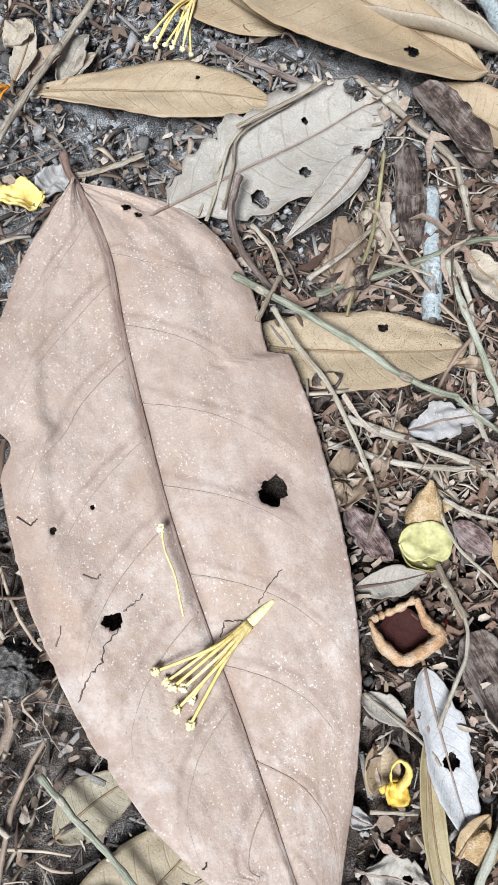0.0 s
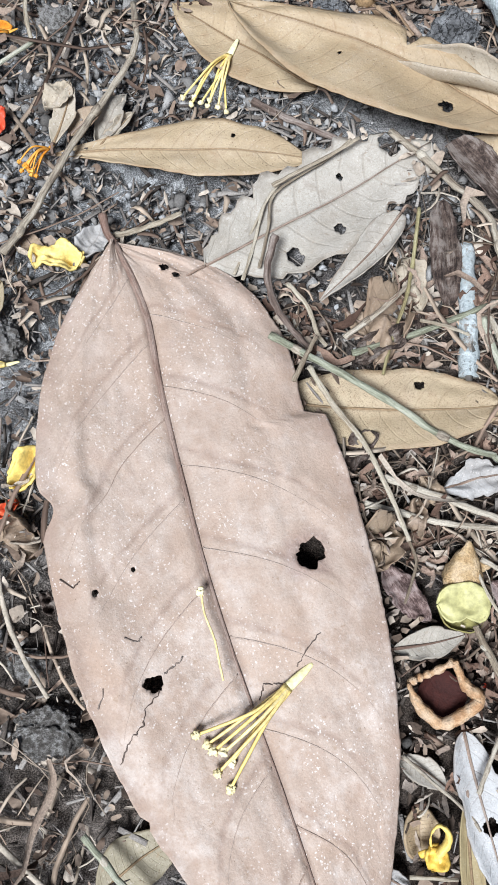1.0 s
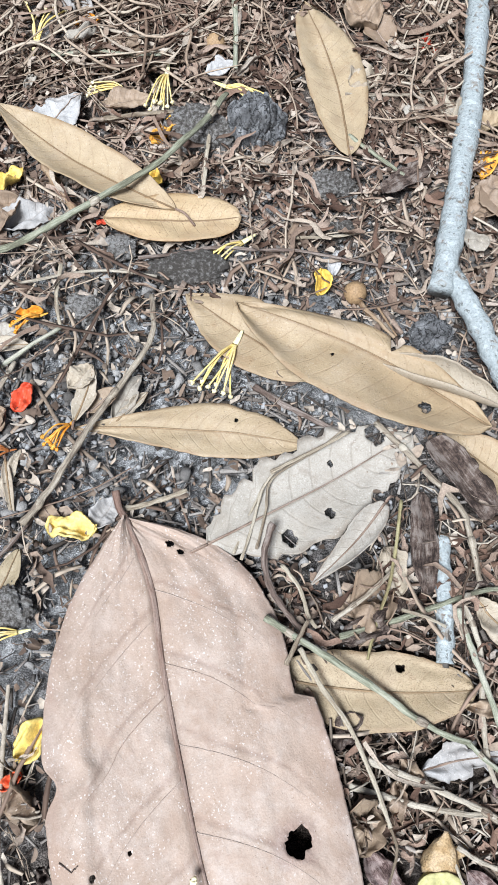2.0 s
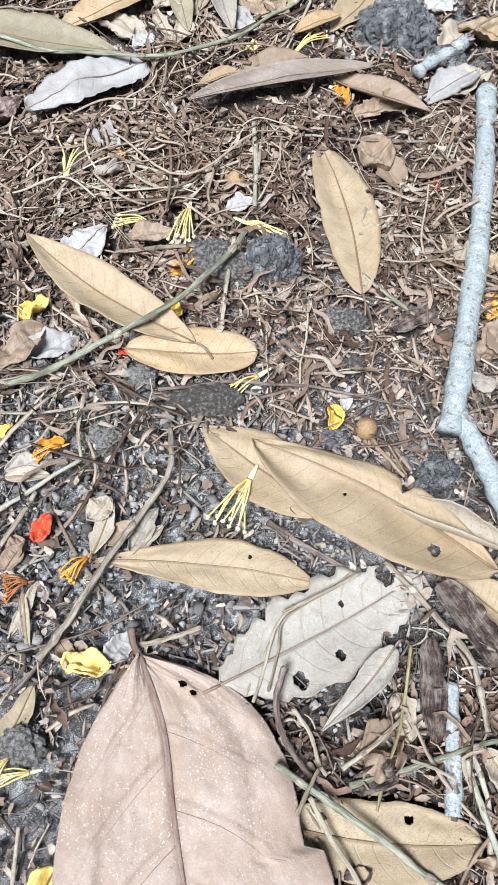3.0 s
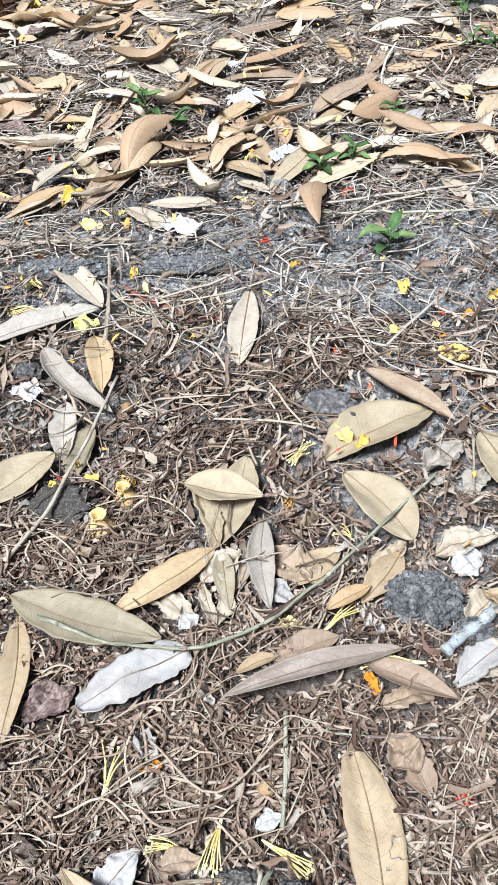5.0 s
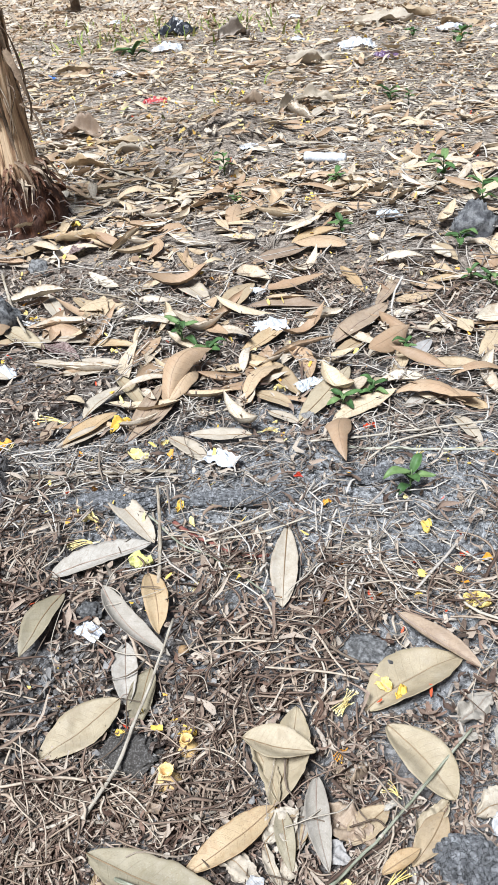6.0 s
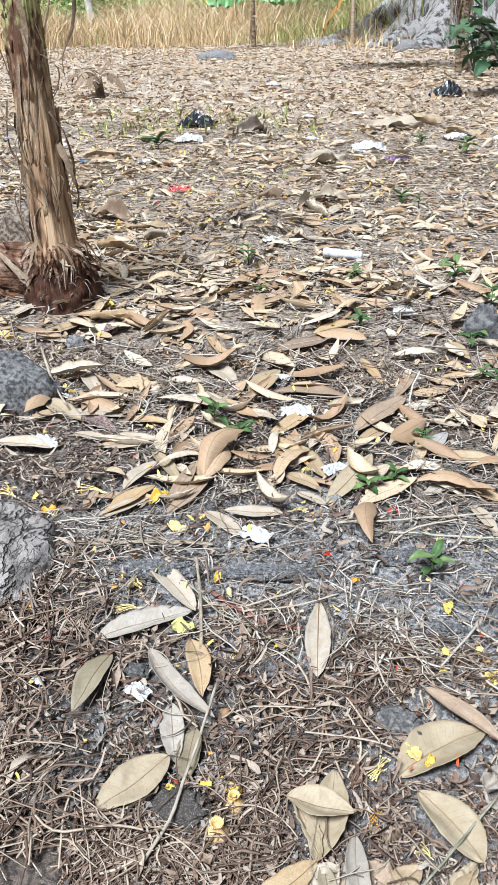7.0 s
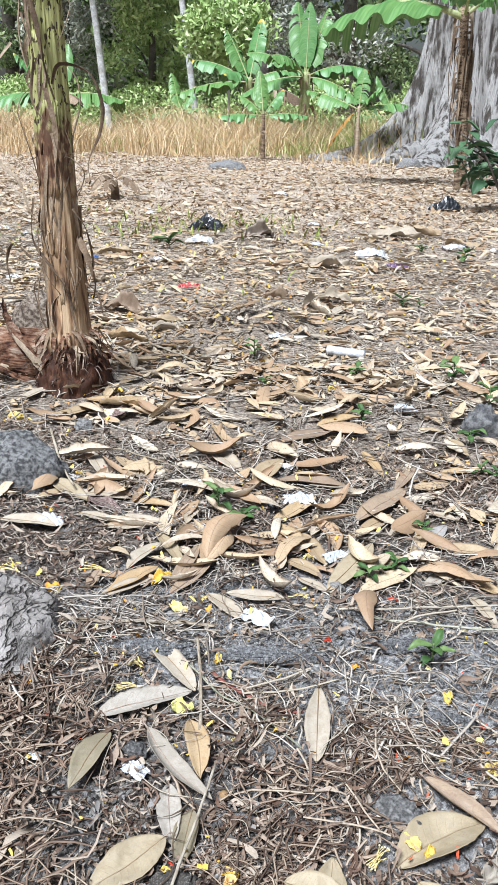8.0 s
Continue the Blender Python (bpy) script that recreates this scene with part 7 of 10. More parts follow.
stem([(-0.0266, 0.439, 0.006), (-0.011, 0.4325, 0.006), (0.0039, 0.4383, 0.006)], 0.0024, "dry_stem")
stem([(0.0898, 0.4505, 0.007), (0.0897, 0.4297, 0.007), (0.0905, 0.404, 0.007)], 0.0013, "straw")
stem([(0.0333, 0.2337, 0.005), (0.0428, 0.2422, 0.005), (0.0539, 0.2628, 0.005)], 0.001, "dark_stalk")
stem([(-0.1232, 0.9278, 0.008), (-0.0851, 0.9033, 0.008), (-0.0452, 0.8863, 0.008), (-0.0173, 0.8867, 0.008)], 0.003, "red_stalk")
stem([(-0.1516, 0.9335, 0.01), (-0.1094, 0.8968, 0.01), (-0.0625, 0.8731, 0.01), (-0.0103, 0.8339, 0.01)], 0.0015, "green_stem")
stem([(0.0381, 0.8112, 0.012), (0.043, 0.8457, 0.012), (0.0587, 0.8547, 0.012)], 0.0019, "dark_stalk")
stem([(0.0353, 1.0745, 0.01), (0.0934, 1.0746, 0.01), (0.162, 1.076, 0.01), (0.2243, 1.0806, 0.01)], 0.0023, "green_stem")
stem([(0.1885, 0.7566, 0.01), (0.1881, 0.7037, 0.01), (0.1883, 0.668, 0.01)], 0.0012, "straw")
stem([(-0.098, 0.5982, 0.016), (-0.0881, 0.6383, 0.016), (-0.0872, 0.6877, 0.016), (-0.0852, 0.7901, 0.016)], 0.002, "dry_stem")
stem([(-0.1009, 0.6008, 0.008), (-0.0528, 0.6068, 0.008), (-0.0109, 0.6229, 0.008)], 0.0015, "dry_stem")
stem([(0.0005, 1.0773, 0.012), (0.0689, 1.097, 0.012), (0.1312, 1.1139, 0.012), (0.2007, 1.1313, 0.012)], 0.0021, "dry_stem")
stem([(-0.3347, 0.9724, 0.01), (-0.2767, 0.9893, 0.01), (-0.2045, 1.0083, 0.01), (-0.1423, 1.0131, 0.01)], 0.0048, "straw")
stem([(-0.3855, 0.9431, 0.01), (-0.3186, 0.9528, 0.01), (-0.2581, 0.9782, 0.01)], 0.0033, "straw")
stem([(-0.0823, 0.8968, 0.012), (-0.0312, 0.9177, 0.012), (0.0145, 0.9423, 0.012)], 0.0018, "straw")
stem([(-0.1128, 0.8378, 0.012), (-0.1331, 0.9136, 0.012), (-0.1549, 0.9819, 0.012)], 0.0025, "straw")
stem([(-0.5975, 1.5469, 0.02), (-0.5253, 1.4242, 0.02), (-0.4551, 1.3221, 0.02)], 0.0029, "straw")
stem([(-0.5075, 1.4944, 0.015), (-0.4187, 1.4887, 0.015), (-0.2963, 1.4291, 0.015)], 0.003, "straw")
stem([(-0.6014, 2.1758, 0.02), (-0.4465, 2.055, 0.02), (-0.3328, 1.9884, 0.02)], 0.0041, "straw")
stem([(0.1599, 0.3512, 0.008), (0.1656, 0.3453, 0.008), (0.1716, 0.3386, 0.008)], 0.0011, "bark_stick")
stem([(0.165, 0.353, 0.007), (0.1689, 0.3463, 0.007), (0.1726, 0.3403, 0.007)], 0.0007, "bark_stick")
stem([(0.1201, 0.3146, 0.003), (0.1307, 0.3081, 0.003), (0.1397, 0.3038, 0.003), (0.152, 0.2982, 0.003)], 0.0017, "dark_stalk")


def lichen_branch():
    root = tagged(new("fallen_branch"), "crooked dead branch crusted with pale blue-grey lichen", "branch")
    bm = bmesh.new()
    r = 0.0053
    a = smooth_line([(0.207, 0.566, 0.012), (0.206, 0.536, 0.012), (0.204, 0.499, 0.0125), (0.201, 0.458, 0.012), (0.196, 0.418, 0.012), (0.192, 0.385, 0.012), (0.188, 0.359, 0.011)], 6)
    tube(bm, a, [r * (0.95 + 0.06 * math.sin(k * 0.7) + 0.05 * math.sin(k * 2.7)) for k in range(len(a))], 14, rough=0.06)
    part("limb", bm, M["lichen"], root)
    bm = bmesh.new()
    b = smooth_line([(0.189, 0.374, 0.010), (0.196, 0.360, 0.010), (0.203, 0.345, 0.010), (0.210, 0.328, 0.010), (0.219, 0.311, 0.009)], 6)
    tube(bm, b, [r * 0.82 * (1 + 0.1 * math.sin(k * 1.7)) for k in range(len(b))], 14, rough=0.06)
    part("bent_limb", bm, M["lichen"], root)
    for q, d in ((9, (0.4, 0.2, 0.5)), (17, (-0.5, 0.1, 0.4)), (26, (0.5, -0.2, 0.3))):
        bm = bmesh.new()
        c = a[q] + Vector(d) * r
        tube(bm, [c - Vector(d) * r * 0.6, c, c + Vector(d) * r * 0.5], [r * 0.5, r * 0.4, r * 0.2], 8, rough=0.1)
        part("knot", bm, M["lichen"], root)


lichen_branch()


def short_twig(points, radius, bare_wood=True):
    root = tagged(new("short_twig"), "short broken twig with grey bark and lichen spots", "twig", "short twigs")
    bm = bmesh.new()
    line = smooth_line(points, 6)
    tube(bm, line, [radius * (1 + 0.15 * math.sin(k * 1.4)) for k in range(len(line))], 12, rough=0.1)
    part("bark", bm, M["lichen"], root)
    if bare_wood:
        end = line[-1]
        bm = bmesh.new()
        tube(bm, [end + Vector((0, 0.013, 0.0015)), end + Vector((0.0005, 0.007, 0.002)), end + Vector((0, -0.0015, 0.001))], [0.0012, 0.0018, 0.001], 8, rough=0.2)
        part("bare_wood", bm, M["trunk_dark"], root, "dark bare wood")


short_twig([(0.1885, 0.260, 0.009), (0.1895, 0.245, 0.009), (0.190, 0.230, 0.009), (0.190, 0.2185, 0.008)], 0.0029)
short_twig([(0.1712, 0.5769, 0.010), (0.1792, 0.5875, 0.010), (0.1898, 0.5972, 0.010), (0.1991, 0.6099, 0.010)], 0.0034, False)

# ---- lumps of char, soil and stone ----
LUMP = {"char": ("lump of black charred wood", "charcoal"), "soil_clod": ("clod of grey-brown dry soil", "clod"), "grey_stone": ("small grey weathered stone", "stone"), "dark_stone": ("dark stone among dead leaves", "stone")}


def lump(x, y, size, kind, h=0.5, long=0.75, turn=0):
    bm = bmesh.new()
    bmesh.ops.create_icosphere(bm, subdivisions=5 if y < 1.1 else 4, radius=0.5)
    off = Vector((x * 31, y * 17, 0))
    for v in bm.verts:
        p = v.co.normalized()
        d = 1 + 0.35 * noise.noise(p * 1.7 + off) + 0.18 * noise.noise(p * 4.5 + off) + (0.13 if kind != "grey_stone" else 0.05) * noise.noise(p * 11 + off)
        if kind == "char":
            # blocks parted by deep clefts
            cell = noise.voronoi(Vector((p.x * 3.2, p.y * 3.2, p.z * 1.4)) + off)[0]
            d = 1 + 0.25 * noise.noise(p * 1.7 + off) + 0.75 * min(cell[1] - cell[0], 0.22) + 0.05 * noise.noise(p * 9 + off)
        elif kind != "grey_stone":
            cell = noise.voronoi(p * 3.5 + off)[0]
            d += 0.3 * min(cell[1] - cell[0], 0.4) + 0.08 * noise.noise(p * 18 + off)
        v.co = Vector((p.x * d * 0.5, p.y * d * 0.5 * long, max(p.z, -0.3) * d * h * 0.9)) * size
    ob = tagged(new({"char": "charred_wood", "soil_clod": "soil_clod"}.get(kind, "stone"), finish_mesh(kind, bm, M[kind], kind != "char")), LUMP[kind][0], LUMP[kind][1], "lumps on the ground")
    lay(ob, x, y, turn, size * h * 0.12 + 0.001)
    FOOT.append((x - size / 2, y, 0.0, size, size * long))


lump(0.1095, 0.4391, 0.0227, "char", h=0.85)
lump(0.0846, 0.4381, 0.0216, "soil_clod", h=0.35, long=1.5, turn=60)
lump(0.1863, 0.3453, 0.015, "char", h=0.6)
lump(0.1437, 0.3566, 0.011, "char", h=0.3)
lump(0.1585, 0.6123, 0.0405, "char", h=0.45)
lump(0.1867, 0.5955, 0.0199, "char", h=0.4)
lump(0.0473, 0.4151, 0.012, "soil_clod", h=0.5)
lump(0.1493, 0.3925, 0.0101, "soil_clod", h=0.6)
lump(0.1441, 0.4139, 0.0183, "soil_clod", h=0.35)
lump(0.0602, 0.3716, 0.0122, "soil_clod", h=0.5)
lump(0.0897, 0.365, 0.0315, "soil_clod", h=0.25, long=0.5)
lump(0.0522, 0.3391, 0.0139, "soil_clod", h=0.5)
lump(0.0477, 0.2233, 0.017, "soil_clod", h=0.35)
lump(0.0848, 0.7799, 0.0462, "grey_stone", h=0.3, turn=-20)
lump(-0.0848, 0.6584, 0.0481, "soil_clod", h=0.15)
lump(-0.0387, 0.8289, 0.0124, "grey_stone", h=0.5)
lump(-0.0087, 1.1389, 0.0185, "soil_clod", h=0.5)
lump(-0.1675, 0.7989, 0.024, "grey_stone", h=0.4)
lump(-0.20, 0.955, 0.09, "char", h=0.12, long=0.30, turn=8)
lump(-0.065, 0.982, 0.13, "char", h=0.08, long=0.17, turn=10)
lump(0.085, 1.038, 0.09, "char", h=0.09, long=0.24, turn=16)
lump(0.2138, 1.7739, 0.0747, "dark_stone", h=0.6)
lump(-0.5487, 1.592, 0.0394, "grey_stone", h=0.5)
lump(0.0249, 1.1282, 0.0221, "dark_stone", h=0.5)
lump(0.0784, 0.1116, 0.0168, "soil_clod", h=0.3)
lump(0.0705, 0.1286, 0.0109, "soil_clod", h=0.2)
lump(-0.039, 0.827, 0.0132, "grey_stone", h=0.5)
lump(0.1288, 0.9186, 0.05, "char", h=0.2, long=0.3)


# ---- litter left by people ----
SCRAP = {"white_plastic": "crumpled scrap of white plastic bag", "green_plastic": "crumpled green plastic wrapper", "blue_plastic": "small crumpled blue plastic wrapper", "black_plastic": "crumpled black plastic bag",
         "red_plastic": "faded red crumpled plastic wrapper", "purple_plastic": "crumpled purple plastic wrapper", "foil": "crumpled silvery foil wrapper"}


def scrap(x, y, size, kind):
    bm = bmesh.new()
    bmesh.ops.create_grid(bm, x_segments=18, y_segments=14, size=0.5)
    off = Vector((x * 13, y * 7, 1))
    tall = 0.5 if kind == "black_plastic" else 0.28
    for v in bm.verts:
        p = v.co.copy()
        fall = 1 - min(1.0, math.hypot(p.x, p.y) * 1.7)
        z = tall * fall + 0.22 * abs(noise.noise(p * 4 + off)) + 0.10 * noise.noise(p * 11 + off)
        v.co = Vector((p.x * (1 + 0.3 * noise.noise(p * 3 + off)), p.y * 0.62 * (1 + 0.4 * noise.noise(p * 2.4 - off)), max(z, 0.0) * 0.8)) * size
    thicken(bm, size * 0.012)
    ob = tagged(new("plastic_scrap" if kind != "black_plastic" else "plastic_bag", finish_mesh(kind, bm, M[kind], False)), SCRAP[kind], "litter", "plastic litter")
    lay(ob, x, y, rnd.uniform(-30, 30), 0.006)


def plastic_tube(x, y, size):
    root = tagged(new("plastic_tube"), "white crumpled plastic tube lying on the litter", "litter")
    lay(root, x, y, -14, 0.016)
    bm = bmesh.new()
    line = [(-size / 2 + size * k / 10, 0.002 * math.sin(k), 0) for k in range(11)]
    tube(bm, line, [size * 0.14 * (1 + 0.1 * math.sin(k * 2.1)) for k in range(11)], 16, 0.85, rough=0.06)
    part("body", bm, M["white_plastic"], root)
    bm = bmesh.new()
    tube(bm, [(size * 0.5, 0, 0), (size * 0.56, 0, 0)], [size * 0.12, size * 0.06], 12)
    part("end_cap", bm, M["white_plastic"], root)


scrap(-1.566, 5.0934, 0.0824, "white_plastic")
scrap(-2.0687, 4.1873, 0.0747, "white_plastic")
scrap(-1.8864, 4.0872, 0.0671, "white_plastic")
scrap(-1.0139, 3.508, 0.0709, "white_plastic")
scrap(-1.2332, 4.1454, 0.0671, "green_plastic")
scrap(-1.2989, 3.4828, 0.0474, "blue_plastic")
scrap(-0.9817, 4.0435, 0.1247, "white_plastic")
scrap(-1.0708, 4.5356, 0.1824, "black_plastic")
scrap(-0.7318, 2.9888, 0.0722, "red_plastic")
scrap(-0.0308, 3.5997, 0.094, "purple_plastic")
scrap(0.2108, 5.9478, 0.2119, "black_plastic")
scrap(0.213, 4.1896, 0.0981, "white_plastic")
scrap(0.4057, 4.1604, 0.0592, "white_plastic")
scrap(-1.0386, 6.6969, 0.0988, "white_plastic")
scrap(-0.543, 4.9127, 0.0587, "white_plastic")
scrap(-0.4263, 4.1398, 0.0602, "white_plastic")
scrap(-0.3033, 1.4712, 0.0396, "foil")
scrap(-0.2692, 1.3954, 0.0469, "white_plastic")
scrap(-0.2107, 1.251, 0.0302, "foil")
scrap(-0.4573, 1.2297, 0.0477, "white_plastic")
scrap(0.0611, 1.8156, 0.0493, "foil")
scrap(-0.0956, 1.0395, 0.0387, "white_plastic")
scrap(-0.3908, 2.0304, 0.0353, "white_plastic")
scrap(-0.4841, 1.3879, 0.0191, "white_plastic")
scrap(-0.2947, 2.3063, 0.0458, "white_plastic")
scrap(-0.0135, 1.2123, 0.0396, "foil")
scrap(-1.4042, 2.9852, 0.0535, "white_plastic")
scrap(-0.0954, 1.3865, 0.0548, "white_plastic")
scrap(-0.138, 1.5037, 0.0298, "foil")
scrap(-0.1585, 0.7737, 0.0243, "white_plastic")
scrap(-0.2599, 0.7716, 0.014, "foil")
scrap(0.0296, 1.2723, 0.0083, "white_plastic")
plastic_tube(-0.1034, 2.2137, 0.0955)
scrap(-0.1377, 3.8316, 0.1407, "white_plastic")


# ---- seedlings ----
def sprout(x, y, size, h=0.04):
    root = tagged(new("seedling"), "small green seedling growing through the dead leaves", "seedling", "seedlings")
    lay(root, x, y, rnd.uniform(0, 360), 0)
    bm = bmesh.new()
    tube(bm, [(0, 0, 0), (0.002, 0.001, h * 0.5), (0, 0, h)], [0.0012, 0.001, 0.0008], 6)
    part("stalk", bm, M["green"], root)
    for k in range(6):
        a = k * 2.4
        L = size * rnd.uniform(0.4, 0.6)
        me, _ = blade_mesh("leaf", L, L * 0.42, M["green"], fold=0.3, curl=0.4, bend=0.12, n=10, m=6, seed=k + 1, thick=0.0003)
        ob = new("leaf", me)
        ob.parent = root
        ob.matrix_basis = pose(0, 0, h * (0.35 + 0.11 * k), 0, rnd.uniform(-25, 5), math.degrees(a))


sprout(-0.3235, 2.1429, 0.057, h=0.06)
sprout(0.0221, 2.8252, 0.0735, h=0.05)
sprout(0.0755, 2.8232, 0.0366, h=0.04)
sprout(0.1597, 2.0335, 0.0784, h=0.06)
sprout(-0.0247, 1.7634, 0.0506, h=0.03)
sprout(0.1145, 1.0111, 0.0585, h=0.03)
sprout(-0.2146, 1.3189, 0.053, h=0.05)
sprout(-0.1678, 1.2912, 0.0517, h=0.02)
sprout(0.2277, 1.8773, 0.0718, h=0.06)
sprout(0.2497, 3.7601, 0.1072, h=0.06)
sprout(-1.066, 3.8387, 0.1551, h=0.05)
sprout(-0.0579, 2.0211, 0.0528, h=0.03)
sprout(0.066, 1.1874, 0.0384, h=0.03)
sprout(0.1025, 1.3094, 0.0337, h=0.03)
sprout(0.1833, 1.6909, 0.0649, h=0.03)
sprout(-0.2539, 1.9288, 0.0384, h=0.03)
sprout(0.0296, 1.1643, 0.0455, h=0.02)
sprout(0.1958, 1.5368, 0.0392, h=0.03)
sprout(0.0671, 4.013, 0.0786, h=0.04)
sprout(0.2227, 1.5199, 0.0386, h=0.03)


def bare(x, y, reach=0.46):
    """Mostly 0 under the single leaves, 1 elsewhere."""
    free = np.ones_like(x)
    for fx, fy, turn, L, W in FOOT:
        c, s = math.cos(turn), math.sin(turn)
        u = ((x - fx) * c + (y - fy) * s) / L - 0.5
        v = (-(x - fx) * s + (y - fy) * c) / W
        free = np.where((u / (reach + 0.04)) ** 2 + (v / reach) ** 2 < 1, 0.06, free)
    return free * off_leaf(x, y)


# ---- loose scraps ----
def loose_scraps():
    """Torn scraps of leaf: a few kinds, each repeated where it lies."""
    kinds = ("grey", "brown", "pale", "bark", "grey", "bark", "purple", "white", "bark", "brown", "grey", "brown")
    first = []
    for k, kind in enumerate(kinds):
        L = 0.014 + 0.004 * (k % 3)
        me, _ = blade_mesh("leaf_scrap", L, L * (0.55 + 0.1 * (k % 4)), LEAF[kind], fold=0.2, curl=0.3 + 0.3 * (k % 4), bend=0.14, rag=0.8, n=18, m=10, seed=300 + k, wave=0.34, full=0.3, thick=0.0003)
        first.append((me, kind))
    put = 0
    while put < 220:
        x, y = rnd.uniform(-0.12, 0.28), rnd.uniform(0.02, 0.7)
        if put < 60:
            x, y = rnd.uniform(0.155, 0.26), rnd.uniform(0.03, 0.27)
        if float(bare(np.array([x, x - 0.008, x + 0.008, x, x]), np.array([y, y, y, y - 0.008, y + 0.008])).min()) < 0.5 or 0.27 < y < 0.38 and rnd.random() < 0.8:
            continue
        me, kind = rnd.choice(first)
        ob = tagged(new("bark_flake" if kind == "bark" else "leaf_scrap", me), LABELS[kind], "bark" if kind == "bark" else "leaf", "loose scraps")
        lay(ob, x, y, rnd.uniform(0, 360), 0.003, rnd.uniform(-20, 20), rnd.uniform(-20, 20))
        ob.scale = (rnd.uniform(0.5, 1.1),) * 3
        put += 1


loose_scraps()


# ---- fine litter in place ----
# near: husk slivers on the ashy strip, straw on the tangled strip
xy = scatter(30000, -0.14, 0.30, 0.0, 0.42, lambda x, y: bare(x, y, 0.33) * (0.14 + 0.6 * band(y, 0.24, 0.40) + 0.2 * clump(x, y)))
stuff(chips("husk_slivers", xy, rng.uniform(0.002, 0.0095, len(xy)) * rng.uniform(0.5, 1.3, len(xy)), M["litter_chip"], 0.19, 0.06), "grey-brown husk and wood slivers strewn over soil", "litter")
xy = scatter(20000, -0.14, 0.30, 0.34, 0.66, lambda x, y: bare(x, y, 0.33) * (0.2 + 0.55 * band(y, 0.38, 0.5) + 0.2 * clump(x, y)))
stuff(chips("mulch", xy, rng.uniform(0.003, 0.011, len(xy)) * rng.uniform(0.5, 1.2, len(xy)), M["mulch"], 0.24), "red-brown mulch slivers strewn over soil", "litter")
xy = scatter(2200, -0.14, 0.26, 0.2, 0.42, lambda x, y: bare(x, y, 0.4) * (0.2 + 0.8 * clump(x, y, 50, 3)) * band(y, 0.24, 0.40))
stuff(crumbs("soil_crumbs", xy, rng.uniform(0.0015, 0.0042, len(xy)) * rng.uniform(0.5, 1.1, len(xy)), M["crumb"]), "grey crumbs of dry soil", "soil")
xy = scatter(11000, -0.14, 0.30, 0.0, 0.50, lambda x, y: bare(x, y, 0.33) * (0.14 + 0.4 * clump(x, y, 40) + 0.7 * band(y, 0.26, 0.39)))
stuff(crumbs("soil_crumbs", xy, rng.uniform(0.0004, 0.0015, len(xy)) * rng.uniform(0.4, 1.3, len(xy)) ** 1.5, M["crumb"]), "grey crumbs of dry soil", "soil")
xy = scatter(30000, -0.16, 0.32, 0.0, 0.72, lambda x, y: bare(x, y, 0.33) * (0.25 + 0.5 * clump(x, y, 33, 2) + 0.3 * band(y, 0.42, 0.6) + 0.1 * band(y, 0.26, 0.38)))
stuff(flakes("leaf_crumbs", xy, rng.uniform(0.0008, 0.0028, len(xy)) * rng.uniform(0.5, 1.4, len(xy)), M["litter_flake"], 8, 0.45, 0.005, (0.2, 0.8), 0.6), "torn brown and grey leaf crumbs", "litter")
xy = scatter(19000, -0.16, 0.32, 0.0, 0.75, lambda x, y: bare(x, y) * (0.12 + 0.7 * band(y, 0.41, 0.62) + 0.4 * band(y, 0.0, 0.24) * (x > 0.165) + 0.2 * clump(x, y, 20, 1)))
stuff(strands("dry_straw", xy, 0.006 + 0.05 * rng.uniform(0, 1, len(xy)) ** 2, rng.uniform(0.0002, 0.0007, len(xy)) * rng.uniform(0.6, 1.8, len(xy)), M["litter_straw"], 5, lift=0.009), "tangle of thin brown dry grass stalks", "dry grass")
xy = scatter(420, -0.16, 0.32, 0.0, 0.75, lambda x, y: bare(x, y) * (0.16 + 0.7 * band(y, 0.40, 0.62) + 0.12 * (x > 0.165) - 0.12 * band(y, 0.26, 0.38)))
stuff(strands("coarse_stalks", xy, rng.uniform(0.02, 0.09, len(xy)), rng.uniform(0.0005, 0.0012, len(xy)), M["coarse"], 9, 6, 0.3, 0.008), "coarse dry plant stalks over the litter", "dry grass")
xy = scatter(11000, -0.16, 0.32, 0.0, 0.75, lambda x, y: bare(x, y) * (0.12 + 0.75 * band(y, 0.40, 0.66) + 0.25 * band(y, 0.0, 0.25) * (x > 0.16) - 0.06 * band(y, 0.27, 0.37)))
stuff(shreds("leaf_shreds", xy, 0.006 + 0.026 * rng.uniform(0, 1, len(xy)) ** 1.8, rng.uniform(0.0003, 0.0015, len(xy)), M["shred"], 9), "shrivelled curled strips of dead leaf", "litter")
xy = scatter(14000, -0.85, 0.75, 0.66, 1.6, lambda x, y: bare(x, y) * in_view(x, y) * dusty(x, y) * (1 - 0.75 * crumbled(x, y)) * (0.25 + 0.6 * clump(x, y, 13, 2)))
stuff(shreds("leaf_shreds", xy, 0.01 + 0.045 * rng.uniform(0, 1, len(xy)) ** 1.8, rng.uniform(0.0005, 0.0026, len(xy)), M["shred"], 6, 0.014), "shrivelled curled strips of dead leaf", "litter")
xy = scatter(450, -0.3, 0.34, 0.58, 1.1, lambda x, y: 0.3 + 0.7 * clump(x, y, 15, 3))
stuff(strands("loose_stalks", xy, rng.uniform(0.02, 0.08, len(xy)), rng.uniform(0.0003, 0.0009, len(xy)), M["coarse"], 8, 4, 0.45, 0.016, over=True), "loose dry stalks lying over the leaves", "dry grass")
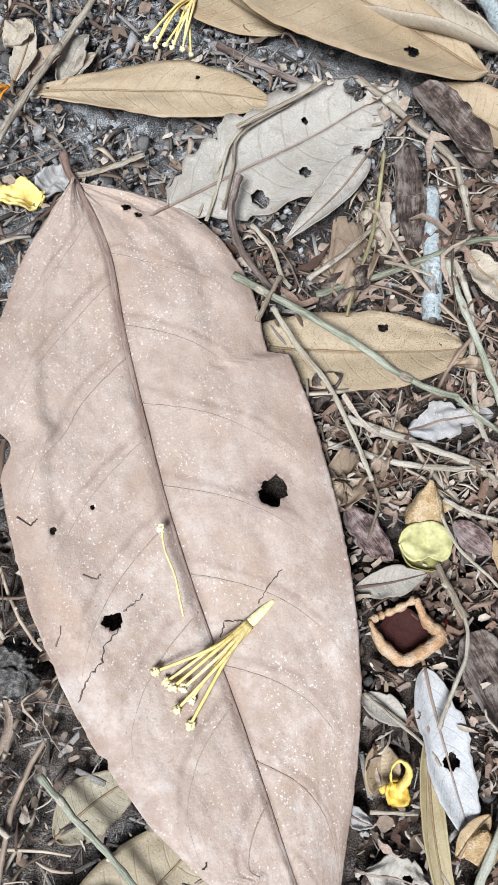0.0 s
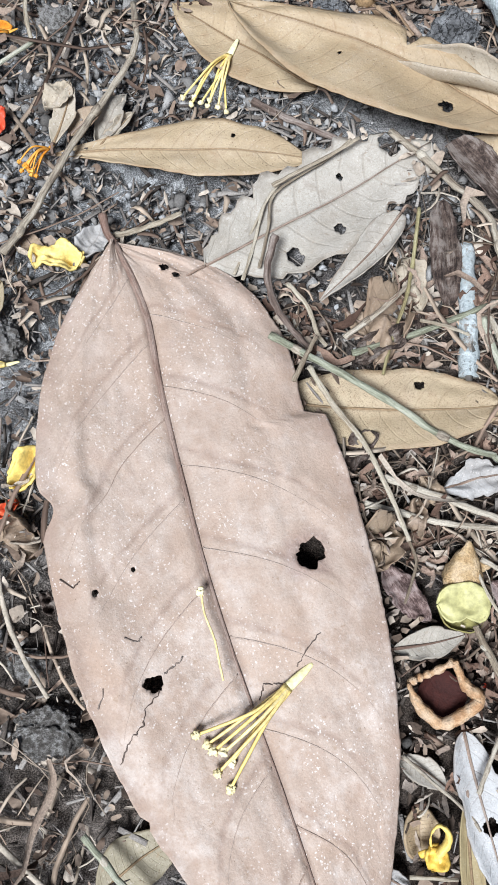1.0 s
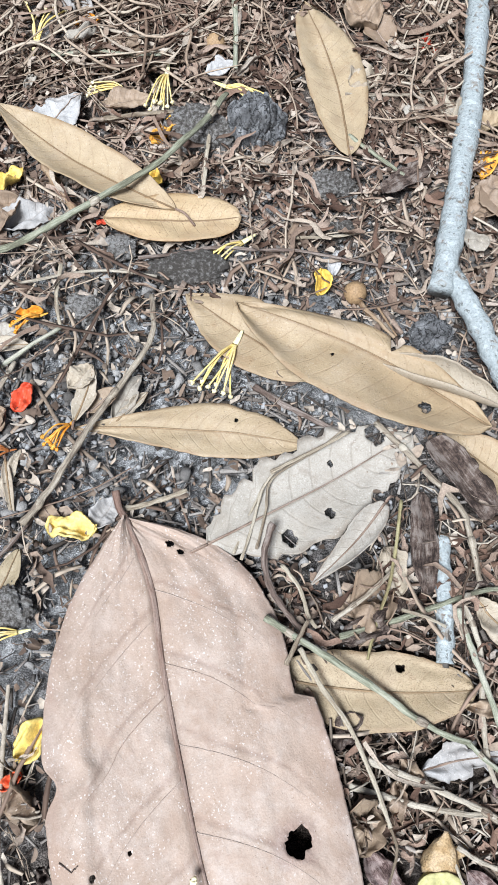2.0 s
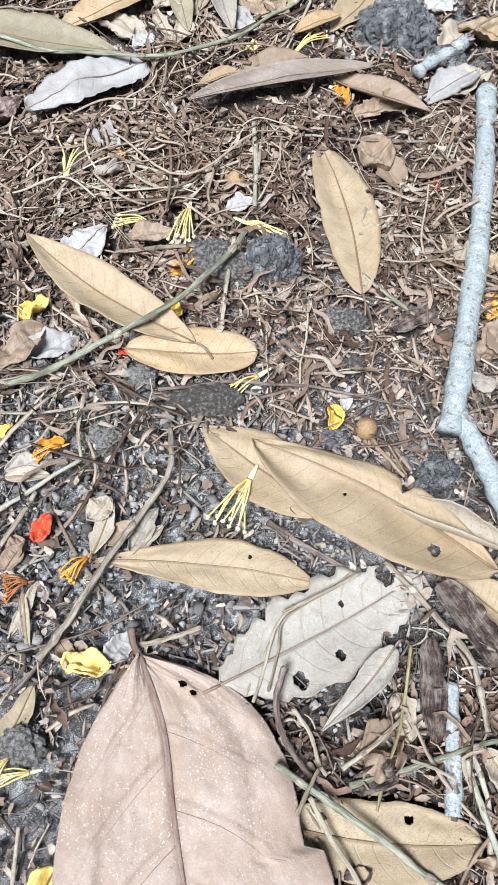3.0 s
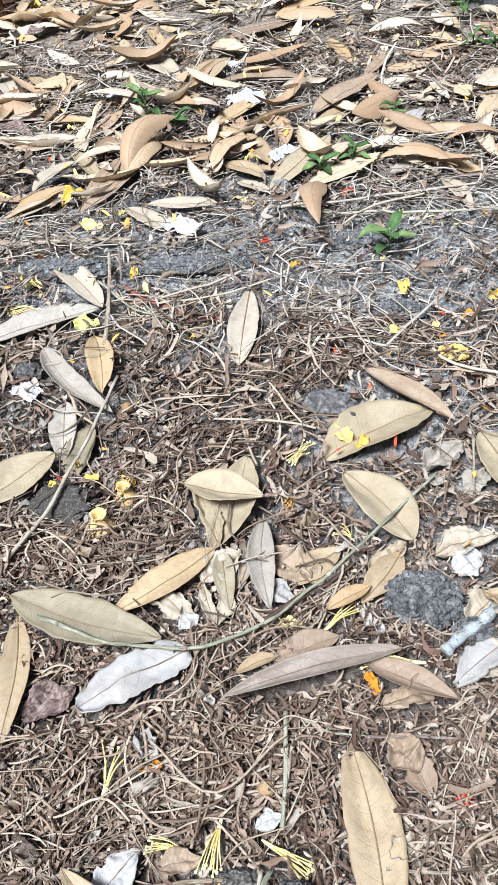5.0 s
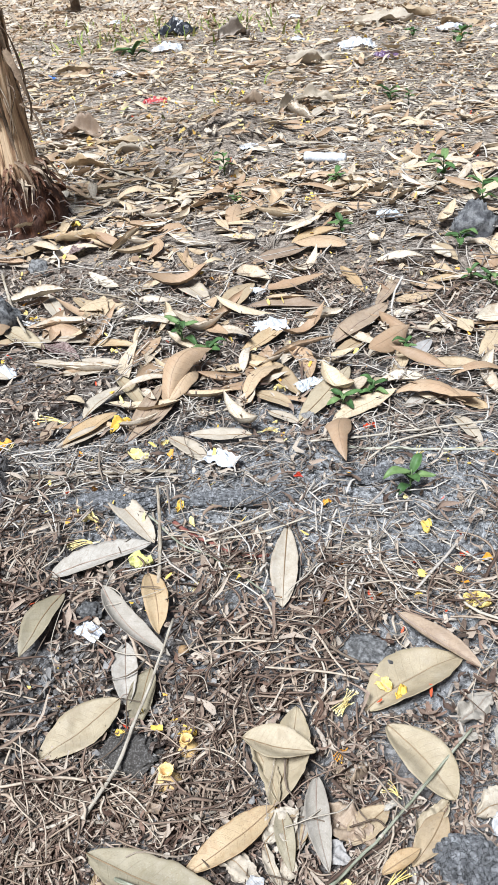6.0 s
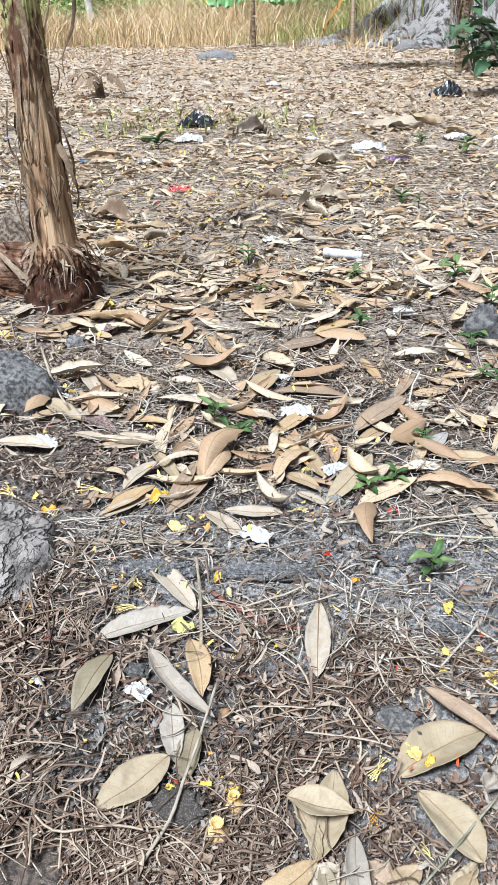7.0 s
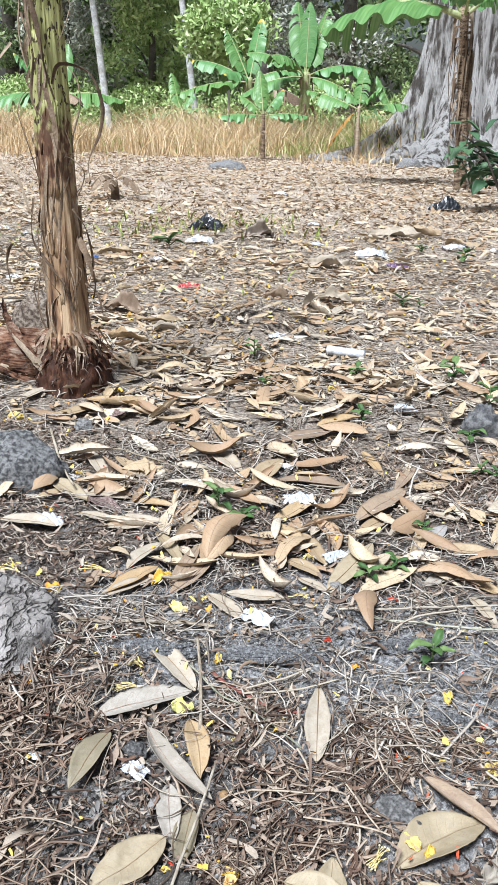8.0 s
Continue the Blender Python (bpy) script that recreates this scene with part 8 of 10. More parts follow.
# dark mould and fibres beside the big leaf, ash on the strip above it
beside = lambda x, y: bare(x, y) * (band(y, -0.02, 0.27) * band(x, 0.15, 0.33, 0.01) + 0.15 * band(y, -0.02, 0.2) * band(x, -0.2, 0.1, 0.02))
xy = scatter(9000, -0.14, 0.30, 0.0, 0.29, beside)
stuff(flakes("leaf_mould", xy, rng.uniform(0.0006, 0.0028, len(xy)) * rng.uniform(0.5, 1.3, len(xy)), M["mould"], 9, 0.6, 0.005, (0.15, 0.7), 0.9), "dark brown crumbled leaf mould", "litter")
xy = scatter(8500, -0.14, 0.30, 0.0, 0.29, beside)
stuff(strands("root_fibres", xy, 0.006 + 0.03 * rng.uniform(0, 1, len(xy)) ** 2, rng.uniform(0.00015, 0.0005, len(xy)), M["coarse"], 7, 3, 0.9, 0.007), "fine curled dry fibres in the mould", "litter")
xy = scatter(17000, -0.10, 0.24, 0.18, 0.43, lambda x, y: bare(x, y, 0.33) * np.exp(-((x - 0.07) ** 2 / 0.014 + (y - 0.315) ** 2 / 0.005)) * (0.2 + 0.8 * clump(x, y, 45, 2)))
stuff(crumbs("ash_crumbs", xy, rng.uniform(0.0004, 0.0016, len(xy)), M["ash"]), "pale grey ash crumbs on the soil", "ash")
xy = scatter(24000, -0.35, 0.48, 0.65, 1.16, lambda x, y: bare(x, y) * np.minimum(1, np.exp(-((x - 0.24) ** 2 + (y - 0.90) ** 2) / 0.04) + 0.7 * np.exp(-((x + 0.05) ** 2 / 0.06 + (y - 1.02) ** 2 / 0.012))) * (0.2 + 0.8 * clump(x, y, 25, 2)))
stuff(crumbs("ash_crumbs", xy, rng.uniform(0.0004, 0.0020, len(xy)), M["ash_pale"]), "pale grey ash crumbs on the soil", "ash")
# middle
xy = scatter(14000, -0.6, 0.6, 0.6, 0.9, lambda x, y: bare(x, y) * in_view(x, y) * (1 - 0.75 * crumbled(x, y)) * (0.06 + 0.94 * clump(x, y, 14) ** 2.2) * (1.2 - 0.45 * y) * dusty(x, y))
stuff(strands("dry_straw", xy, 0.012 + 0.075 * rng.uniform(0, 1, len(xy)) ** 1.6, rng.uniform(0.0004, 0.0011, len(xy)) * rng.uniform(0.6, 1.9, len(xy)), M["litter_straw"], 4, lift=0.016, curl=0.35), "tangle of thin grey-brown dry grass stalks", "dry grass")
xy = scatter(32000, -0.85, 0.75, 0.84, 1.55, lambda x, y: bare(x, y) * in_view(x, y) * (0.15 + 0.85 * clump(x, y, 14) ** 1.5) * (1.2 - 0.45 * y) * dusty(x, y))
stuff(strands("dry_straw", xy, 0.012 + 0.075 * rng.uniform(0, 1, len(xy)) ** 1.6, rng.uniform(0.0004, 0.0011, len(xy)) * rng.uniform(0.6, 1.9, len(xy)), M["straw_pale"], 4, lift=0.016, curl=0.35), "tangle of thin grey-brown dry grass stalks", "dry grass")
xy = scatter(34000, -0.85, 0.75, 0.6, 1.6, lambda x, y: bare(x, y) * in_view(x, y) * (0.3 + 0.6 * clump(x, y, 18, 3)) * (1 - 0.6 * band(y, 0.86, 1.12)))
stuff(flakes("leaf_crumbs", xy, rng.uniform(0.0015, 0.0062, len(xy)) * rng.uniform(0.5, 1.4, len(xy)), M["litter_flake"], 7, 0.5, 0.008, (0.2, 0.7), 0.6), "torn brown and grey leaf crumbs", "litter")
xy = scatter(19000, -0.85, 0.75, 0.6, 1.5, lambda x, y: bare(x, y) * in_view(x, y) * (0.3 + 0.6 * clump(x, y, 16, 5)))
stuff(chips("husk_slivers", xy, rng.uniform(0.003, 0.012, len(xy)), M["litter_chip"], 0.28), "grey-brown husk and wood slivers strewn over soil", "litter")
xy = scatter(800, -0.85, 0.75, 0.6, 1.6, lambda x, y: bare(x, y) * in_view(x, y) * dusty(x, y) * (0.2 + 0.8 * clump(x, y, 12, 4)))
stuff(strands("coarse_stalks", xy, rng.uniform(0.03, 0.10, len(xy)), rng.uniform(0.0008, 0.0018, len(xy)), M["coarse"], 8, 5, 0.3, 0.016), "coarse pale dry stalks over the litter", "dry grass")
# far
xy = scatter(26000, -2.4, 1.4, 1.4, 4.6, lambda x, y: in_view(x, y) * (0.2 + 0.8 * clump(x, y, 7, 1)) * (1.2 - 0.16 * y))
stuff(strands("dry_straw", xy, rng.uniform(0.03, 0.13, len(xy)), rng.uniform(0.0008, 0.0024, len(xy)), M["straw_pale"], 4, lift=0.02), "tangle of dry grass stalks among fallen leaves", "dry grass")
xy = scatter(70000, -3.0, 1.8, 1.5, 6.0, lambda x, y: in_view(x, y) * (0.4 + 0.5 * clump(x, y, 6, 2)))
stuff(flakes("leaf_crumbs", xy, rng.uniform(0.003, 0.014, len(xy)), M["dead_leaf"], 5, 0.3, 0.008, (0.2, 0.7)), "torn brown and grey leaf crumbs", "litter")
xy = scatter(40000, -6.0, 3.2, 4.5, 13.0, lambda x, y: in_view(x, y) * (1.3 - 0.08 * y))
stuff(flakes("leaf_crumbs", xy, rng.uniform(0.008, 0.028, len(xy)), M["dead_leaf"], 4, 0.5, 0.012, (0.25, 0.8)), "torn brown and grey leaf crumbs", "litter")
# blossom bits in the litter
xy = scatter(2800, -1.6, 0.9, 0.65, 4.6, lambda x, y: in_view(x, y) * (0.15 + 0.85 * clump(x, y, 8, 3)))
stuff(flakes("blossom_bits", xy, rng.uniform(0.002, 0.0065, len(xy)) * (0.8 + 0.25 * xy[:, 1]), M["yellow"], 7, 0.6, 0.016, (0.25, 0.8), 0.8), "scattered bits of yellow fallen blossom", "blossom")
xy = scatter(950, -1.6, 0.9, 0.62, 3.8, lambda x, y: in_view(x, y) * (0.15 + 0.85 * clump(x, y, 9, 5)))
stuff(flakes("blossom_bits", xy, rng.uniform(0.002, 0.006, len(xy)), M["orange"], 7, 0.6, 0.014, (0.25, 0.8), 0.8), "scattered bits of orange fallen blossom", "blossom")
xy = scatter(240, -1.2, 0.8, 0.62, 3.0, lambda x, y: in_view(x, y))
stuff(flakes("blossom_bits", xy, rng.uniform(0.0015, 0.005, len(xy)), M["petal_red"], 7, 0.6, 0.012, (0.25, 0.8), 0.8), "scattered bits of red fallen blossom", "blossom")
xy = scatter(700, -1.2, 0.1, 2.0, 3.0, lambda x, y: np.exp(-((x + 0.6) ** 2 / 0.10 + (y - 2.45) ** 2 / 0.08)))
stuff(flakes("golden_scraps", xy, rng.uniform(0.004, 0.014, len(xy)), M["golden"], 6, 0.4, 0.014, (0.25, 0.8), 0.7), "golden yellow scraps of leaf and blossom", "litter")
# all round, out of the walk's way
xy = scatter(5000, -5, 5, -4, 8, lambda x, y: 1 - in_view(x, y))
stuff(strands("dry_straw", xy, rng.uniform(0.05, 0.16, len(xy)), rng.uniform(0.001, 0.0025, len(xy)), M["litter_straw"], 3, lift=0.01), "dry grass stalks strewn on the ground", "dry grass")


def leaf_litter(name, xy, length, material, lift=0.02, tilt=0.18, fine=True, torn=False):
    """Many whole dead leaves, each a folded, rolled and twisted blade of its own."""
    n = len(xy)
    turn = rng.uniform(0, 2 * np.pi, n)[:, None]
    S = np.linspace(0, 1, 9) if fine else np.array([0, 0.3, 0.7, 1.0])
    V = np.array([-1.0, -0.55, 0.0, 0.55, 1.0] if fine else [-1.0, 0.0, 1.0])
    prof = np.maximum(np.sin(np.pi * S ** 0.92), 0) ** 0.8 + 0.03
    W = length * rng.uniform(0.10, 0.19, n)
    if torn:
        prof = np.maximum(np.sin(np.pi * (0.12 + 0.76 * S)), 0) ** 0.6
        W = length * rng.uniform(0.08, 0.2, n)
    s = np.tile(S[None, :, None], (n, 1, len(V))).reshape(n, -1)
    v = np.tile(V[None, None, :], (n, len(S), 1)).reshape(n, -1)
    w = (W[:, None, None] * prof[None, :, None] * (rng.uniform(0.55, 1.15, (n, len(S), 1)) * rng.uniform(0.8, 1.1, (n, len(S), len(V))) if torn else rng.uniform(0.82, 1.08, (n, len(S), 1))) + 0 * V).reshape(n, -1)
    px = (s - 0.5) * length[:, None]
    curl = np.abs(rng.normal(0.0, 1.6 if torn else 0.9, n))[:, None] + 1e-3
    ang = curl * np.abs(v)
    py = np.sign(v) * w * np.sin(ang) / curl
    pz = w * (1 - np.cos(ang)) / curl + np.abs(v) * w * np.abs(rng.normal(0.15, 0.25, n))[:, None]
    lean = rng.normal(0, tilt, n)[:, None] + rng.normal(0, 0.55, n)[:, None] * (s - 0.5)
    flip = np.where(rng.random(n) < 0.35, -1.0, 1.0)[:, None]
    py, pz = py * np.cos(lean) - pz * np.sin(lean), flip * (pz * np.cos(lean) + py * np.sin(lean))
    pz = pz + rng.normal(0, 0.10, n)[:, None] * px + np.abs(rng.normal(0, 0.45, n))[:, None] * np.where(flip > 0, 1, -1) * px ** 2 / length[:, None] + rng.normal(0, 0.03, px.shape) * w
    py = py + rng.normal(0, 0.4, n)[:, None] * px ** 2 / length[:, None]
    x = xy[:, :1] + px * np.cos(turn) - py * np.sin(turn)
    y = xy[:, 1:] + px * np.sin(turn) + py * np.cos(turn)
    far = np.exp(-np.maximum(np.hypot(x, y - 1.0) - 3.0, 0) / 6.0)
    g = height(x, y) * far
    low = (pz - pz.min(1)[:, None])
    z = np.maximum(g.mean(1)[:, None] + rng.uniform(0.001, lift, n)[:, None] + low, g + 0.001)
    idx = np.arange(n * len(S) * len(V)).reshape(n, len(S), len(V))
    faces = [np.stack([idx[:, a, b], idx[:, a + 1, b], idx[:, a + 1, b + 1], idx[:, a, b + 1]], -1) for a in range(len(S) - 1) for b in range(len(V) - 1)]
    return bulk(name, np.stack([x, y, z], -1).reshape(-1, 3), np.concatenate([f.reshape(-1, 4) for f in faces]), material, True, np.stack([s, v * 0.5 + 0.5], -1).reshape(-1, 2))


xy = scatter(1900, -1.2, 0.8, 1.08, 2.2, lambda x, y: in_view(x, y) * (0.1 + 0.8 * clump(x, y, 9, 4)) * (0.25 + 0.75 * (band(y, 1.1, 1.4) + band(y, 1.75, 2.3))))
stuff(leaf_litter("leaf_litter", xy, rng.uniform(0.04, 0.11, len(xy)), LEAF["carpet"], 0.012, 0.2), "carpet of tan and brown dead leaves", "leaf litter")
xy = scatter(5200, -2.2, 1.4, 1.9, 3.6, lambda x, y: in_view(x, y) * (0.15 + 0.8 * clump(x, y, 5, 2)))
stuff(leaf_litter("leaf_litter", xy, rng.uniform(0.022, 0.085, len(xy)), LEAF["carpet"], 0.012, 0.25), "carpet of tan and brown dead leaves", "leaf litter")
xy = scatter(7000, -2.2, 1.4, 1.9, 3.8, lambda x, y: in_view(x, y) * (0.3 + 0.7 * clump(x, y, 6, 5)))
stuff(leaf_litter("leaf_litter", xy, rng.uniform(0.018, 0.055, len(xy)), LEAF["carpet"], 0.010, 0.25, False), "carpet of tan and brown dead leaves", "leaf litter")
xy = scatter(32000, -6.5, 3.5, 3.4, 14.0, lambda x, y: in_view(x, y) * (0.35 + 0.65 * clump(x, y, 3, 2)))
stuff(leaf_litter("leaf_litter", xy, rng.uniform(0.028, 0.095, len(xy)), LEAF["carpet"], 0.015, 0.28, False), "carpet of tan and brown dead leaves", "leaf litter")
# all round, out of the walk's way
xy = scatter(26000, -5, 5, -3.5, 8, lambda x, y: (1 - in_view(x, y)) * (0.35 + 0.65 * clump(x, y, 3, 2)))
stuff(leaf_litter("leaf_litter", xy, rng.uniform(0.05, 0.13, len(xy)), LEAF["carpet"], 0.02, 0.25, False), "carpet of tan and brown dead leaves", "leaf litter")
xy = scatter(26000, -5, 5, -3.5, 8, lambda x, y: (1 - in_view(x, y)) * (0.4 + 0.6 * clump(x, y, 6, 4)))
stuff(flakes("leaf_crumbs", xy, rng.uniform(0.010, 0.032, len(xy)), M["dead_leaf"], 5, 0.35, 0.01, (0.2, 0.7)), "torn brown and grey leaf crumbs", "litter")
xy = scatter(13000, -12, 10, -7, 15, lambda x, y: (1 - in_view(x, y)) * (0.3 + 0.6 * clump(x, y, 3, 2)))
stuff(leaf_litter("leaf_litter", xy, rng.uniform(0.06, 0.14, len(xy)), LEAF["carpet"], 0.03, 0.3, False), "carpet of tan and brown dead leaves", "leaf litter")


# curled bits of broken leaf in the near litter
xy = scatter(1500, -0.16, 0.32, 0.38, 0.75, lambda x, y: bare(x, y, 0.6) * (0.25 + 0.6 * band(y, 0.42, 0.66)) * (0.3 + 0.7 * clump(x, y, 30, 4)))
stuff(leaf_litter("leaf_bits", xy, rng.uniform(0.006, 0.018, len(xy)), LEAF["bits"], 0.004, 0.7, True, True), "curled brown bits of broken leaf", "litter")
xy = scatter(150, 0.14, 0.30, 0.02, 0.27, lambda x, y: bare(x, y, 0.6))
stuff(leaf_litter("leaf_bits", xy, rng.uniform(0.005, 0.014, len(xy)), LEAF["bits"], 0.004, 0.7, True, True), "curled brown bits of broken leaf", "litter")
xy = scatter(260, -0.14, 0.30, 0.22, 0.42, lambda x, y: bare(x, y, 0.6) * (0.3 + 0.7 * clump(x, y, 30, 1)))
stuff(leaf_litter("leaf_bits", xy, rng.uniform(0.004, 0.012, len(xy)), LEAF["bits"], 0.003, 0.5, True, True), "curled brown bits of broken leaf", "litter")
xy = scatter(1200, -0.85, 0.75, 0.66, 1.0, lambda x, y: bare(x, y, 0.6) * in_view(x, y) * (0.2 + 0.7 * clump(x, y, 17, 4)) * dusty(x, y))
stuff(leaf_litter("leaf_bits", xy, rng.uniform(0.008, 0.026, len(xy)), LEAF["bits"], 0.006, 0.7, True, True), "curled brown bits of broken leaf", "litter")
xy = scatter(12000, -0.5, 0.12, 0.58, 0.86, lambda x, y: bare(x, y) * crumbled(x, y) * (0.3 + 0.7 * clump(x, y, 40, 2)))
stuff(flakes("grey_crumbs", xy, rng.uniform(0.0008, 0.0042, len(xy)) * rng.uniform(0.5, 1.3, len(xy)), M["grey_crumb"], 7, 0.5, 0.006, (0.3, 0.9), 0.6), "grey crumbs of burnt leaf and soil", "litter")
# long bent stalks knotted over the strip
xy = scatter(4600, -0.16, 0.32, 0.42, 0.68, lambda x, y: bare(x, y, 0.5) * (0.15 + 0.85 * band(y, 0.45, 0.64)) * (0.3 + 0.7 * clump(x, y, 24, 2)) * (1 - 0.6 * band(x, 0.17, 0.4, 0.02)))
stuff(strands("stalk_tangle", xy, 0.015 + 0.06 * rng.uniform(0, 1, len(xy)) ** 1.5, rng.uniform(0.0003, 0.0009, len(xy)), M["tangle"], 11, 5, 0.5, 0.013), "knotted tangle of thin tan dry stalks", "dry grass")
xy = scatter(2600, -0.4, 0.4, 0.62, 0.92, lambda x, y: bare(x, y, 0.5) * in_view(x, y) * dusty(x, y) * (1 - 0.75 * crumbled(x, y)) * (0.3 + 0.7 * clump(x, y, 20, 2)))
stuff(strands("stalk_tangle", xy, 0.02 + 0.075 * rng.uniform(0, 1, len(xy)) ** 1.4, rng.uniform(0.0005, 0.0013, len(xy)), M["litter_straw"], 10, 4, 0.42, 0.015), "knotted tangle of thin tan dry stalks", "dry grass")
# red-brown withered curls in the tangle
xy = scatter(9000, -0.16, 0.32, 0.38, 0.72, lambda x, y: bare(x, y) * (0.15 + 0.8 * band(y, 0.42, 0.62)) * (0.35 + 0.65 * clump(x, y, 30, 4)))
stuff(shreds("withered_curls", xy, 0.004 + 0.018 * rng.uniform(0, 1, len(xy)) ** 1.6, rng.uniform(0.0004, 0.0016, len(xy)), M["red_shred"], 9, 0.008), "red-brown withered curls of dead leaf", "litter")
xy = scatter(2200, 0.13, 0.30, 0.02, 0.27, lambda x, y: bare(x, y))
stuff(shreds("withered_curls", xy, 0.004 + 0.014 * rng.uniform(0, 1, len(xy)) ** 1.6, rng.uniform(0.0004, 0.0016, len(xy)), M["red_shred"], 9, 0.006), "red-brown withered curls of dead leaf", "litter")
xy = scatter(4500, -0.7, 0.6, 0.66, 0.92, lambda x, y: bare(x, y) * in_view(x, y) * dusty(x, y) * (1 - 0.75 * crumbled(x, y)) * (0.2 + 0.7 * clump(x, y, 17, 4)) * (1 - band(y, 0.84, 1.2)))
stuff(shreds("withered_curls", xy, 0.006 + 0.026 * rng.uniform(0, 1, len(xy)) ** 1.6, rng.uniform(0.0006, 0.0022, len(xy)), M["red_shred"], 7, 0.01), "red-brown withered curls of dead leaf", "litter")

# ---- bananas, tree and woods ----
def ribbon(bm, points, width, twist=0.0, rough=0.25):
    """A dry strip along points, a little folded."""
    line = smooth_line(points, 6)
    prev = None
    for k, p in enumerate(line):
        d = (line[min(k + 1, len(line) - 1)] - line[max(k - 1, 0)]).normalized()
        side = d.cross(Vector((0.2, -1, 0.3))).normalized()
        side.rotate(Matrix.Rotation(twist * k / len(line), 3, d))
        w = width * (1 - 0.6 * abs(2 * k / (len(line) - 1) - 0.8)) * (1 + rnd.uniform(-rough, rough)) * 0.5
        up = d.cross(side)
        row = [bm.verts.new(p - side * w), bm.verts.new(p + up * w * 0.5), bm.verts.new(p + side * w)]
        if prev:
            bm.faces.new((prev[0], prev[1], row[1], row[0]))
            bm.faces.new((prev[1], prev[2], row[2], row[1]))
        prev = row
    return bm


def sheath_shell(bm, base, top, r0, r1, a0, span, flare, n=20, m=24, seed=0):
    """One old leaf sheath: a shell that clasps part of the stem and frays at the top."""
    grid = []
    for i in range(n + 1):
        s = i / n
        row = []
        for j in range(m + 1):
            a = a0 + span * (j / m - 0.5) * (1 - 0.45 * s ** 2)
            frayed = s - 0.16 * max(0, noise.noise(Vector((j * 0.9, seed, 0)))) * (s > 0.8) + 0.16 * max(0, noise.noise(Vector((j * 0.7, seed, 5)))) * (s < 0.15)
            c = Vector(base).lerp(Vector(top), frayed)
            r = r0 + (r1 - r0) * s + flare * max(0, s - 0.6) ** 2 + 0.005 * noise.noise(Vector((s * 3, a * 4, seed))) + 0.003 * noise.noise(Vector((s * 2, a * 14, seed)))
            row.append(bm.verts.new(c + Vector((math.cos(a) * r, math.sin(a) * r, 0))))
        grid.append(row)
    for i in range(n):
        for j in range(m):
            bm.faces.new((grid[i][j], grid[i][j + 1], grid[i + 1][j + 1], grid[i + 1][j]))
    thicken(bm, 0.003)
    return bm


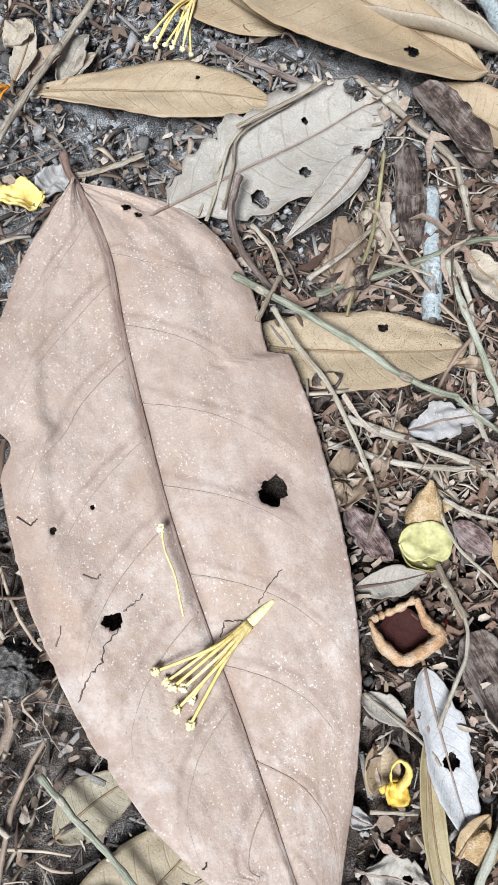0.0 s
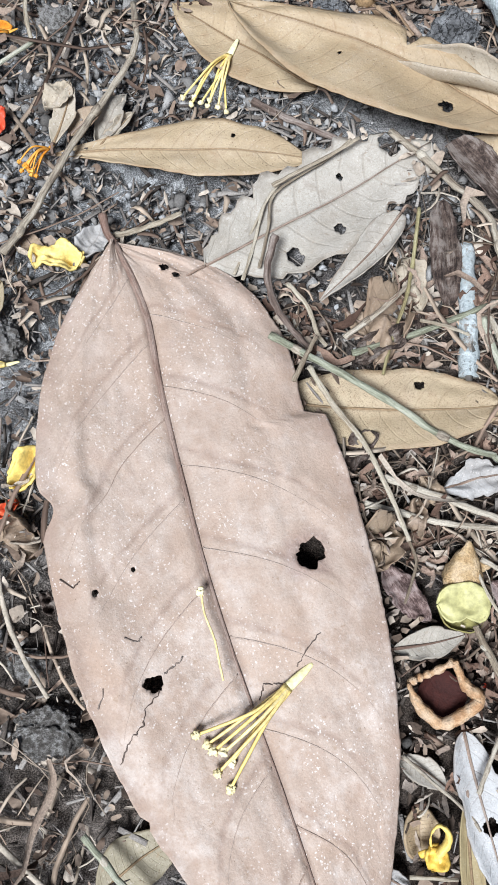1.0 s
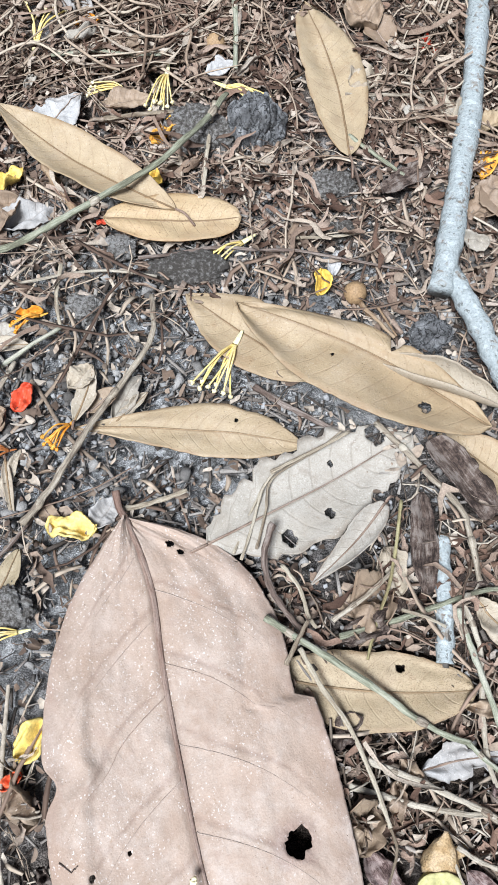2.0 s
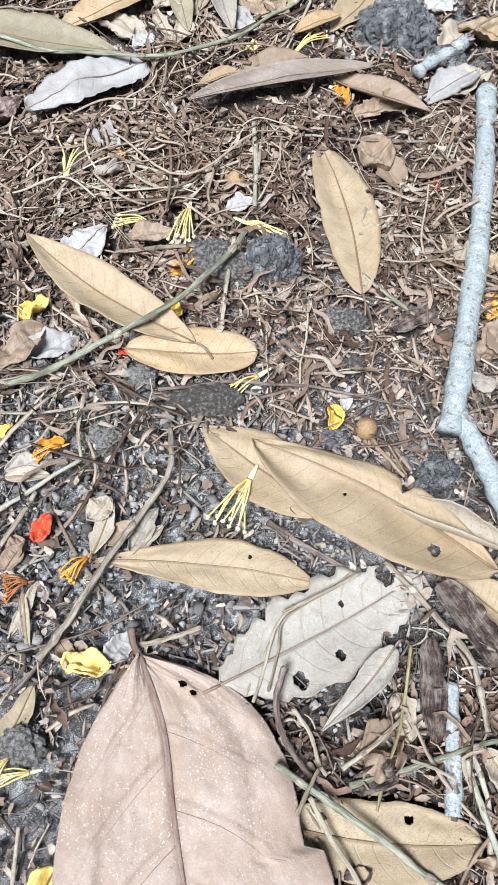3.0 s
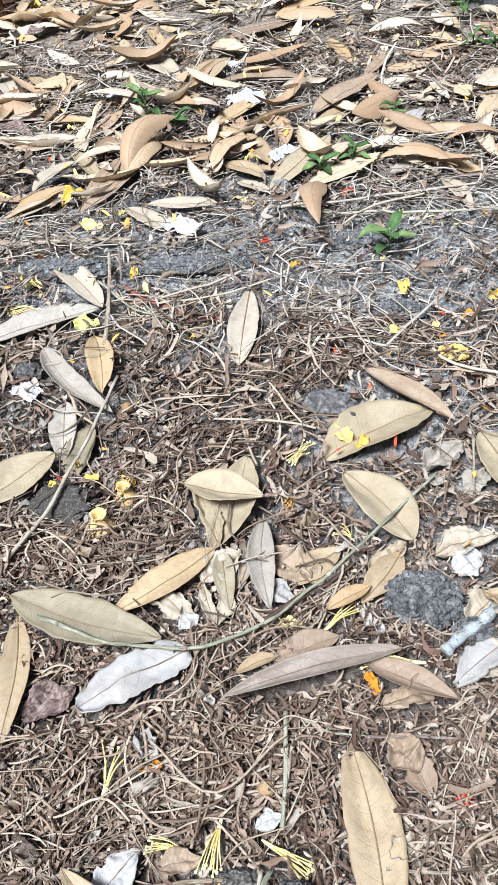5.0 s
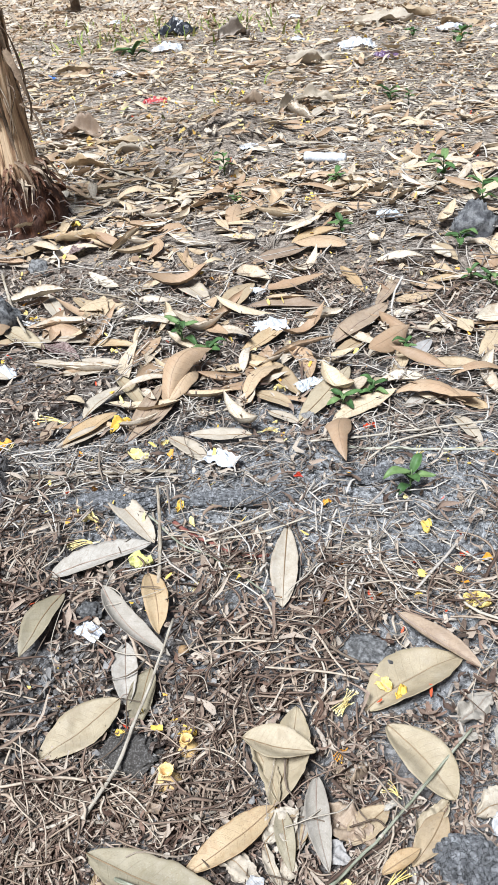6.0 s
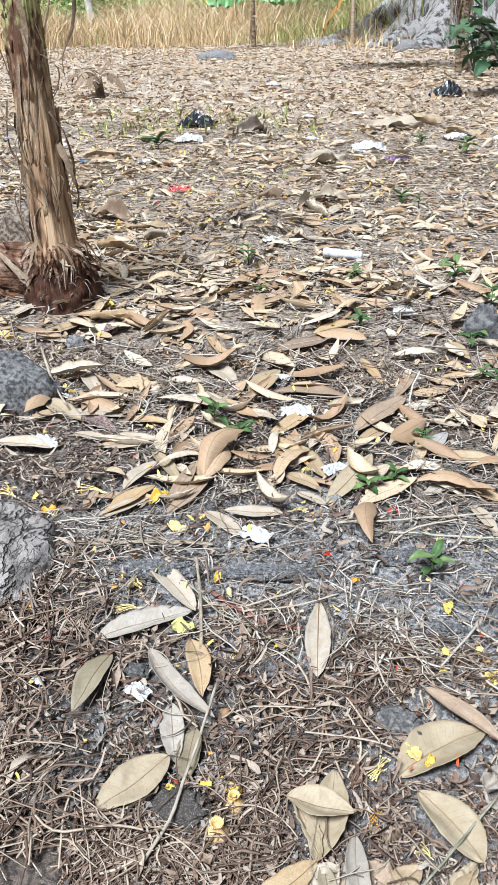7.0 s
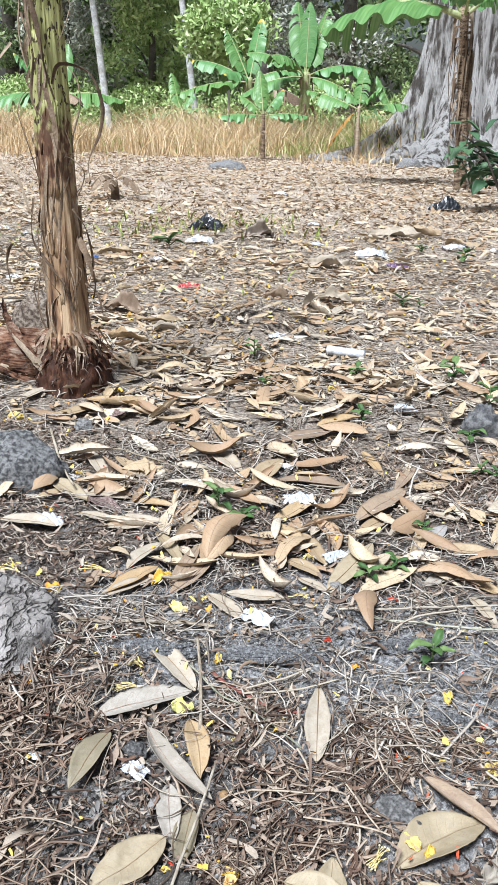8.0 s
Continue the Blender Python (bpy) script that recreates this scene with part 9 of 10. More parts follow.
def near_banana():
    root = tagged(new("banana_plant"), "banana stem with peeling brown sheaths and hanging dry strips", "banana plant")
    root.matrix_basis = pose(-0.668, 1.83, 0.0, 0, -1.2, 0)
    bm = bmesh.new()
    prof = ((0.100, -0.03), (0.096, 0.0), (0.090, 0.03), (0.084, 0.055), (0.074, 0.08), (0.059, 0.10), (0.050, 0.14), (0.045, 0.2), (0.040, 0.3), (0.038, 0.45), (0.037, 0.6), (0.037, 0.75), (0.036, 1.0), (0.035, 1.4), (0.034, 1.8))
    rings = []
    for (ra, za), (rb, zb) in zip(prof, prof[1:]):
        for q in range(6):
            z, r = za + (zb - za) * q / 6, ra + (rb - ra) * q / 6
            ring = []
            for jj in range(64):
                a = 2 * math.pi * jj / 64
                k = 1 + 0.09 * noise.noise(Vector((math.cos(a) * 3.5, math.sin(a) * 3.5, z * 2.5))) + 0.06 * noise.noise(Vector((math.cos(a) * 12, math.sin(a) * 12, z * 5)))
                if z < 0.11:
                    k += 0.12 * noise.noise(Vector((math.cos(a) * 6, math.sin(a) * 6, z * 50)))
                k *= 0.92
                ring.append(bm.verts.new((math.cos(a) * r * k + 0.012 * max(0.0, z - 0.3), math.sin(a) * r * k, z)))
            rings.append(ring)
    for ra, rb in zip(rings, rings[1:]):
        for jj in range(64):
            bm.faces.new((ra[jj], ra[(jj + 1) % 64], rb[(jj + 1) % 64], rb[jj]))
    part("stem", bm, M["sheath"], root, "fibrous brown stem with a red-brown base")
    for k in range(60):
        a = rnd.uniform(0, 6.28)
        bm = bmesh.new()
        r = 0.082
        c = Vector((math.cos(a) * r, math.sin(a) * r, rnd.uniform(0.0, 0.11)))
        d = Vector((math.cos(a + rnd.uniform(-1, 1)), math.sin(a + rnd.uniform(-1, 1)), rnd.uniform(-0.6, 0.6)))
        tube(bm, [c, c + d * 0.012, c + d * 0.026 + Vector((0, 0, -0.012))], [0.0014, 0.0011, 0.0006], 4)
        part("root_fibre", bm, M["dark_stalk"], root)
    for k, (z0, z1, a, span, flare) in enumerate(((0.07, 0.34, -1.9, 2.6, 0.05), (0.09, 0.34, -0.7, 2.2, 0.02), (0.12, 0.52, -2.7, 2.4, 0.10), (0.2, 0.6, -1.3, 1.5, 0.14), (0.3, 0.72, -2.2, 1.9, 0.10), (0.42, 0.86, -0.9, 1.8, 0.12), (0.5, 0.98, -1.8, 1.4, 0.2), (0.1, 0.4, 1.4, 2.8, 0.05))):
        bm = bmesh.new()
        sheath_shell(bm, (0.0, 0, z0), (0.012 * max(0.0, z1 - 0.3) + 0.0006 * k, 0, z1), 0.0435 - 0.014 * z0 + 0.001 * (k % 3), 0.0395 - 0.009 * z1, a, span, flare * 0.25, seed=k * 1.7)
        part("leaf_sheath", bm, M["sheath"], root)
    for k in range(70):
        a, z = rnd.uniform(-3.4, 0.3), rnd.uniform(0.085, 0.15)
        o, side = Vector((math.cos(a), math.sin(a), 0)), Vector((-math.sin(a), math.cos(a), 0)) * rnd.uniform(-0.03, 0.03)
        bm = bmesh.new()
        ribbon(bm, [o * 0.05 + Vector((0, 0, z)), o * rnd.uniform(0.06, 0.075) + side * 0.5 + Vector((0, 0, z - 0.01)), o * rnd.uniform(0.074, 0.09) + side + Vector((0, 0, z - rnd.uniform(0.01, 0.06)))], rnd.uniform(0.003, 0.010), rnd.uniform(-2, 2), 0.3)
        part("frayed_sheath", bm, M["cut_log"] if k % 3 else M["banana_dry"], root)
    strips = (((-0.045, -0.05, 0.70), (-0.087, -0.058, 0.646), (-0.108, -0.054, 0.549), (-0.095, -0.054, 0.489), (-0.0575, -0.054, 0.452), (-0.035, -0.054, 0.385), (0.017, -0.055, 0.34)),
              ((0.026, -0.04, 0.627), (0.0485, -0.05, 0.661), (0.1045, -0.05, 0.646), (0.128, -0.05, 0.594), (0.12, -0.05, 0.541), (0.093, -0.05, 0.489), (0.0955, -0.05, 0.437)),
              ((0.02, -0.05, 0.54), (0.035, -0.054, 0.45), (0.02, -0.054, 0.36), (0.015, -0.054, 0.30)),
              ((-0.03, -0.052, 0.42), (-0.04, -0.055, 0.34), (0.0, -0.058, 0.28), (0.025, -0.055, 0.24)),
              ((0.03, -0.05, 0.30), (0.03, -0.054, 0.22), (0.04, -0.055, 0.15)),
              )
    more_strips = (
              ((0.05, -0.05, 0.40), (0.08, -0.06, 0.36), (0.085, -0.05, 0.29), (0.07, -0.06, 0.24)),
              ((-0.02, -0.05, 0.75), (0.0, -0.055, 0.68), (-0.01, -0.058, 0.60), (0.02, -0.055, 0.55)),
              ((0.06, -0.04, 0.25), (0.09, -0.05, 0.23), (0.10, -0.05, 0.18)),
              ((-0.05, -0.05, 0.30), (-0.08, -0.06, 0.33), (-0.10, -0.06, 0.29), (-0.09, -0.06, 0.22)))
    for k, pts in enumerate(strips + more_strips):
        bm = bmesh.new()
        ribbon(bm, pts, 0.010 if k < 2 else 0.009 if k < 5 else 0.007, 5.0, 0.12)
        part("dry_strip", bm, M["banana_dry"], root, "hanging grey-brown dry leaf strip")
    for k in range(46):
        a = rnd.uniform(-3.0, 0.1)
        z = rnd.uniform(0.10, 0.85)
        r = 0.043 - 0.012 * z + 0.03 * max(0.0, 0.15 - z)
        h = rnd.uniform(0.03, 0.12)
        sway = rnd.uniform(-0.5, 0.5)
        pts = [((r + 0.002) * math.cos(a) + 0.012 * max(0.0, z - 0.3), (r + 0.002) * math.sin(a), z), ((r + 0.006) * math.cos(a + sway * 0.4), (r + 0.006) * math.sin(a + sway * 0.4), z - h * 0.5), ((r + 0.003) * math.cos(a + sway), (r + 0.003) * math.sin(a + sway), z - h)]
        bm = bmesh.new()
        ribbon(bm, pts, rnd.uniform(0.003, 0.009), rnd.uniform(-3, 3), 0.2)
        part("fibre", bm, M["banana_dry"], root)
    for k in range(20):
        a, z = rnd.uniform(-3.1, 0.3), rnd.uniform(0.2, 0.95)
        r = 0.042 - 0.012 * z
        reach, drop, sway = rnd.uniform(0.005, 0.035), rnd.uniform(0.05, 0.2), rnd.uniform(-0.8, 0.8)
        pts = []
        for q in range(6):
            u = q / 5
            rr = r + reach * math.sin(math.pi * u) + 0.004 * math.sin(u * 9 + k)
            pts.append((rr * math.cos(a + sway * u) + 0.006 * math.sin(u * 7 + k), rr * math.sin(a + sway * u), z + 0.02 * math.sin(math.pi * u * 1.3) - drop * u))
        bm = bmesh.new()
        tube(bm, smooth_line(pts, 4), [rnd.uniform(0.0008, 0.002)] * 21, 5, 0.6, rough=0.15)
        part("curled_strip", bm, M["banana_dry"], root)
    for k, (pts, w) in enumerate(((((-0.01, -0.06, 0.80), (0.01, -0.055, 0.74), (0.02, -0.058, 0.66), (0.035, -0.055, 0.60)), 0.05), (((0.02, -0.06, 0.62), (0.03, -0.054, 0.55), (0.025, -0.055, 0.47), (0.03, -0.054, 0.42)), 0.045), (((0.05, -0.03, 0.34), (0.075, -0.05, 0.30), (0.085, -0.05, 0.25), (0.08, -0.05, 0.22)), 0.05))):
        bm = bmesh.new()
        ribbon(bm, pts, w * 0.4, 2.2, 0.3)
        part("dry_leaf", bm, M["banana_dry"], root, "crumpled dark brown dead leaf on the stem")


near_banana()


def felled_stem():
    root = tagged(new("felled_banana_stem"), "rotting felled banana stem with layered red-brown cut end", "log")
    root.matrix_basis = pose(-0.725, 1.87, 0.058, 0, 0, 172)
    for k, (r, x0) in enumerate(((0.066, 0.0), (0.052, -0.02), (0.038, -0.03), (0.024, -0.04))):
        bm = bmesh.new()
        rings = []
        for i in range(16):
            x = x0 + 0.55 * i / 15
            ring = []
            for jj in range(48):
                a = 2 * math.pi * jj / 48
                q = r * (1 + 0.10 * noise.noise(Vector((x * 3, math.cos(a) * 4 + k, math.sin(a) * 4))) + 0.05 * noise.noise(Vector((x * 6, math.cos(a) * 13 + k, math.sin(a) * 13))))
                back = 0.03 * noise.noise(Vector((a * 2, k, 0))) if i == 0 else 0.0
                ring.append(bm.verts.new((x + back, math.cos(a) * q, math.sin(a) * q * 0.92)))
            rings.append(ring)
        for ra, rb in zip(rings, rings[1:]):
            for jj in range(48):
                bm.faces.new((ra[jj], rb[jj], rb[(jj + 1) % 48], ra[(jj + 1) % 48]))
        bm.faces.new(rings[0])
        part("layer", bm, M["cut_log"], root)
    for k in range(9):
        a = rnd.uniform(-0.3, 3.4)
        bm = bmesh.new()
        o = Vector((0, math.cos(a), math.sin(a)))
        x = rnd.uniform(-0.08, 0.12)
        ribbon(bm, [Vector((x + 0.14, 0, 0)) + o * 0.056, Vector((x + 0.05, 0, 0)) + o * 0.062, Vector((x - 0.03, 0, 0)) + o * rnd.uniform(0.066, 0.10)], rnd.uniform(0.02, 0.05), rnd.uniform(-1, 1))
        part("split_flap", bm, M["cut_log"], root)


felled_stem()


def torn_sheath():
    root = tagged(new("torn_sheath"), "curled dark brown torn sheath leaning by the banana stem", "banana sheath")
    root.location = (-0.765, 1.80, 0.0)
    for k, (pts, w) in enumerate(((((0.06, 0.0, 0.03), (0.02, -0.02, 0.09), (-0.03, -0.01, 0.16), (-0.06, 0.03, 0.20)), 0.05), (((0.07, -0.01, 0.02), (0.045, -0.03, 0.07), (0.0, -0.03, 0.12), (-0.04, -0.01, 0.15)), 0.03), (((0.05, 0.01, 0.02), (-0.02, -0.02, 0.04), (-0.08, -0.02, 0.08), (-0.10, 0.0, 0.13)), 0.025))):
        bm = bmesh.new()
        ribbon(bm, pts, w * 0.6, 1.6, 0.3)
        part("strip", bm, M["banana_dry"] if k == 1 else M["cut_log"], root)


torn_sheath()


def dome(name, x, y, sx, sy, sz, material, label, category, seed):
    bm = bmesh.new()
    bmesh.ops.create_icosphere(bm, subdivisions=5, radius=1.0)
    for v in bm.verts:
        p = v.co.copy()
        d = 1 + 0.14 * noise.noise(p * 1.6 + Vector((seed, 0, 0))) + 0.07 * noise.noise(p * 5 + Vector((seed, 2, 0))) + 0.04 * noise.noise(p * 12) + 0.02 * noise.noise(p * 30)
        v.co = Vector((p.x * sx * d, p.y * sy * d, max(p.z, -0.25) * sz * d))
    ob = tagged(new(name, finish_mesh(name, bm, material)), label, category)
    lay(ob, x, y, 0, -0.01)


dome("stump", -0.452, 0.918, 0.145, 0.115, 0.095, M["rock_bark"], "low grey stump with cracked weathered bark", "stump", 1.0)
dome("husk_lump", -0.90, 2.14, 0.085, 0.06, 0.15, M["old_log"], "grey-brown fibrous husk lump behind the banana stem", "husk", 15.0)
dome("rock", -0.585, 1.37, 0.09, 0.07, 0.085, M["boulder"], "dark grey rough rock among dead leaves", "rock", 4.0)
dome("rock", -2.15, 9.6, 0.22, 0.16, 0.10, M["boulder"], "low grey rock at the edge of dry grass", "rock", 7.0)
dome("rock", -1.25, 12.0, 0.30, 0.2, 0.10, M["boulder"], "low grey rock near the tree roots", "rock", 9.0)
dome("rock", -0.15, 10.8, 0.16, 0.14, 0.12, M["boulder"], "dark grey rock near the tree roots", "rock", 12.0)


def banana_leaf(root, start, azimuth, rise, length, width, droop, material, torn=0.25, seed=0):
    """A long arching leaf with a stout midrib, torn between its veins."""
    a = radians(azimuth)
    out = Vector((math.cos(a), math.sin(a), 0))
    side = Vector((-math.sin(a), math.cos(a), 0))
    n = 36

    def mid(s):
        return Vector(start) + out * length * (s * math.cos(radians(rise)) + 0.0) + Vector((0, 0, length * (s * math.sin(radians(rise)) - droop * s * s)))

    bm = bmesh.new()
    uv = bm.loops.layers.uv.new("UVMap")
    for sgn in (-1, 1):
        k = 0
        shift = 0.0
        prev = None
        for k in range(n + 1):
            s = 0.14 + 0.86 * k / n
            w = width / 2 * max(0.02, math.sin(math.pi * min(1, (k / n) * 0.94 + 0.05)) ** 0.55)
            d = (mid(min(s + 0.02, 1.0)) - mid(s - 0.02)).normalized()
            if rnd.random() < torn:
                shift = rnd.uniform(-0.6, 0.15)
                prev = None if rnd.random() < 0.4 else prev
            row = []
            for j in range(4):
                v = j / 3
                p = mid(s) + side * sgn * w * v + d * w * v * 0.35 + Vector((0, 0, w * (0.25 * v - (0.75 - shift) * v * v) + 0.10 * w * v * math.sin(k * 0.9 + sgn)))
                row.append((bm.verts.new(p), (s, 0.5 + 0.5 * sgn * v)))
            if prev:
                for j in range(3):
                    q = [prev[j], prev[j + 1], row[j + 1], row[j]]
                    f = bm.faces.new([c[0] for c in q])
                    for loop, c in zip(f.loops, q):
                        loop[uv].uv = c[1]
            prev = row
    blade = part("leaf", bm, material, root)
    bm = bmesh.new()
    tube(bm, [mid(k / 14) for k in range(15)], [width * 0.045 * (1 - 0.85 * k / 14) for k in range(15)], 6)
    part("midrib", bm, M["banana_stalk"] if material == M["banana"] else M["banana_dry"], blade)


def banana_plant(x, y, stem_h, r, leaves, label, lean=(0, 0), skirt=0, stem_mat="sheath", fringe=1.0):
    root = tagged(new("banana_plant"), label, "banana plant", "banana plants")
    root.location = (x, y, 0)
    top = Vector((lean[0], lean[1], stem_h))
    bm = bmesh.new()
    tube(bm, smooth_line([(0, 0, -0.05), top * 0.5, top], 6), [r * (1.25 - 0.55 * k / 12) for k in range(13)], 14, rough=0.05)
    part("stem", bm, M[stem_mat], root)
    for k, (az, rise, length, width, droop, dry) in enumerate(leaves):
        banana_leaf(root, top * 0.93, az, rise, length, width, droop, {0: M["banana"], 1: M["banana_dry"], 2: M["banana_rust"]}[dry], seed=k)
    for k in range(skirt):
        a = rnd.uniform(0, 6.28)
        z = rnd.uniform(0.35, 0.98) * stem_h
        o = Vector((math.cos(a), math.sin(a), 0))
        base = top * (z / stem_h)
        bm = bmesh.new()
        drop = rnd.uniform(0.2, 0.45) * min(stem_h, 1.0)
        ribbon(bm, [base + o * r * 0.7, base + o * r * 1.5 + Vector((0, 0, -0.02)), base + o * r * (1.3 + 0.8 * rnd.random()) + Vector((0, 0, -drop * 0.6)), base + o * r * 1.6 + Vector((0, 0, -drop))], r * fringe * rnd.uniform(0.3, 0.9), 2.5, 0.2)
        part("dry_strip", bm, M["banana_dry"], root)
    return root


banana_plant(-2.12, 5.95, 0.12, 0.03, ((200, 35, 0.35, 0.09, 0.7, 1), (150, 50, 0.3, 0.08, 0.8, 1), (-30, 40, 0.35, 0.08, 0.8, 1), (-80, 30, 0.3, 0.09, 0.6, 1), (250, 45, 0.35, 0.08, 0.8, 1), (30, 65, 0.3, 0.07, 0.5, 1)), "low heap of withered banana leaves", stem_mat="banana_dry")
banana_plant(0.36, 7.75, 1.42, 0.045, ((176, 26, 1.28, 0.66, 0.50, 0), (160, 58, 1.0, 0.40, 0.15, 0), (60, 50, 1.0, 0.4, 0.2, 0), (-10, 45, 1.0, 0.4, 0.3, 0), (100, 72, 0.8, 0.3, 0.05, 0), (-80, 55, 0.8, 0.35, 0.3, 0)), "banana plant with broad arching green leaves beside the big tree", lean=(-0.12, 0), skirt=60, stem_mat="dry_trunk", fringe=0.9)
banana_plant(-2.11, 11.5, 0.60, 0.027, ((115, 68, 0.65, 0.20, 0.05, 0), (200, 8, 0.6, 0.22, 0.15, 0), (10, 12, 0.6, 0.2, 0.2, 0), (60, 45, 0.55, 0.18, 0.1, 0), (160, 45, 0.5, 0.2, 0.2, 0)), "young banana plant with a few green leaves", skirt=10, stem_mat="dry_trunk")
banana_plant(-0.91, 12.1, 0.70, 0.028, ((165, 26, 0.85, 0.30, 0.15, 0), (75, 75, 0.55, 0.22, 0.03, 0), (15, 18, 0.7, 0.26, 0.2, 0), (-20, 50, 0.5, 0.2, 0.2, 0), (190, -20, 0.5, 0.16, 0.95, 2)), "young banana plant with a rust-brown hanging leaf", skirt=10, stem_mat="dry_trunk")
banana_plant(-2.07, 15.0, 1.25, 0.09, ((180, 40, 1.3, 0.40, 0.35, 0), (120, 70, 1.4, 0.42, 0.1, 0), (60, 65, 1.35, 0.42, 0.1, 0), (5, 30, 1.2, 0.38, 0.4, 0), (200, 5, 1.1, 0.4, 0.35, 0), (-20, 2, 1.0, 0.36, 0.4, 0), (90, 80, 1.2, 0.3, 0.03, 0), (240, 40, 1.2, 0.4, 0.4, 0)), "tall banana plant with long green leaves", skirt=8, stem_mat="banana_stalk")
banana_plant(-3.25, 16.0, 1.2, 0.08, ((175, 35, 1.35, 0.40, 0.3, 0), (150, 62, 1.2, 0.40, 0.15, 0), (20, 30, 1.2, 0.4, 0.35, 0), (70, 70, 1.2, 0.36, 0.05, 0), (200, 5, 1.3, 0.42, 0.25, 0), (250, 30, 1.0, 0.36, 0.4, 0), (-10, 0, 1.1, 0.38, 0.3, 1)), "banana plant with tattered green leaves behind dry grass", skirt=8, stem_mat="banana_stalk")
banana_plant(-4.85, 17.0, 0.62, 0.06, ((130, 62, 0.9, 0.26, 0.05, 0), (10, 25, 0.7, 0.24, 0.3, 0), (185, 8, 0.8, 0.26, 0.25, 0), (60, 55, 0.7, 0.24, 0.1, 0)), "young banana plant behind dry grass", skirt=2, stem_mat="banana_stalk")
banana_plant(-0.6, 16.5, 0.6, 0.06, ((150, 60, 0.9, 0.26, 0.08, 0), (40, 40, 0.8, 0.26, 0.2, 0), (190, 10, 0.8, 0.28, 0.2, 0), (0, 5, 0.7, 0.26, 0.2, 0)), "young banana plant behind dry grass", skirt=2, stem_mat="banana_stalk")
banana_plant(-6.25, 14.2, 0.85, 0.07, ((178, 16, 1.2, 0.62, 0.3, 0), (2, 16, 1.25, 0.62, 0.3, 0), (75, 65, 1.0, 0.36, 0.05, 0), (200, 55, 1.1, 0.36, 0.2, 0), (-40, 20, 0.9, 0.36, 0.4, 1)), "banana plant with wide drooping green leaves", skirt=8)
banana_plant(-8.2, 13.0, 1.5, 0.08, ((10, 35, 1.3, 0.42, 0.3, 0), (60, 60, 1.2, 0.4, 0.1, 0), (-30, 20, 1.1, 0.4, 0.5, 1), (-60, 50, 1.2, 0.4, 0.4, 0)), "banana plant with green and yellowed leaves", skirt=8)


def withered_leaf(x, y, turn, L, W, kind, label, curl, fold, bend, rx=0.0):
    """A large dead leaf piece, rolled and buckled where it dried."""
    seed = int(abs(x) * 1000 + y * 100)
    root = tagged(new("withered_leaf"), label, "leaf", "large withered leaves")
    me, line = blade_mesh("blade", L, W, LEAF[kind], fold=fold, curl=curl, bend=bend, rag=0.3, n=26, m=12, seed=seed, wave=0.22, full=0.45, thick=0.0008)
    blade = new("blade", me)
    blade.parent = root
    bm = bmesh.new()
    tube(bm, [p + Vector((0, 0, 0.001)) for p in line], [0.0035 * (1.1 - 0.8 * k / 14) for k in range(15)], 6, 0.7)
    part("midrib", bm, M["rib"], root)
    a = radians(turn)
    lay(root, x - L / 2 * math.cos(a), y - L / 2 * math.sin(a), turn, 0.012, rx, 0)


CURLED, FOLDED, FLAT = "large curled brown dead leaf on the litter", "folded grey-brown dead leaf standing on edge", "broad pale tan dead leaf lying flat"
for x, y, turn, L, W, kind, label, curl, fold, bend, rx in (
        (-0.27, 2.80, 70, 0.16, 0.07, "pale", FOLDED, 1.3, 0.5, 0.12, 25), (-0.23, 2.72, 120, 0.18, 0.06, "carpet", CURLED, 1.6, 0.4, 0.10, -15), (-0.20, 2.86, 20, 0.15, 0.07, "pale", CURLED, 1.1, 0.5, 0.14, 20),
        (-0.40, 2.90, 10, 0.10, 0.06, "brown", CURLED, 1.9, 0.3, 0.06, 0), (-0.07, 4.50, 8, 0.34, 0.14, "pale", FLAT, 0.5, 0.15, 0.05, 5), (0.05, 4.62, -12, 0.30, 0.12, "tan", FLAT, 0.6, 0.2, 0.06, 0),
        (-0.74, 4.32, 35, 0.20, 0.12, "dark", FOLDED, 0.8, 0.7, 0.16, 30), (-0.82, 2.56, 5, 0.15, 0.09, "brown", FOLDED, 0.9, 0.6, 0.14, 20), (-0.71, 2.25, -12, 0.19, 0.07, "orange", CURLED, 1.2, 0.3, 0.05, 10),
        (-0.66, 2.45, 8, 0.20, 0.05, "tan", FLAT, 0.7, 0.3, 0.04, 0), (-0.60, 2.38, 22, 0.17, 0.05, "pale", FLAT, 0.6, 0.3, 0.05, 0), (-0.52, 1.72, 4, 0.12, 0.035, "orange", CURLED, 1.3, 0.3, 0.05, 0),
        (-0.30, 3.55, 24, 0.22, 0.09, "pale", FOLDED, 0.8, 0.5, 0.10, 15), (0.27, 4.30, -20, 0.24, 0.09, "tan", FLAT, 0.6, 0.2, 0.06, 0), (-1.25, 3.6, 15, 0.22, 0.08, "tan", FLAT, 0.7, 0.3, 0.05, 0)):
    withered_leaf(x, y, turn, L * 0.8, W * 0.8, kind, label, curl, fold, bend * 0.35, rx)


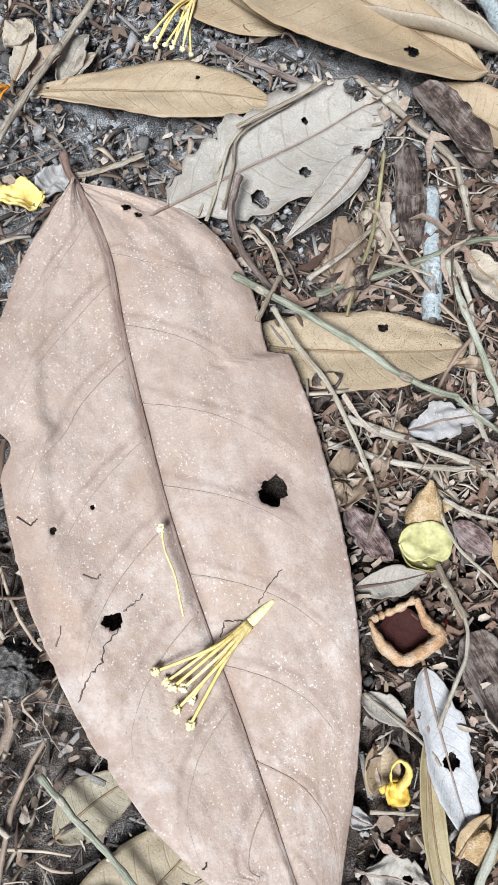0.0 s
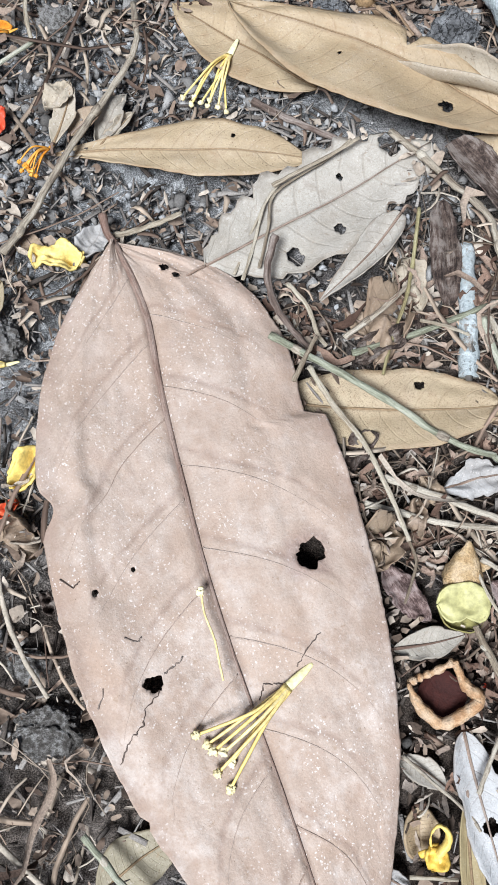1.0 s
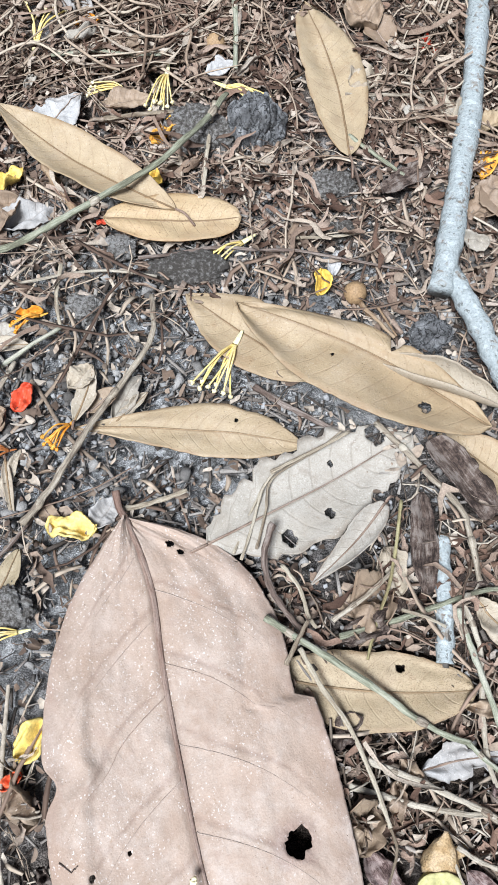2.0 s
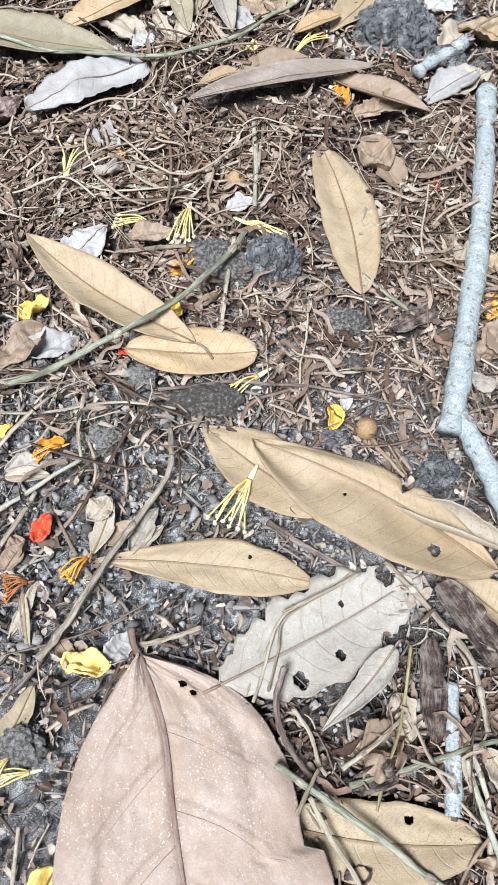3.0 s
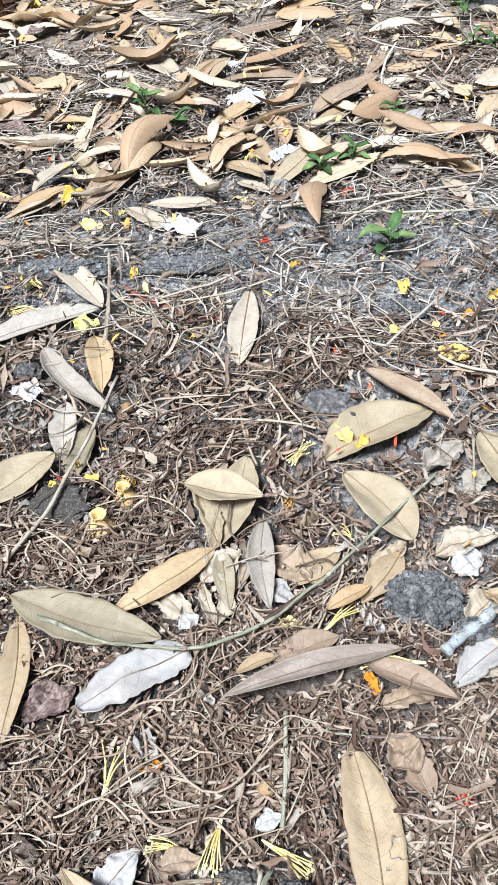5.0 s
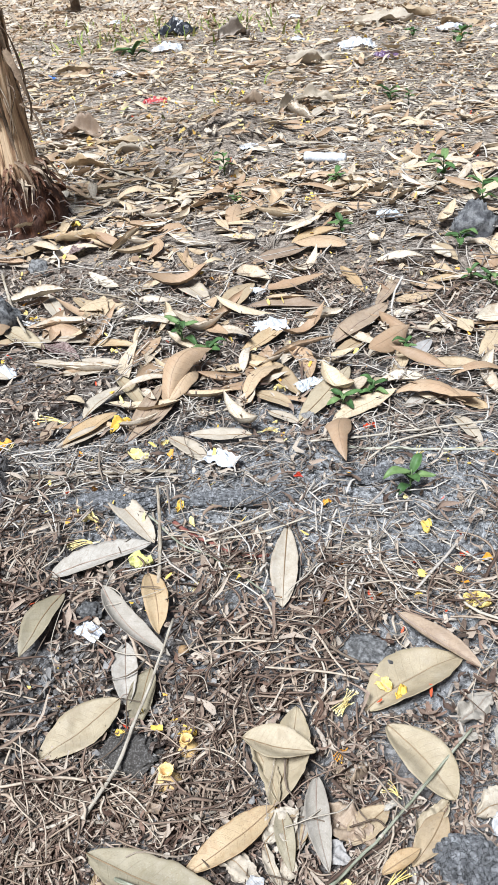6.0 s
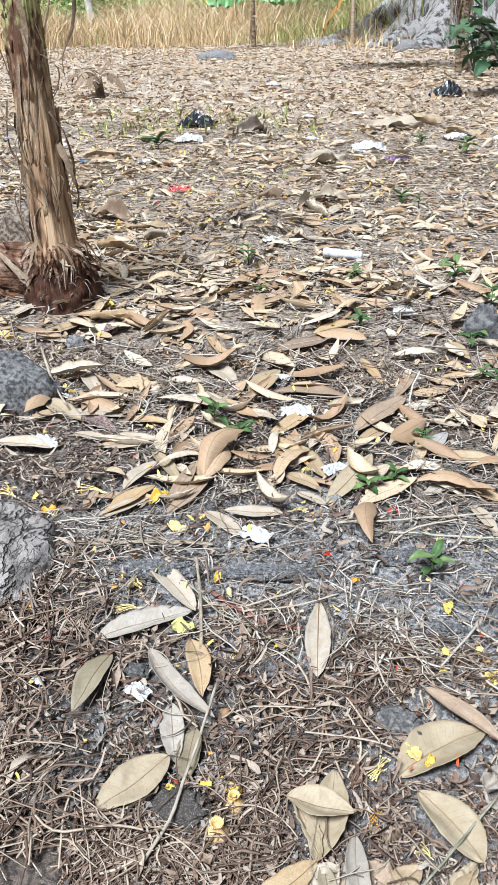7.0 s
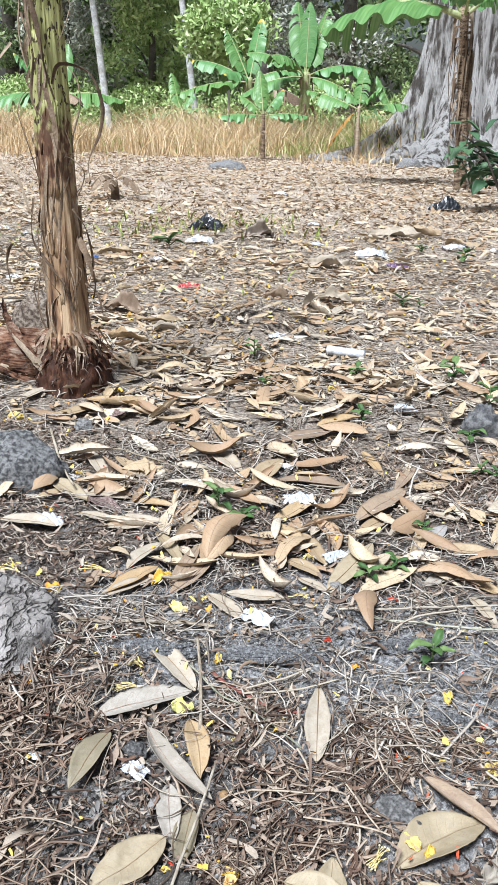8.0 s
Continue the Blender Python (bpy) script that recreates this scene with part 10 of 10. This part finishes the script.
def great_tree():
    root = tagged(new("big_tree"), "huge grey tree trunk with fluted buttress roots", "tree")
    root.location = (0.80, 12.9, 0.0)
    bm = bmesh.new()
    rings = []
    for k in range(40):
        s = k / 39
        z = -0.05 + 7.0 * s ** 1.6
        ring = []
        for j in range(240):
            a = 2 * math.pi * j / 240
            flare = math.exp(-z / 0.42)
            lobe = 0.5 + 0.5 * math.cos(7 * a + 0.9 + 0.5 * math.sin(2 * a))
            r = 0.80 - 0.03 * z + 0.34 * math.exp(-z / 1.0) + flare * (0.15 + 0.75 * lobe ** 2)
            r *= 1 + (0.16 + 0.10 * math.exp(-z)) * (lobe ** 0.6 - 0.6) + 0.05 * abs(math.cos(8.5 * a + 0.5 * math.sin(z * 0.8))) + 0.02 * math.cos(31 * a + z) + 0.03 * noise.noise(Vector((math.cos(a) * 3, math.sin(a) * 3, z * 0.9)))
            for q in range(13):
                off = (a - (q * 0.483 + 0.25 * math.sin(q * 3.1) + 0.10 * math.sin(z * 0.9 + q))) % (2 * math.pi)
                off = min(off, 2 * math.pi - off)
                r -= (0.15 + 0.06 * math.sin(q * 2.3)) * math.exp(-(off / 0.05) ** 2) * r
            ring.append(bm.verts.new((math.cos(a) * r, math.sin(a) * r, z)))
        rings.append(ring)
    for a, b in zip(rings, rings[1:]):
        for j in range(240):
            bm.faces.new((a[j], a[(j + 1) % 240], b[(j + 1) % 240], b[j]))
    bm.faces.new(rings[-1])
    part("trunk", bm, M["big_trunk"], root)
    for a0, length in ((198, 1.5), (232, 1.3), (262, 1.2), (300, 1.3)):
        a = radians(a0)
        bm = bmesh.new()
        pts = [(math.cos(a) * (1.0 + length * k / 5) + 0.05 * math.sin(k * 2), math.sin(a) * (1.0 + length * k / 5) * 0.9, 0.22 * (1 - k / 5) ** 1.4 + 0.02) for k in range(6)]
        line = smooth_line(pts, 4)
        tube(bm, line, [0.20 * (1 - 0.8 * k / len(line)) for k in range(len(line))], 12, 0.9, rough=0.08)
        part("root", bm, M["big_trunk"], root)


great_tree()


def grass_strip(name, n, x0, x1, y0, y1, tall, material, keep=None):
    xy = scatter(n, x0, x1, y0, y1, keep)
    n = len(xy)
    h = rng.uniform(0.3, 1.1, n) * tall * (0.55 + 0.65 * clump(xy[:, 0], xy[:, 1], 1.6, 2))
    a = rng.uniform(0, 2 * np.pi, n)
    lean = rng.normal(0, 0.5, (n, 2)) * h[:, None]
    w = rng.uniform(0.003, 0.009, n)
    verts = np.zeros((n, 4, 2, 3))
    for k, s in enumerate((0, 0.4, 0.75, 1.0)):
        c = xy + lean * s ** 2
        half = w * (1 - 0.85 * s)
        for j, sg in enumerate((-1, 1)):
            verts[:, k, j, 0] = c[:, 0] + np.cos(a) * half * sg
            verts[:, k, j, 1] = c[:, 1] + np.sin(a) * half * sg
            verts[:, k, j, 2] = h * (s - 0.18 * s ** 3)
    idx = np.arange(n * 8).reshape(n, 4, 2)
    faces = np.concatenate([np.stack([idx[:, k, 0], idx[:, k, 1], idx[:, k + 1, 1], idx[:, k + 1, 0]], -1) for k in range(3)])
    return bulk(name, verts.reshape(-1, 3), faces, material, True)


stuff(grass_strip("dry_grass", 34000, -10.5, 0.6, 12.0, 17.0, 0.80, M["dry_grass"], lambda x, y: np.where(x > -2.2, 0.35, 1.0) * (0.3 + 0.7 * clump(x, y, 2.2)) * (y > 12.1 + 0.5 * np.sin(x * 2.3) + 0.3 * np.sin(x * 5.1))), "strip of tall golden dry grass", "dry grass")
stuff(grass_strip("dry_grass", 5000, -8.5, 0.2, 9.5, 12.6, 0.26, M["dry_grass"], lambda x, y: clump(x, y, 2.5, 4) ** 2 * (y - 9.5) / 3), "sparse low dry grass among dead leaves", "dry grass")
stuff(grass_strip("green_grass", 11000, -5.5, 0.6, 12.2, 18.0, 0.62, M["green_grass"], lambda x, y: np.clip(0.2 + 0.5 * (x + 2.5), 0.1, 0.9)), "tall yellow-green grass among the bananas", "grass")
stuff(grass_strip("low_grass", 1600, -2.2, -0.4, 2.6, 5.2, 0.07, M["green_grass"], lambda x, y: clump(x, y, 3, 1) ** 4), "sparse low green grass among dead leaves", "grass")


def foliage(centres, sizes, n, leaf, flat=0.8):
    """Corners and faces of n small leaves strewn through clumps."""
    c = np.asarray(centres, dtype=float)
    pick = rng.integers(0, len(c), n)
    d = rng.normal(0, 1, (n, 3))
    d /= np.linalg.norm(d, axis=1)[:, None]
    pos = c[pick] + d * (np.asarray(sizes)[pick] * rng.uniform(0.55, 1.0, n))[:, None] * np.array([1, 1, flat])
    u = rng.normal(0, 1, (n, 3))
    u[:, 2] -= 0.4
    u /= np.linalg.norm(u, axis=1)[:, None]
    v = np.cross(u, rng.normal(0, 1, (n, 3)))
    v /= np.linalg.norm(v, axis=1)[:, None]
    w = np.cross(u, v)
    L = leaf * rng.uniform(0.6, 1.3, n)[:, None]
    verts = np.stack([pos - u * L, pos + v * L * 0.4 - w * L * 0.12, pos + u * L, pos - v * L * 0.4 - w * L * 0.12], 1)
    idx = np.arange(n * 4).reshape(n, 4)
    faces = np.concatenate([idx[:, [0, 1, 2]], idx[:, [0, 2, 3]]])
    return verts.reshape(-1, 3), faces


def wood_tree(x, y, h, r, material, trunk, label, lean=0.0, clumps=26, leaf=0.075, low=1.0, spread=2.2, n=5000):
    root = tagged(new("tree"), label, "tree", "trees of the wood")
    root.location = (x, y, 0)
    bm = bmesh.new()
    line = smooth_line([(0, 0, -0.1), (lean * 0.4 + 0.05, 0, h * 0.35), (lean * 0.8, 0.05, h * 0.7), (lean, 0, h)], 6)
    tube(bm, line, [r * (1.15 - 0.7 * k / len(line)) for k in range(len(line))], 12, rough=0.04)
    part("trunk", bm, M[trunk], root)
    centres, sizes = [], []
    for k in range(clumps):
        z = low + (h - low) * rnd.random() ** 0.8
        a = rnd.uniform(0, 6.28)
        d = rnd.uniform(0.3, spread)
        centres.append((lean * z / h + math.cos(a) * d, math.sin(a) * d, z))
        sizes.append(rnd.uniform(0.35, 0.8))
        if k % 4 == 0:
            bm = bmesh.new()
            tube(bm, [(lean * z / h * 0.8, 0, max(z - 0.7, 0.3)), (lean * z / h + math.cos(a) * d * 0.6, math.sin(a) * d * 0.6, z - 0.2), centres[-1]], [r * 0.4, r * 0.25, r * 0.1], 7)
            part("limb", bm, M[trunk], root)
    verts, faces = foliage(centres, sizes, n, leaf)
    crown = bulk("crown", verts, faces, M[material])
    crown.parent = root


for x, y, h, r, mat_name, trunk, label, lean, low, spread in (
        (-7.50, 20, 9, 0.08, "forest_grey", "trunk_white", "tree with a slim pale trunk", -0.9, 4.8, 1.5),
        (-5.30, 20, 9, 0.075, "forest_grey", "trunk_white", "tree with a slim pale leaning trunk", -1.1, 4.8, 1.5),
        (-4.15, 18, 2.3, 0.03, "forest_light", "trunk_white", "small tree on a thin pale pole", 0.0, 1.9, 0.5),
        (-7.3, 22.5, 5.2, 0.10, "forest_light", "trunk_dark", "bushy light green tree at the edge of the wood", 0.1, 0.9, 1.1),
        (-10.0, 23, 7, 0.16, "forest_grey", "trunk_dark", "grey-green tree of the wood", 0.3, 1.0, 1.6),
        (-5.0, 26, 9, 0.20, "forest_grey", "trunk_dark", "dark grey-green tall tree of the wood", 0.2, 1.6, 2.4),
        (-2.5, 27, 9, 0.22, "forest_grey", "trunk_dark", "dark tall tree of the wood", -0.2, 1.2, 2.4),
        (0.2, 26, 9, 0.2, "forest", "trunk_dark", "dark green tall tree of the wood", 0.2, 1.0, 2.4),
        (-12.5, 25, 9, 0.2, "forest", "trunk_dark", "dark green tall tree of the wood", 0.0, 0.8, 2.4),
        (-8.5, 28, 10, 0.2, "forest", "trunk_dark", "dark green tall tree of the wood", 0.0, 0.8, 2.6),
        (3.0, 24, 9, 0.2, "forest", "trunk_dark", "dark green tall tree of the wood", 0.0, 0.6, 2.4),
        (0.0, 19.5, 4.5, 0.10, "forest_grey", "trunk_white", "tree with a pale trunk behind the big tree", 0.0, 3.6, 0.8)):
    wood_tree(x, y, h, r, mat_name, trunk, label, lean, clumps=34, low=low, spread=spread, n=9000 if h < 5 else 11000)
centres = [(rnd.uniform(-17, 6), rnd.uniform(19.5, 23), rnd.uniform(0.1, 1.1)) for k in range(150)]
verts, faces = foliage(centres, [rnd.uniform(0.3, 0.75) for c in centres], 44000, 0.06)
stuff(bulk("undergrowth", verts, faces, M["forest_light"]), "dense bright green undergrowth at the wood's edge", "undergrowth")
centres = [(rnd.uniform(-26, 12), rnd.uniform(28, 36), rnd.uniform(0.2, 9.0)) for k in range(420)]
verts, faces = foliage(centres, [rnd.uniform(0.7, 1.6) for c in centres], 70000, 0.17)
stuff(bulk("far_woods", verts, faces, M["forest"]), "dark green depth of the wood", "woods")


def shrub(x, y, size, count, seed):
    root = tagged(new("shrub"), "low shrub with dark blue-green broad leaves", "shrub", "shrubs")
    root.location = (x, y, 0.0)
    for k in range(count):
        bm = bmesh.new()
        a = radians(seed + k * 360 / count)
        tip = Vector((math.cos(a) * (0.22 + 0.07 * (k % 3)), math.sin(a) * 0.24 - 0.05, 0.30 + 0.09 * (k % 4))) * size
        tube(bm, smooth_line([(0, 0, 0), tip * 0.5 + Vector((0, 0, 0.1 * size)), tip], 4), [(0.010 - 0.0006 * q) * size for q in range(9)], 6)
        branch = part("branch", bm, M["trunk_dark"], root)
        for q in range(11):
            L = rnd.uniform(0.09, 0.17) * size
            me, _ = blade_mesh("leaf", L, L * 0.5, M["shrub"], fold=0.25, curl=0.4, bend=0.1, n=10, m=6, seed=k * 9 + q + seed, thick=0.0004)
            ob = new("leaf", me)
            ob.parent = branch
            c = tip * rnd.uniform(0.5, 1.1) + Vector((0, 0, rnd.uniform(-0.06, 0.06) * size))
            ob.matrix_basis = pose(c.x, c.y, c.z, rnd.uniform(-30, 30), rnd.uniform(-10, 40), rnd.uniform(0, 360))


shrub(0.60, 6.0, 1.0, 9, 120)
shrub(0.45, 7.35, 0.7, 6, 30)
